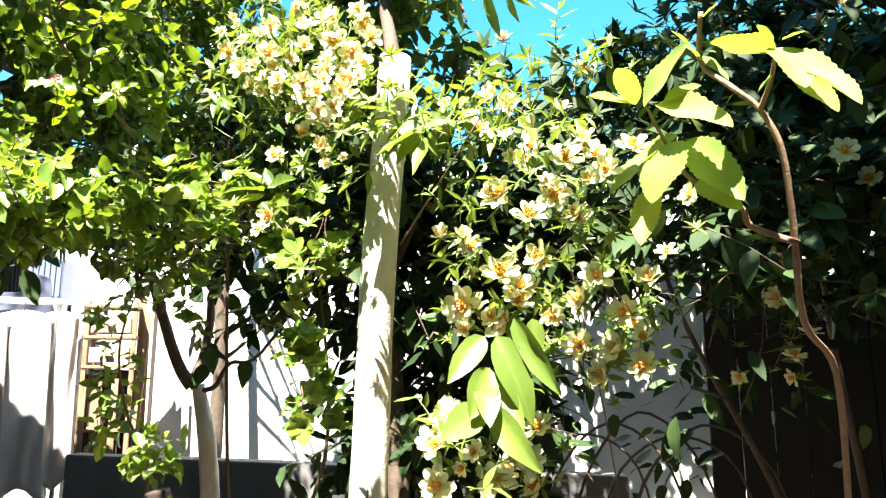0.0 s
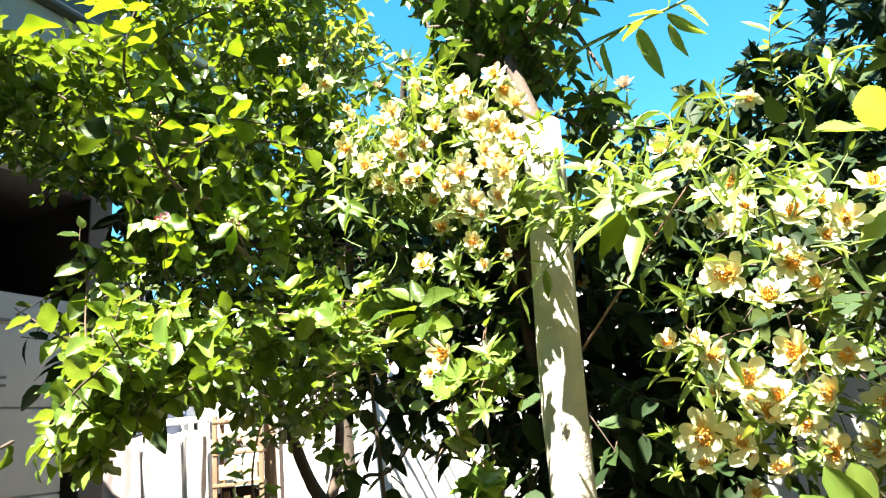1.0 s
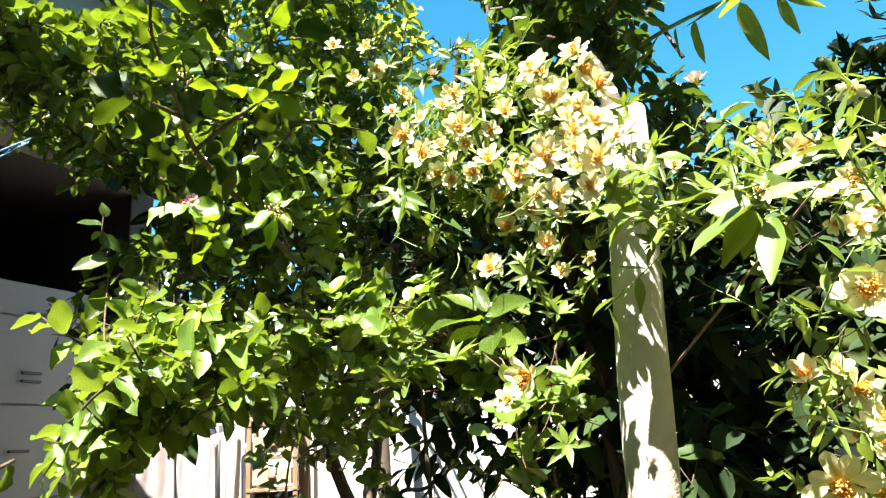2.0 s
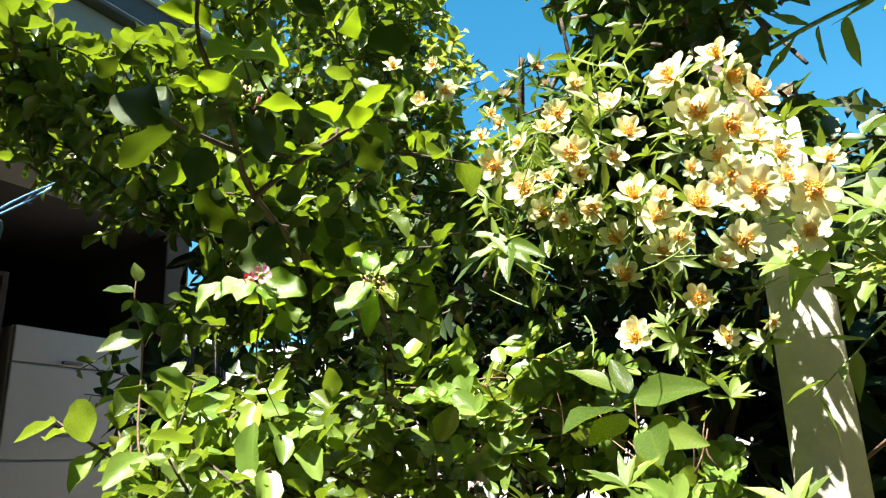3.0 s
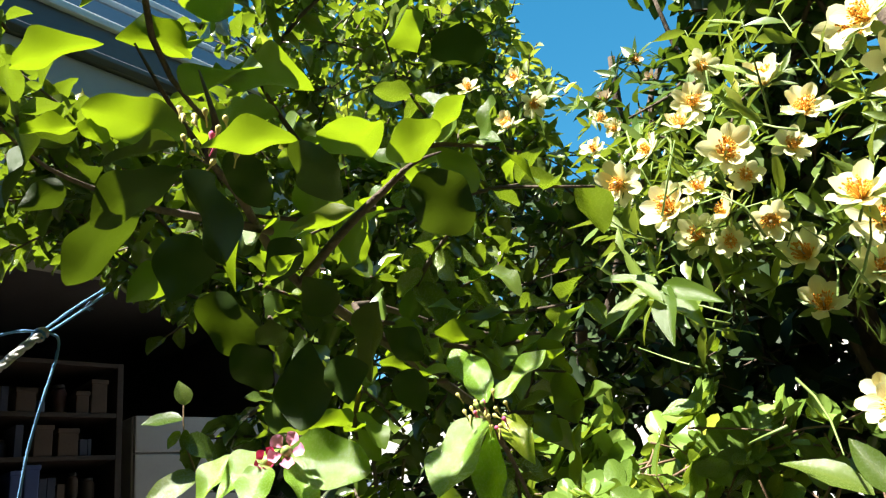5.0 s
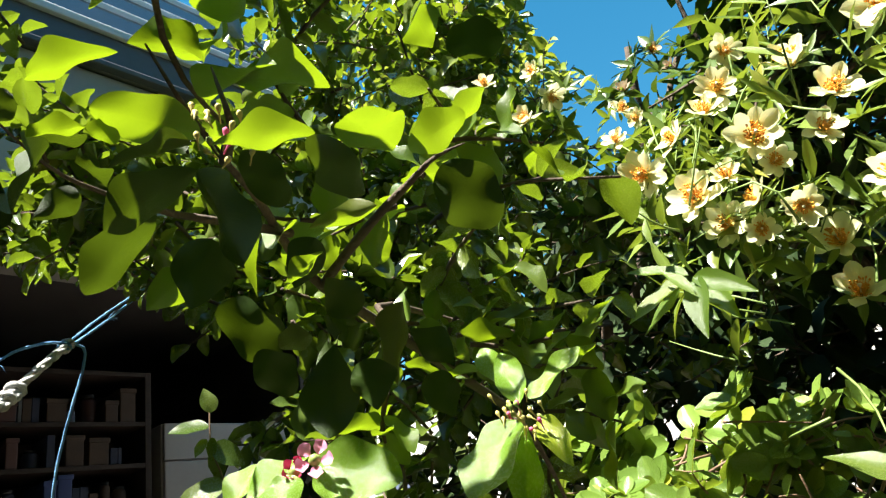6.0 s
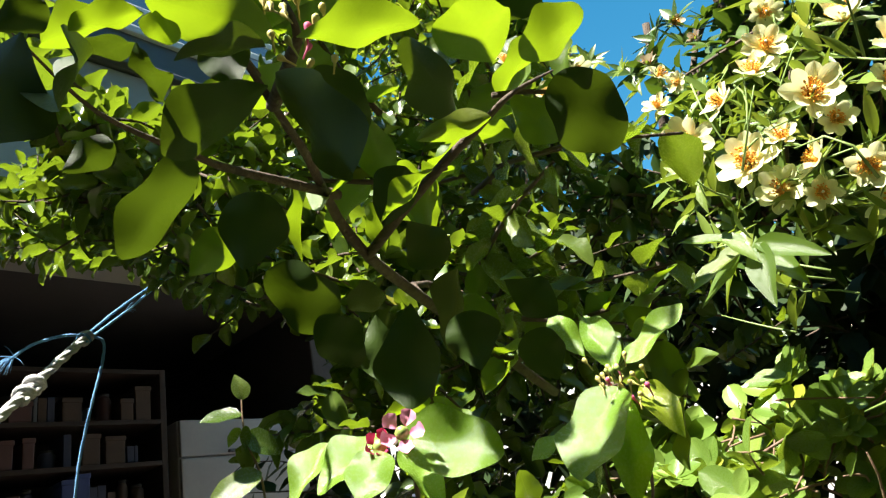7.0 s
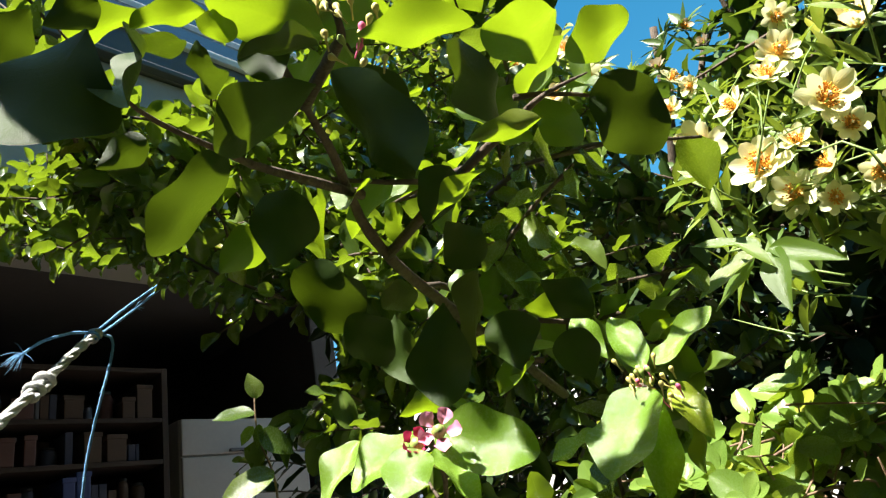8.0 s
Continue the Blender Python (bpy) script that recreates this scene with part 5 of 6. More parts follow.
    # Unseen leaves added overhead towards the sun, to shade the near ones.
    placed_leaves(plant, [(-0.744, 0.555, 2.156, -0.78, 0.59, 2.176, 0.032), (-0.781, 0.588, 2.104, -0.743, 0.602, 2.114, 0.032), (-0.757, 0.686, 2.1, -0.78, 0.653, 2.078, 0.033), (-0.811, 0.684, 2.124, -0.762, 0.675, 2.118, 0.033), (-0.808, 0.723, 2.076, -0.757, 0.716, 2.073, 0.034), (-0.778, 0.644, 2.137, -0.789, 0.691, 2.168, 0.032), (-0.806, 0.681, 2.162, -0.766, 0.695, 2.172, 0.033), (-0.768, 0.671, 2.199, -0.807, 0.655, 2.188, 0.033), (-0.812, 0.747, 2.145, -0.774, 0.706, 2.12, 0.034), (-0.786, 0.724, 2.075, -0.785, 0.769, 2.101, 0.034), (-0.72, 0.664, 2.284, -0.704, 0.695, 2.305, 0.032), (-0.769, 0.563, 2.182, -0.776, 0.603, 2.206, 0.032)] + [(-0.837, 0.679, 2.214, -0.814, 0.712, 2.237, 0.033), (-0.801, 0.662, 2.238, -0.844, 0.694, 2.259, 0.033), (-0.854, 0.745, 2.142, -0.806, 0.72, 2.126, 0.034), (-0.852, 0.786, 2.11, -0.843, 0.738, 2.082, 0.034)], CHERRY_FINE, LEAF_NEAR, (0.0, -0.5, 0.85), 57, 0.15)
    placed_leaves(plant, [(-0.680, 0.593, 2.063, -0.717, 0.586, 2.058, 0.030), (-0.750, 0.588, 2.091, -0.714, 0.598, 2.098, 0.030), (-0.736, 0.574, 2.133, -0.774, 0.575, 2.132, 0.030), (-0.714, 0.542, 2.083, -0.751, 0.549, 2.085, 0.030), (-0.759, 0.573, 2.106, -0.797, 0.578, 2.108, 0.030), (-0.810, 0.608, 2.138, -0.804, 0.641, 2.156, 0.030), (-0.781, 0.619, 2.118, -0.759, 0.646, 2.134, 0.030), (-0.708, 0.615, 2.068, -0.731, 0.641, 2.081, 0.030), (-0.689, 0.629, 2.089, -0.723, 0.644, 2.096, 0.030), (-0.721, 0.672, 2.099, -0.735, 0.642, 2.081, 0.030), (-0.643, 0.580, 2.130, -0.671, 0.558, 2.117, 0.030), (-0.859, 0.919, 2.382, -0.823, 0.910, 2.379, 0.030)] + [(-0.830, 0.936, 2.382, -0.804, 0.911, 2.369, 0.030), (-0.742, 0.651, 2.118, -0.742, 0.618, 2.100, 0.030), (-0.754, 0.586, 2.115, -0.739, 0.555, 2.099, 0.030), (-0.783, 0.598, 2.118, -0.816, 0.614, 2.126, 0.030)], CHERRY_FINE, LEAF_NEAR, (0.0, -0.45, 0.88), 58, 0.12)
    # Twig added to carry the shading leaves.
    tube("twig", [(-0.766, 0.513, 2.179), (-0.712, 0.68, 2.294), (-0.77, 0.675, 2.093), (-0.852, 0.762, 2.095)], 0.0022, 0.0012, BARK, plant, 7, 0.08, 19)
    placed_leaves(plant, [(-1.079, 0.868, 1.986, -1.09, 0.839, 1.984, 0.023), (-1.08, 0.87, 1.969, -1.069, 0.896, 1.957, 0.024), (-1.078, 0.88, 1.942, -1.094, 0.841, 1.922, 0.025), (-1.079, 0.879, 1.919, -1.09, 0.852, 1.902, 0.013), (-1.078, 0.881, 1.899, -1.086, 0.861, 1.858, 0.028), (-1.076, 0.868, 1.996, -1.075, 0.865, 2.017, 0.016), (-1.08, 0.866, 1.976, -1.085, 0.858, 1.963, 0.011), (-1.078, 0.87, 1.977, -1.08, 0.87, 1.958, 0.009), (-1.073, 0.892, 1.894, -1.069, 0.9, 1.906, 0.013), (-1.066, 0.907, 1.899, -1.059, 0.919, 1.918, 0.016), (-1.062, 0.914, 1.9, -1.048, 0.937, 1.887, 0.016), (-1.063, 0.91, 1.896, -1.064, 0.908, 1.858, 0.017)] + [(-1.07, 0.9, 1.893, -1.071, 0.895, 1.871, 0.014), (-1.057, 0.925, 1.9, -1.041, 0.95, 1.896, 0.019), (-1.076, 0.886, 1.889, -1.086, 0.862, 1.886, 0.017), (-1.05, 0.935, 1.902, -1.054, 0.927, 1.912, 0.011)], OVATE, LEAF_CHERRY, (0.6, -0.3, 0.6), 60)
    tube("shoot", [(-1.084, 0.872, 2.005), (-1.085, 0.873, 1.97), (-1.08, 0.881, 1.937), (-1.074, 0.879, 1.889), (-1.065, 0.873, 1.843), (-1.052, 0.872, 1.795)], 0.0006, 0.0014, STEM_BROWN, plant, 7, 0.08, 23)
    tube("shoot", [(-1.077, 0.882, 1.884), (-1.071, 0.897, 1.893), (-1.062, 0.914, 1.899), (-1.051, 0.932, 1.9)], 0.0012, 0.0005, STEM_BROWN, plant, 6, 0.08, 24)
    for k, p in enumerate([(-0.762, 0.717, 1.899), (-0.755, 0.717, 1.897)]):
        pink_cluster(plant, p, 1, 0.0050, rng, k == 0)
    for p in [(-0.727, 0.794, 1.909), (-0.724, 0.798, 1.904), (-0.706, 0.659, 1.976)]:
        bud_tuft(plant, p, 16, rng)
    # The two blobs near z 3 are unseen crown, added to shade leaves below.
    frames, stems = twigs(rng, [(-1.04, 0.95, 2.125, 0.2, 0.2, 0.2, 39), (-1.05, 1.088, 2.079, 0.203, 0.203, 0.203, 39), (-0.981, 1.171, 2.235, 0.227, 0.227, 0.227, 41), (-0.976, 1.438, 2.282, 0.21, 0.21, 0.21, 36), (-1.086, 1.298, 2.03, 0.21, 0.21, 0.21, 36), (-1.012, 1.503, 2.075, 0.189, 0.189, 0.189, 29), (-1.036, 0.996, 1.851, 0.132, 0.132, 0.132, 18), (-1.009, 1.083, 1.789, 0.126, 0.126, 0.126, 18), (-1.025, 1.365, 1.861, 0.155, 0.155, 0.155, 20), (-0.844, 1.681, 2.019, 0.18, 0.18, 0.18, 27), (-1.083, 1.693, 1.723, 0.144, 0.144, 0.144, 18), (-0.902, 1.853, 1.672, 0.142, 0.142, 0.142, 18)] + [(-1.305, 0.927, 2.521, 0.214, 0.214, 0.214, 34), (-1.24, 1.107, 2.572, 0.216, 0.216, 0.216, 39), (-1.162, 1.266, 2.603, 0.213, 0.213, 0.213, 39), (-1.122, 1.355, 2.387, 0.186, 0.186, 0.186, 34), (-1.561, 1.051, 2.304, 0.164, 0.164, 0.164, 23), (-1.211, 1.279, 2.197, 0.183, 0.183, 0.183, 29), (-1.279, 1.012, 2.294, 0.168, 0.168, 0.168, 27), (-1.212, 1.513, 2.158, 0.189, 0.189, 0.189, 29), (-1.585, 0.855, 2.425, 0.101, 0.101, 0.101, 18), (-1.668, 0.979, 2.444, 0.115, 0.115, 0.115, 20), (-1.567, 1.061, 2.343, 0.082, 0.082, 0.082, 11), (-1.213, 1.104, 2.318, 0.152, 0.152, 0.152, 23)] + [(-1.059, 1.237, 2.215, 0.134, 0.134, 0.134, 23), (-0.973, 1.335, 2.279, 0.126, 0.126, 0.126, 20), (-1.028, 0.845, 1.733, 0.09, 0.09, 0.09, 18), (-1.02, 0.937, 1.833, 0.103, 0.103, 0.103, 18), (-1.056, 1.101, 1.815, 0.103, 0.103, 0.103, 16), (-1.738, 1.437, 2.256, 0.147, 0.147, 0.147, 20), (-1.423, 1.323, 2.231, 0.12, 0.12, 0.12, 16), (-0.898, 0.892, 2.991, 0.22, 0.2, 0.14, 39), (-1.287, 1.42, 3, 0.3, 0.254, 0.183, 50), (-1.566, 0.864, 2.423, 0.06, 0.06, 0.06, 18), (-1.706, 1.012, 2.469, 0.068, 0.068, 0.068, 18), (-1.7, 1.14, 2.411, 0.06, 0.06, 0.06, 11)] + [(-1.528, 0.81, 2.42, 0.048, 0.048, 0.048, 11), (-1.847, 1.16, 2.646, 0.063, 0.063, 0.063, 11), (-1.069, 0.804, 2.257, 0.105, 0.105, 0.105, 39), (-1.017, 0.904, 2.299, 0.108, 0.108, 0.108, 46), (-0.983, 1.051, 2.336, 0.115, 0.115, 0.115, 46), (-1.026, 0.838, 2.334, 0.11, 0.11, 0.11, 34), (-0.996, 0.996, 2.417, 0.105, 0.105, 0.105, 34), (-1.125, 0.984, 2.174, 0.091, 0.091, 0.091, 29), (-1.102, 1.113, 2.158, 0.11, 0.11, 0.11, 39), (-1.109, 1.262, 2.115, 0.115, 0.115, 0.115, 29), (-1.124, 1.03, 2.061, 0.07, 0.07, 0.07, 16), (-1.023, 1.299, 2.187, 0.105, 0.105, 0.105, 25)] + [(-1.097, 0.904, 2.137, 0.065, 0.065, 0.065, 13), (-1.022, 0.722, 2.209, 0.069, 0.069, 0.069, 20), (-1.109, 0.781, 2.186, 0.069, 0.069, 0.069, 23), (-1.034, 0.73, 2.22, 0.046, 0.046, 0.046, 11), (-1.174, 0.794, 2.236, 0.06, 0.06, 0.06, 13), (-1.342, 0.949, 2.312, 0.094, 0.094, 0.094, 20), (-1.382, 0.839, 2.452, 0.073, 0.073, 0.073, 14), (-1.477, 0.899, 2.432, 0.085, 0.085, 0.085, 16), (-1.332, 0.784, 2.436, 0.058, 0.058, 0.058, 12), (-1.544, 0.882, 2.528, 0.069, 0.069, 0.069, 14), (-1.371, 0.788, 2.432, 0.051, 0.051, 0.051, 10), (-1.132, 1.513, 2.595, 0.082, 0.082, 0.082, 14)] + [(-1.135, 1.555, 2.46, 0.084, 0.084, 0.084, 14), (-1.152, 1.461, 2.666, 0.084, 0.084, 0.084, 12), (-1.543, 1.211, 2.434, 0.077, 0.077, 0.077, 16), (-1.297, 1.197, 2.366, 0.061, 0.061, 0.061, 12)], 13, 0.13, 0.033, droop=0.1, keep=below_crown)
    low, more = twigs(rng, [(-1.063, 0.834, 1.742, 0.062, 0.062, 0.062, 12), (-1.015, 0.874, 1.717, 0.072, 0.072, 0.072, 16), (-1.07, 0.927, 1.831, 0.063, 0.063, 0.063, 12), (-1.026, 0.984, 1.79, 0.073, 0.073, 0.073, 14), (-1.002, 1.065, 1.806, 0.062, 0.062, 0.062, 11), (-1.042, 0.993, 1.89, 0.052, 0.052, 0.052, 9), (-1.033, 0.919, 1.725, 0.072, 0.072, 0.072, 14), (-1.03, 1.013, 1.841, 0.062, 0.062, 0.062, 11), (-1.065, 0.831, 1.71, 0.052, 0.052, 0.052, 9)], 9, 0.09, 0.037, 0.3, droop=0.15, keep=lambda p: clear_space(p) and p.z < 1.88)
    stems += more
    fringe, more = twigs(rng, [(-1.42, 0.9, 2.43, 0.1, 0.1, 0.08, 22), (-1.6, 1.0, 2.6, 0.12, 0.12, 0.1, 22), (-1.75, 1.05, 2.75, 0.12, 0.12, 0.1, 18), (-1.25, 0.82, 2.38, 0.1, 0.1, 0.08, 18), (-1.43, 0.88, 2.62, 0.1, 0.1, 0.08, 14), (-1.58, 0.88, 2.42, 0.13, 0.08, 0.05, 30), (-1.75, 0.95, 2.5, 0.13, 0.08, 0.06, 30), (-1.93, 1.0, 2.6, 0.12, 0.1, 0.07, 26), (-1.5, 1.02, 2.36, 0.1, 0.08, 0.05, 18), (-1.1, 0.85, 2.25, 0.1, 0.1, 0.08, 14)], 9, 0.12, 0.033, 0.3, keep=below_crown)
    stems += more
    side, more = twigs(rng, [(-1.3, 0.9, 2.46, 0.09, 0.07, 0.1, 26), (-1.26, 0.94, 2.36, 0.09, 0.07, 0.08, 20), (-1.36, 0.92, 2.32, 0.07, 0.07, 0.07, 14), (-1.788, 0.910, 2.521, 0.06, 0.06, 0.035, 12), (-1.733, 0.939, 2.472, 0.06, 0.06, 0.035, 12), (-1.670, 0.964, 2.419, 0.06, 0.06, 0.035, 12), (-1.600, 0.982, 2.363, 0.06, 0.06, 0.035, 12), (-1.499, 0.986, 2.299, 0.06, 0.06, 0.035, 12), (-1.396, 0.971, 2.277, 0.06, 0.06, 0.035, 12)], 9, 0.1, 0.034, 0.3, keep=clear_space)
    fringe, stems = fringe + side, stems + more
    foliage(plant, fringe, CHERRY, LEAF_CHERRY, (-1.5, 0.9, 2.4), 40)
    foliage(plant, low, CHERRY, LEAF_ROUND, (-1.009, 0.761, 1.758), 70)
    big, more = twigs(rng, [(-0.789, 0.83, 2.069, 0.051, 0.051, 0.051, 5), (-0.886, 0.906, 2.015, 0.061, 0.061, 0.061, 8), (-0.868, 0.967, 1.975, 0.052, 0.052, 0.052, 5), (-0.944, 0.87, 2.001, 0.049, 0.049, 0.049, 6)], 6, 0.05, 0.034, 0.3, keep=lambda p: open_air(p, 0.17) and gap_free(p) and sunny(p))
    stems += more
    foliage(plant, big, CHERRY_FINE, LEAF_NEAR, (-0.672, 0.655, 2.003), 60)
    foliage(plant, frames, CHERRY, LEAF_CHERRY, (-0.835, 0.852, 1.962), 130)
    inv = plant.matrix_world.inverted()
    tagged(hang("twig_mass", stem_mesh("twig_mass", [[inv @ p for p in s] for s in stems], 0.0022, BARK), plant), kind="stuff")


cherry()
sapling()


# ---- the rounded-leaf shrub ----
ROUND = [leaf_arrays(w, "disc", f, c, 0.02, 0, 6, 4, s) for s, (w, f, c) in enumerate(((0.7, 0.25, 0.1), (0.64, 0.4, -0.1), (0.76, 0.3, 0.15)))]


ROSETTES = [(-0.892, 1.357, 1.918), (-0.935, 1.294, 1.919), (-0.840, 1.457, 1.916), (-0.813, 1.473, 1.926), (-0.952, 1.271, 1.936), (-0.918, 1.327, 1.883), (-0.959, 1.262, 1.890), (-0.869, 1.416, 1.921), (-0.937, 1.307, 1.865), (-0.954, 1.284, 1.986), (-0.929, 1.325, 1.973), (-0.887, 1.375, 1.867), (-0.794, 1.518, 1.924), (-0.767, 1.550, 1.930), (-0.981, 1.249, 1.907), (-0.860, 1.428, 1.886), (-0.910, 1.337, 1.851), (-0.990, 1.248, 1.945)]

TRAIL = [(-0.661, 1.299, 1.581), (-0.633, 1.310, 1.564), (-0.652, 1.310, 1.535), (-0.624, 1.321, 1.517), (-0.648, 1.319, 1.494), (-0.615, 1.330, 1.480), (-0.605, 1.339, 1.448), (-0.626, 1.336, 1.430), (-0.595, 1.349, 1.407), (-0.610, 1.349, 1.388), (-0.681, 1.305, 1.517), (-0.591, 1.356, 1.378)]


def rounded_shrub():
    plant = thing("rounded_leaf_shrub", (-0.969, 1.61, 0), "low shrub with rosettes of small rounded bright green leaves", "shrub")
    rng = random.Random(41)
    def room(p):
        return clear_space(p) and (p - CLEAR_B).length > 0.66 and p.z < 1.965 and (p.x < -0.6 or p.y > 1.5) and sunny(p, SUN_GAPS[:7])

    heads = [in_blob(rng, blob)[0] for blob in [(-0.924, 1.283, 1.92, 0.072, 0.072, 0.072, 20), (-0.844, 1.317, 1.916, 0.071, 0.071, 0.071, 22), (-0.79, 1.358, 1.913, 0.07, 0.07, 0.07, 18), (-0.902, 1.271, 1.875, 0.091, 0.091, 0.091, 22), (-0.798, 1.359, 1.853, 0.098, 0.098, 0.098, 22), (-1.108, 1.523, 1.681, 0.082, 0.082, 0.082, 10), (-0.819, 1.303, 1.808, 0.1, 0.1, 0.1, 20), (-0.962, 1.238, 1.89, 0.062, 0.062, 0.062, 12), (-0.902, 1.278, 1.815, 0.051, 0.051, 0.051, 8), (-0.621, 1.396, 1.754, 0.051, 0.051, 0.051, 8), (-0.7, 1.39, 1.728, 0.051, 0.051, 0.051, 8), (-0.972, 1.314, 1.911, 0.052, 0.052, 0.052, 8)] + [(-0.893, 1.355, 1.93, 0.051, 0.051, 0.051, 8), (-0.812, 1.379, 1.917, 0.05, 0.05, 0.05, 8), (-0.941, 1.283, 1.697, 0.052, 0.052, 0.052, 6), (-0.689, 1.315, 1.646, 0.051, 0.051, 0.051, 8), (-0.6, 1.324, 1.748, 0.048, 0.048, 0.048, 8), (-0.558, 1.162, 1.714, 0.061, 0.061, 0.051, 22), (-0.539, 1.226, 1.679, 0.05, 0.05, 0.05, 10), (-0.619, 1.243, 1.539, 0.051, 0.051, 0.051, 14), (-0.591, 1.234, 1.45, 0.051, 0.051, 0.081, 16), (-0.671, 1.266, 1.735, 0.052, 0.052, 0.052, 10)] for _ in range((blob[6] + 1) // 2)]
    frames, stems = star_tufts(rng, [p for p in heads if room(p)], 0.032, 8), []
    frames += star_tufts(rng, [Vector(p) for p in ROSETTES], 0.036, 10)
    side, more = twigs(rng, [(-0.924, 1.283, 1.92, 0.072, 0.072, 0.072, 20), (-0.844, 1.317, 1.916, 0.071, 0.071, 0.071, 22), (-0.79, 1.358, 1.913, 0.07, 0.07, 0.07, 18), (-0.902, 1.271, 1.875, 0.091, 0.091, 0.091, 22), (-0.798, 1.359, 1.853, 0.098, 0.098, 0.098, 22), (-1.108, 1.523, 1.681, 0.082, 0.082, 0.082, 10), (-0.819, 1.303, 1.808, 0.1, 0.1, 0.1, 20), (-0.962, 1.238, 1.89, 0.062, 0.062, 0.062, 12), (-0.902, 1.278, 1.815, 0.051, 0.051, 0.051, 8), (-0.621, 1.396, 1.754, 0.051, 0.051, 0.051, 8), (-0.7, 1.39, 1.728, 0.051, 0.051, 0.051, 8), (-0.972, 1.314, 1.911, 0.052, 0.052, 0.052, 8)] + [(-0.893, 1.355, 1.93, 0.051, 0.051, 0.051, 8), (-0.812, 1.379, 1.917, 0.05, 0.05, 0.05, 8), (-0.941, 1.283, 1.697, 0.052, 0.052, 0.052, 6), (-0.689, 1.315, 1.646, 0.051, 0.051, 0.051, 8), (-0.6, 1.324, 1.748, 0.048, 0.048, 0.048, 8), (-0.558, 1.162, 1.714, 0.061, 0.061, 0.051, 22), (-0.539, 1.226, 1.679, 0.05, 0.05, 0.05, 10), (-0.619, 1.243, 1.539, 0.051, 0.051, 0.051, 14), (-0.591, 1.234, 1.45, 0.051, 0.051, 0.081, 16), (-0.671, 1.266, 1.735, 0.052, 0.052, 0.052, 10)], 3, 0.06, 0.027, 0.3, lift=0.3, keep=lambda p: clear_space(p) and (p - CLEAR_B).length > 0.66 and p.z < 1.95 and (p.x < -0.6 or p.y > 1.5) and sunny(p, SUN_GAPS[:7]))
    side = [m for m in side if rng.random() < 0.4]
    frames, stems = frames + side + star_tufts(rng, TRAIL, 0.03, 8), stems + more
    foliage(plant, frames, ROUND, LEAF_ROUND, (-0.83, 1.28, 1.859), 280)
    inv = plant.matrix_world.inverted()
    tagged(hang("twig_mass", stem_mesh("twig_mass", [[inv @ p for p in s] for s in stems], 0.0016, STEM_BROWN), plant), kind="stuff")
    for k, top in enumerate(((-0.867, 1.322, 1.862), (-0.702, 1.467, 1.672))):
        tube("stem", [(-0.97 + 0.03 * k, 1.65, 0), (-0.95 + 0.04 * k, 1.6, 0.8), (top[0], top[1] + 0.05, 1.3), top], 0.007, 0.003, BARK, plant, 7, 0.08, k)


rounded_shrub()


# ---- the serrated-leaf plant ----
SERRATE = [leaf_arrays(w, "broad", f, c, 0.03, 0.05, 30, 6, s) for s, (w, f, c) in enumerate(((0.6, 0.3, 0.12), (0.55, 0.2, 0.2), (0.62, 0.35, 0.05)))]


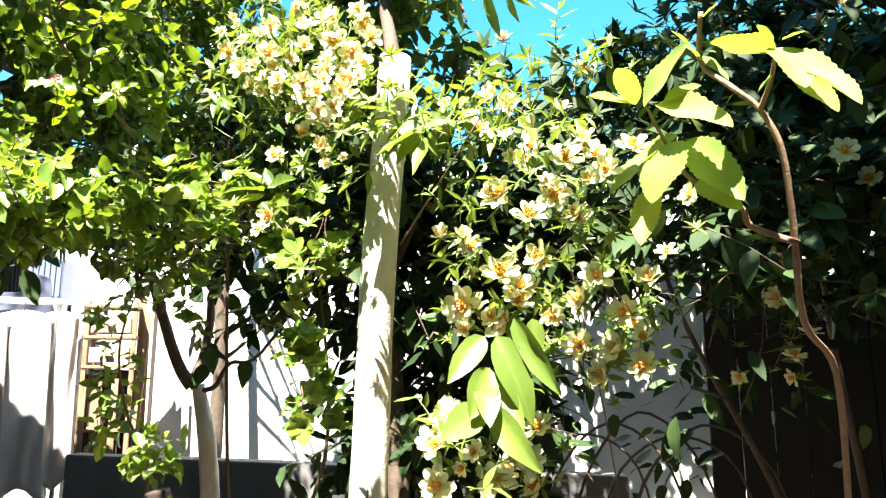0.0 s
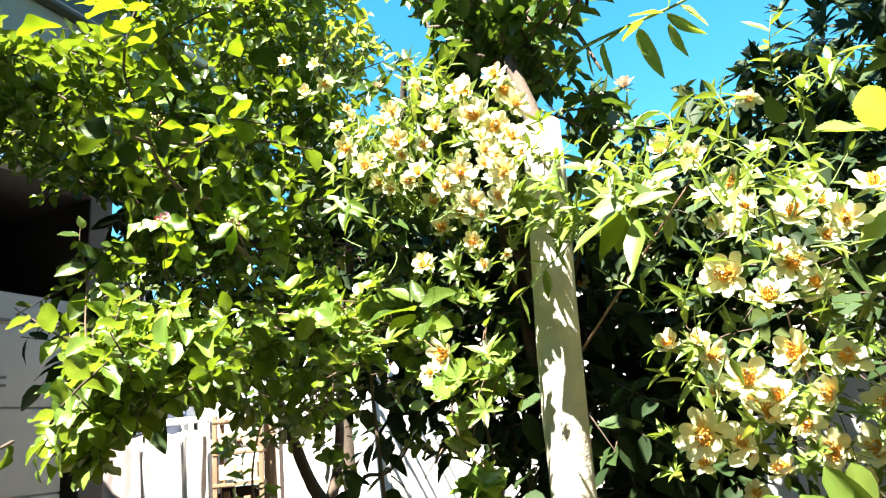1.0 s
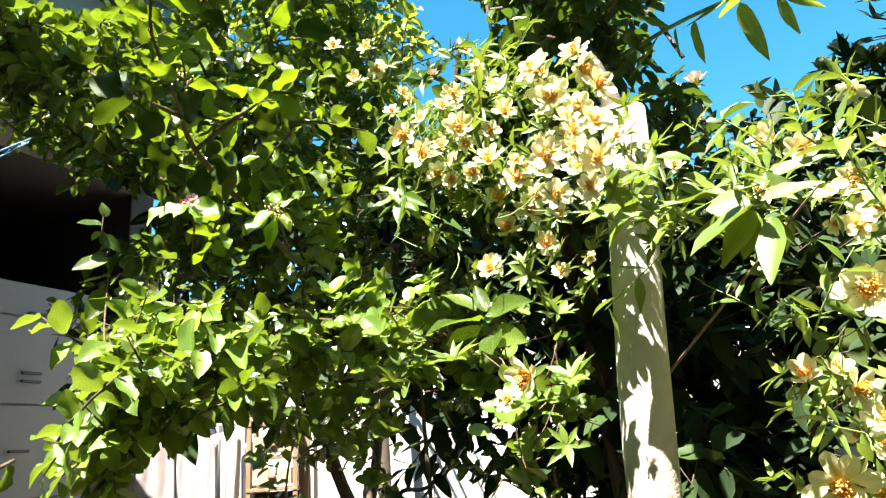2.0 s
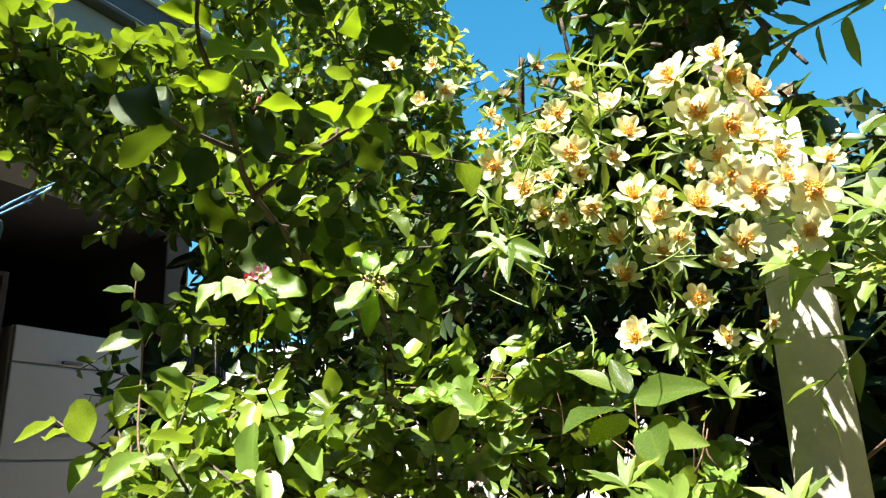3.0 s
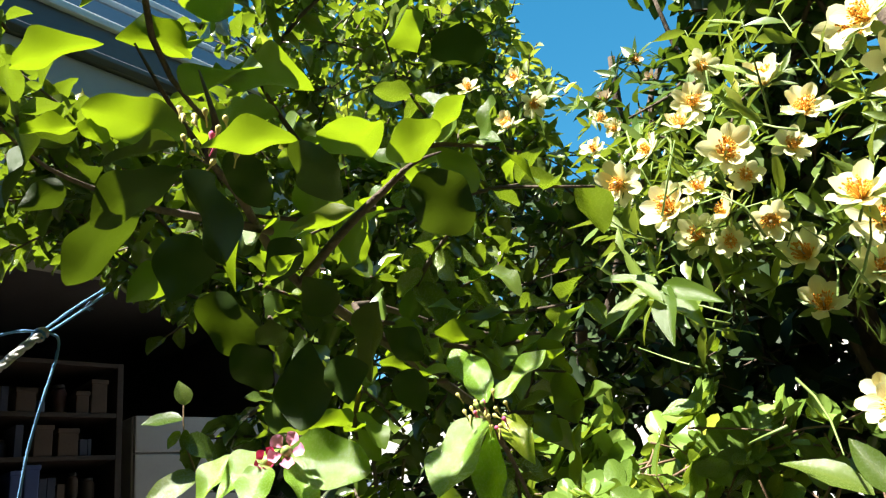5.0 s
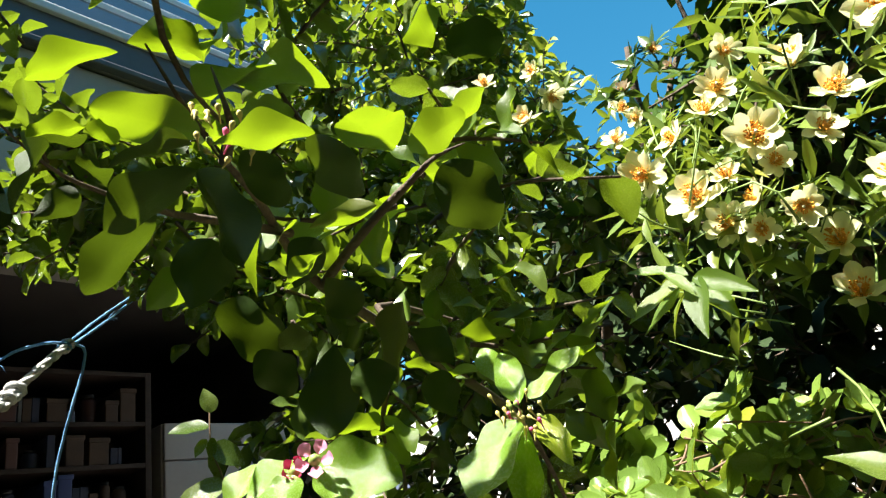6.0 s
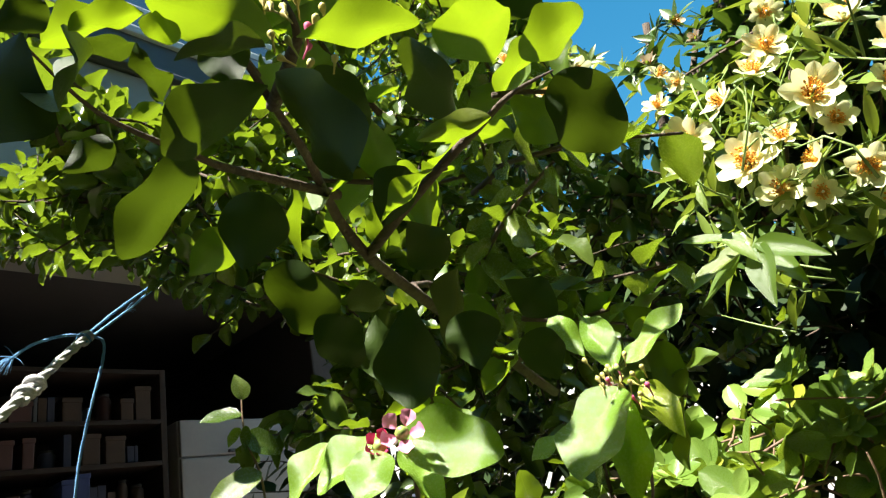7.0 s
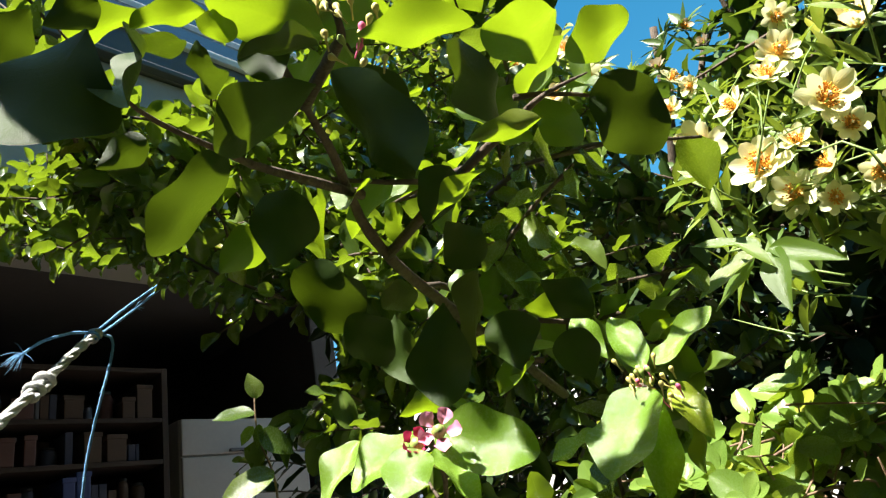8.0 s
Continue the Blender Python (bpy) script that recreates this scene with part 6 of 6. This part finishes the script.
def serrated_plant():
    base = [(0.416, 1.646, 1.493), (0.321, 1.451, 1.59), (0.295, 1.351, 1.759), (0.276, 1.294, 1.884), (0.241, 1.273, 1.96), (0.191, 1.267, 2.011), (0.149, 1.291, 2.071), (0.149, 1.239, 2.146)]
    plant = thing("serrated_leaf_plant", (0.6, 2.5, 0), "woody herb with large pale green serrated leaves", "plant")
    tube("stem", [(0.6, 2.5, 0), (0.56, 2.3, 0.7), (0.48, 1.9, 1.2)] + base, 0.008, 0.0045, STEM_BROWN, plant, 9, 0.1, 1)
    tube("side_stem", [(0.241, 1.273, 1.96), (0.254, 1.226, 1.997), (0.256, 1.184, 2.029)], 0.005, 0.003, STEM_BROWN, plant, 8, 0.08, 2)
    tube("side_stem", [(0.303, 1.356, 1.728), (0.225, 1.358, 1.765), (0.205, 1.335, 1.799), (0.124, 1.327, 1.852), (0.081, 1.313, 1.923), (0.048, 1.29, 1.992)], 0.007, 0.003, STEM_BROWN, plant, 8, 0.12, 3)
    placed_leaves(plant, [(0.043, 1.295, 1.995, 0.122, 1.216, 2.081, 0.071), (0.027, 1.296, 2.002, -0.003, 1.185, 2.047, 0.048), (0.023, 1.297, 2.003, -0.063, 1.264, 2.016, 0.046), (0.068, 1.287, 1.995, 0.178, 1.171, 1.903, 0.069), (0.098, 1.271, 1.914, 0.033, 1.256, 1.81, 0.133), (0.116, 1.305, 1.923, 0.198, 1.24, 1.79, 0.078), (0.055, 1.355, 1.848, 0.024, 1.308, 1.732, 0.066), (0.134, 1.328, 1.852, 0.189, 1.244, 1.789, 0.059), (0.079, 1.283, 1.997, 0.142, 1.252, 2.01, 0.036), (0.102, 1.317, 1.94, -0.035, 1.376, 1.848, 0.072)], SERRATE, LEAF_SERRATE, (-0.2, -0.75, 0.55), 7, 0.2)
    placed_leaves(plant, [(0.254, 1.191, 2.028, 0.149, 1.136, 2.039, 0.069), (0.258, 1.185, 2.035, 0.283, 1.099, 1.948, 0.078), (0.263, 1.189, 2.026, 0.356, 1.12, 1.902, 0.062), (0.267, 1.194, 2.012, 0.349, 1.205, 1.922, 0.057), (0.25, 1.182, 2.044, 0.233, 1.169, 2.076, 0.028), (0.266, 1.175, 2.044, 0.296, 1.157, 2.046, 0.028), (0.256, 1.209, 2, 0.231, 1.233, 1.976, 0.035), (0.149, 1.292, 2.071, 0.11, 1.264, 2.137, 0.044), (0.154, 1.244, 2.138, 0.177, 1.224, 2.151, 0.05), (0.144, 1.287, 2.081, 0.197, 1.294, 2.033, 0.043)], SERRATE, LEAF_SERRATE, (-0.1, -0.6, 0.75), 8, 0.25)


serrated_plant()


# ---- the shaded shrub by the wall, and trees ----
def wall_shrub():
    plant = thing("wall_shrub", (0.864, 2.347, 0), "large shrub against the wall, leaves darkened for shade, with faded flowers at its top", "shrub")
    rng = random.Random(51)
    for k, (dx, dy, h) in enumerate(((0, 0, 2.4), (0.3, 0.1, 2.8), (-0.5, 0.1, 2.3), (0.6, 0.2, 2.9), (0.15, -0.25, 2.2))):
        tube("stem", [(0.8 + 0.3 * dx, 2.9 + 0.3 * dy, 0), (0.75 + 0.5 * dx + 0.05, 2.9 + 0.5 * dy, 0.9), (0.7 + dx, 2.9 + dy - 0.1, 1.7), (0.7 + 1.3 * dx, 2.8 + dy, h)], 0.02, 0.006, BARK, plant, 8, 0.08, k)
    for k in range(5):
        x = -0.25 + 0.13 * k
        tube("runner", [(x - 0.35, 3.5, 0.5), (x - 0.25, 3.3, 1.0), (x, 3.15, 1.22 + 0.05 * (k % 3)), (x + 0.25, 3.05, 1.1), (x + 0.35, 3.0, 0.6)], 0.008, 0.005, BARK, plant, 6, 0.1, 20 + k)
    frames, stems = twigs(rng, [(0.111, 2.49, 2.258, 0.4, 0.4, 0.4, 40), (0.411, 2.102, 2.157, 0.4, 0.4, 0.4, 44), (0.664, 2.284, 2.107, 0.4, 0.4, 0.4, 44), (0.303, 2.115, 1.739, 0.35, 0.35, 0.35, 36), (0.588, 2.266, 1.673, 0.4, 0.4, 0.4, 40), (0.218, 2.24, 1.492, 0.3, 0.3, 0.3, 22), (-0.34, 2.679, 2.472, 0.3, 0.3, 0.3, 24), (-0.412, 2.37, 2.039, 0.3, 0.3, 0.3, 24), (-0.52, 2.159, 1.685, 0.254, 0.254, 0.254, 20), (-0.665, 2.23, 1.417, 0.25, 0.25, 0.25, 16), (0.664, 2.082, 1.809, 0.4, 0.4, 0.4, 40), (0.075, 2.015, 1.894, 0.223, 0.223, 0.223, 24)] + [(0.464, 2.488, 1.101, 0.4, 0.4, 0.4, 20), (-0.982, 2.342, 2.281, 0.3, 0.3, 0.3, 28), (-0.933, 2.199, 1.852, 0.234, 0.234, 0.234, 20), (-1.211, 2.411, 2.31, 0.3, 0.3, 0.3, 30), (-0.764, 2.104, 2.061, 0.234, 0.234, 0.234, 20), (-1.687, 2.366, 2.652, 0.3, 0.3, 0.3, 30), (0, 3.061, 2.61, 0.35, 0.45, 0.3, 50), (0.515, 3.011, 2.652, 0.4, 0.5, 0.35, 60), (1.189, 3.432, 2.805, 0.4, 0.5, 0.4, 60), (0.733, 2.714, 2.585, 0.4, 0.4, 0.3, 40), (2.121, 2.296, 2.419, 0.4, 0.6, 0.4, 50), (-0.449, 3.27, 2.539, 0.35, 0.35, 0.22, 34)] + [(1.841, 1.868, 1.604, 0.5, 0.5, 0.5, 40), (-1.774, 1.831, 2.037, 0.189, 0.189, 0.189, 22), (-1.642, 2.078, 1.941, 0.21, 0.21, 0.21, 22), (-1.244, 2.129, 1.874, 0.2, 0.2, 0.2, 24), (-1.296, 2.203, 2.215, 0.227, 0.227, 0.227, 24), (-0.94, 2.254, 2.117, 0.213, 0.213, 0.213, 22), (0.267, 3.067, 1.125, 0.3, 0.3, 0.3, 30), (-0.58, 2.165, 1.231, 0.242, 0.242, 0.242, 34), (-0.422, 2.428, 1.416, 0.271, 0.271, 0.271, 40), (-0.219, 2.443, 1.58, 0.258, 0.258, 0.258, 36), (-0.474, 2.428, 1.7, 0.258, 0.258, 0.258, 36), (-0.693, 2.111, 1.835, 0.227, 0.227, 0.227, 34)] + [(-0.202, 2.357, 1.869, 0.25, 0.25, 0.25, 36), (-0.427, 2.472, 2.107, 0.254, 0.254, 0.254, 36), (-0.754, 2.261, 1.584, 0.213, 0.213, 0.213, 26), (-0.264, 2.598, 2.239, 0.258, 0.258, 0.258, 30), (-0.77, 2.274, 1.216, 0.197, 0.197, 0.197, 20), (-1.507, 2.524, 2.503, 0.23, 0.23, 0.23, 34), (-1.832, 2.48, 2.935, 0.247, 0.247, 0.247, 34), (-2.043, 1.887, 2.562, 0.2, 0.2, 0.2, 26), (-1.379, 2.591, 2.752, 0.247, 0.247, 0.247, 34), (-2.196, 1.992, 2.686, 0.22, 0.22, 0.22, 26), (-1.835, 2.071, 2.484, 0.254, 0.254, 0.254, 34), (-1.89, 1.773, 2.469, 0.2, 0.2, 0.2, 22)] + [(0.416, 3.093, 1.335, 0.35, 0.209, 0.5, 60), (0.994, 3.624, 1.33, 0.35, 0.3, 0.6, 60), (2.104, 2.481, 1.042, 0.4, 0.35, 0.6, 60), (1.241, 2.211, 0.494, 0.4, 0.4, 0.4, 40), (2.668, 2.046, 1.205, 0.4, 0.5, 0.7, 50), (-1.423, 2.284, 2.455, 0.189, 0.189, 0.189, 40), (-1.37, 2.422, 2.347, 0.186, 0.186, 0.186, 30), (-2.137, 1.847, 2.047, 0.16, 0.16, 0.16, 16), (-0.584, 2.412, 1.939, 0.138, 0.138, 0.138, 26), (-0.527, 2.503, 2.157, 0.138, 0.138, 0.138, 20), (-0.776, 2.261, 2.11, 0.138, 0.138, 0.138, 26), (-1.094, 2.681, 2.464, 0.147, 0.147, 0.147, 20)], 9, 0.2, 0.085, droop=0.35, lift=0.2, keep=gap_free)
    back, more = twigs(rng, [(0.2, 3.9, 2.75, 0.45, 0.4, 0.3, 70), (0.9, 3.8, 2.85, 0.5, 0.5, 0.35, 90), (1.7, 3.7, 2.9, 0.5, 0.5, 0.4, 90), (2.5, 3.4, 2.8, 0.5, 0.6, 0.5, 90), (1.3, 3.6, 1.2, 0.5, 0.4, 0.6, 90), (2.0, 3.2, 1.2, 0.5, 0.4, 0.7, 90), (2.6, 2.7, 1.5, 0.4, 0.5, 0.9, 80), (1.0, 3.2, 2.2, 0.5, 0.4, 0.4, 60), (0.55, 2.9, 2.45, 0.3, 0.35, 0.2, 110), (1.05, 2.8, 2.5, 0.35, 0.4, 0.2, 130), (1.45, 2.7, 2.45, 0.3, 0.4, 0.2, 110), (1.7, 3.0, 2.2, 0.5, 0.4, 0.5, 60), (-0.3, 3.9, 2.5, 0.4, 0.4, 0.25, 40)], 9, 0.22, 0.11, droop=0.4, lift=0.15, keep=gap_free)
    frames, stems = frames + back, stems + more
    frames = [m for m in frames if m.translation.x < 1.62]
    stems = [q for q in stems if q[0].x < 1.55 and not (q[0].x > -0.28 and q[0].z < 1.65)]
    frames = [m for m in frames if not (m.translation.x > -0.28 and m.translation.z < 1.78 - 0.2 * min(1.0, max(0.0, m.translation.x)) and m.translation.y < 3.4 and rng.random() > (0.04 if m.translation.x > 0.2 else 0.12) or 3.3 < m.translation.y < 3.62 and m.translation.x > 0.3 and m.translation.z < 2.1)]
    foliage(plant, frames, OVATE_FAR, LEAF_DIM, (0.24, 2.06, 1.917), 280)
    inv = plant.matrix_world.inverted()
    tuft_at = [in_blob(rng, b)[0] for b in [(0.06, 2.441, 2.717, 0.145, 0.145, 0.145, 14), (0.409, 2.378, 2.731, 0.213, 0.213, 0.213, 30), (0.7, 2.558, 2.689, 0.3, 0.3, 0.3, 50), (0.78, 2.373, 2.408, 0.3, 0.3, 0.3, 40), (-0.407, 2.371, 2.657, 0.136, 0.136, 0.136, 12), (0.632, 2.177, 2.079, 0.3, 0.3, 0.3, 30), (0.207, 2.362, 2.421, 0.3, 0.3, 0.3, 30)] for _ in range(b[6])]
    tuft_at = [p for p in tuft_at if gap_free(p)]
    tf = [inv @ m for m in star_tufts(rng, tuft_at, 0.075, 9)]
    ob = hang("star_foliage", joined("star_foliage", LANCE, tf, LEAF_DIM), plant)
    ob["kind"] = "stuff"
    tagged(hang("twig_mass", stem_mesh("twig_mass", [[inv @ p for p in s] for s in stems], 0.003, BARK), plant), kind="stuff")
    blossoms(plant, [(*p, 0.075) for p in FADED], rng, 1.0, True, (-0.2, -0.6, 0.5), 0.5)


wall_shrub()


def tree(name, at, height, blobs, mat, arrays, leaf, label, seed, per=8, span=0.22, limbs=5, r=0.06, near=(0, 0, 3)):
    plant = thing(name, at, label, "tree")
    rng = random.Random(seed)
    o = Vector(at)
    tube("trunk", [o, o + Vector((0.03, 0, height * 0.35)), o + Vector((-0.04, 0.05, height * 0.7)), o + Vector((0.05, 0, height))], r, r * 0.3, BARK, plant, 12, 0.06, seed)
    for k, b in enumerate(blobs[: limbs * 2]):
        foot = o + Vector((0, 0, height * min(0.96, 0.5 + 0.06 * k)))
        top = Vector(b[:3])
        if (top - CLEAR_B).length < 1.0:
            continue
        mid = foot.lerp(top, 0.5) + Vector((rng.uniform(-0.1, 0.1), rng.uniform(-0.1, 0.1), 0.12))
        tube("limb", [foot, mid, top], r * 0.24, r * 0.08, BARK, plant, 7, 0.08, seed + k)
    frames, stems = twigs(rng, blobs, per, span, leaf, keep=lambda p: p.x < 1.7 and below_crown(p))
    inv = plant.matrix_world.inverted()
    crown = hang("crown", joined("crown", arrays, [inv @ m for m in frames], mat), plant)
    crown["kind"] = "stuff"
    tagged(hang("twig_mass", stem_mesh("twig_mass", [[inv @ p for p in s] for s in stems], 0.004, BARK), plant), kind="stuff")


# Blobs above z 3.7 form an unseen canopy, added to shade plants below.
tree("pole_tree", (-0.696, 1.958, 0), 2.9, [(-0.748, 1.728, 2.713, 0.203, 0.203, 0.203, 26), (-0.625, 1.68, 2.544, 0.18, 0.18, 0.18, 22), (-0.464, 1.809, 2.431, 0.171, 0.171, 0.171, 22), (-0.808, 1.653, 2.71, 0.168, 0.168, 0.168, 20), (-0.674, 1.663, 2.647, 0.183, 0.183, 0.183, 22), (-0.505, 1.624, 2.488, 0.177, 0.177, 0.177, 20), (-0.498, 1.501, 2.353, 0.197, 0.197, 0.197, 24), (-0.389, 1.652, 2.42, 0.143, 0.143, 0.143, 16)] + [(0.312, 1.878, 3.815, 0.4, 0.4, 0.26, 150), (1.118, 1.674, 3.74, 0.4, 0.4, 0.26, 150), (0.664, 1.058, 3.792, 0.4, 0.35, 0.26, 140), (1.471, 0.854, 3.717, 0.4, 0.4, 0.26, 140), (0.843, 0.387, 3.783, 0.35, 0.3, 0.26, 110), (1.592, 0.146, 3.714, 0.4, 0.35, 0.26, 110), (-0.443, 2.23, 3.936, 0.35, 0.3, 0.18, 80), (-1.081, 2.448, 4.048, 0.3, 0.3, 0.18, 60), (-0.531, 1.315, 2.354, 0.08, 0.08, 0.08, 14), (-0.434, 1.261, 2.205, 0.09, 0.09, 0.09, 14), (-0.52, 1.348, 2.307, 0.07, 0.07, 0.07, 10), (-0.53, 1.39, 2.4, 0.09, 0.07, 0.09, 40), (-0.5, 1.33, 2.28, 0.06, 0.05, 0.07, 22), (-0.56, 1.42, 2.5, 0.1, 0.1, 0.09, 30), (-0.876, 1.680, 2.332, 0.1, 0.1, 0.1, 26), (-0.767, 1.726, 2.372, 0.1, 0.1, 0.1, 26), (-0.951, 1.646, 2.309, 0.1, 0.1, 0.1, 26), (-0.848, 1.727, 2.264, 0.1, 0.1, 0.1, 26), (-0.726, 1.791, 2.281, 0.1, 0.1, 0.1, 26)] + [(-0.511, 1.415, 2.279, 0.059, 0.059, 0.059, 8)] + [(0.44, 0.003, 3.879, 0.32, 0.28, 0.18, 120), (1.131, -0.171, 3.815, 0.35, 0.28, 0.18, 120), (0.435, 0.495, 3.874, 0.3, 0.28, 0.18, 90)] + [(1.137, -0.83, 3.823, 0.35, 0.3, 0.16, 90), (0.75, 0.8, 3.8, 0.3, 0.3, 0.2, 150), (1.0, 1.35, 3.8, 0.35, 0.3, 0.2, 150), (1.4, 1.4, 3.8, 0.3, 0.35, 0.2, 130), (0.65, 1.5, 3.8, 0.3, 0.3, 0.2, 120)], LEAF_CANOPY, CHERRY_FAR, 0.05, "slender dark green tree behind the post, with an unseen canopy added for shade", 71, 8, 0.14, 15, 0.042)
tree("garden_tree", (-2.75, 4.15, 0), 4.0, [(-1.951, 2.696, 3.678, 0.3, 0.3, 0.3, 60), (-2.045, 2.589, 3.947, 0.35, 0.35, 0.35, 60), (-2.112, 2.339, 3.813, 0.35, 0.35, 0.35, 50), (-1.979, 2.627, 3.68, 0.3, 0.3, 0.3, 50), (-1.797, 2.807, 3.338, 0.258, 0.258, 0.258, 40), (-1.822, 2.539, 3.739, 0.3, 0.3, 0.3, 50), (-1.776, 2.689, 3.569, 0.2, 0.2, 0.2, 30), (-2.535, 2.375, 3.745, 0.4, 0.4, 0.4, 50)], LEAF_FAR, CHERRY_FAR, 0.06, "yellow-green garden tree beyond the cherry shrub", 73, 8, 0.2)


# ---- the tied cord ----
def cord():
    ob = thing("tied_cord", (-1.45, 0.892, 2.177), "white cord tied with blue nylon string to a branch", "cord")
    line = [(-1.36, 0.756, 2.029), (-1.401, 0.812, 2.091), (-1.41, 0.825, 2.105), (-1.451, 0.89, 2.175)]
    o = Vector(ob.location)
    run = smooth_line(line, 14)
    across = (run[-1] - run[0]).orthogonal().normalized()
    other = (run[-1] - run[0]).normalized().cross(across)
    for s in range(3):
        pts = [p - o + (math.cos(0.85 * i + 2.094 * s) * across + math.sin(0.85 * i + 2.094 * s) * other) * 0.0026 for i, p in enumerate(run)]
        v, f = tube_arrays(pts, [0.0034] * len(pts), 8, 0.12, random.Random(s))
        hang("white_cord", mesh_of("white_cord", v, f, ROPE_WHITE), ob, None, "twisted white strand")
    way = (Vector(line[-1]) - Vector(line[0])).normalized()
    a = way.orthogonal().normalized()
    b = way.cross(a)
    for k, (at, r, mat, thick, turns) in enumerate(((line[2], 0.0078, ROPE_WHITE, 0.0040, 1.6), (line[1], 0.0070, ROPE_WHITE, 0.0040, 1.3), (line[3], 0.0068, ROPE_BLUE, 0.0019, 2.6), (line[3], 0.0045, ROPE_WHITE, 0.0045, 1.2))):
        ring = []
        for i in range(26):
            t = i / 25
            ang = 2 * math.pi * turns * t
            ring.append(Vector(at) - o + way * (0.016 * (t - 0.5)) + (math.cos(ang) * a + math.sin(ang) * b) * r)
        v, f = tube_arrays(ring, [thick] * 26, 8, 0.1, random.Random(k))
        hang("knot", mesh_of("knot", v, f, mat), ob)
    for k, run in enumerate(([(-1.45, 0.891, 2.178), (-1.468, 0.941, 2.227), (-1.486, 1.005, 2.283)], [(-1.449, 0.898, 2.177), (-1.467, 0.948, 2.222), (-1.492, 1, 2.273)], [(-1.45, 0.893, 2.177), (-1.45, 0.911, 2.172), (-1.456, 0.912, 2.145), (-1.464, 0.905, 2.105), (-1.485, 0.899, 2.044), (-1.499, 0.898, 1.996), (-1.52, 0.9, 1.937)], [(-1.45, 0.892, 2.178), (-1.442, 0.864, 2.173), (-1.436, 0.831, 2.159), (-1.43, 0.807, 2.139)])):
        tube("blue_string", run, 0.0019, 0.0017, ROPE_BLUE, ob, 7, 0.18, 2 + k, 12, "blue nylon string")
    rng = random.Random(8)
    for tip, back, n in (([(-1.45, 0.892, 2.178), (-1.442, 0.864, 2.173), (-1.436, 0.831, 2.159), (-1.43, 0.807, 2.139)][-1], [(-1.45, 0.892, 2.178), (-1.442, 0.864, 2.173), (-1.436, 0.831, 2.159), (-1.43, 0.807, 2.139)][-2], 26), ([(-1.449, 0.898, 2.177), (-1.467, 0.948, 2.222), (-1.492, 1, 2.273)][1], [(-1.449, 0.898, 2.177), (-1.467, 0.948, 2.222), (-1.492, 1, 2.273)][0], 10)):
        tip, back = Vector(tip), Vector(back)
        way = (tip - back).normalized()
        vs, fs = [], []
        for _ in range(n):
            d = (way + Vector((rng.gauss(0, 0.35), rng.gauss(0, 0.35), rng.gauss(0, 0.35)))).normalized()
            p = tip - way * 0.004 - o
            v, f = tube_arrays([p, p + d * 0.012, p + d * rng.uniform(0.018, 0.03) + Vector((0, 0, -0.004))], [0.0006, 0.0005, 0.0002], 3)
            fs += [tuple(q + len(vs) for q in face) for face in f]
            vs += v
        hang("frayed_end", mesh_of("frayed_end", vs, fs, ROPE_BLUE), ob)


cord()
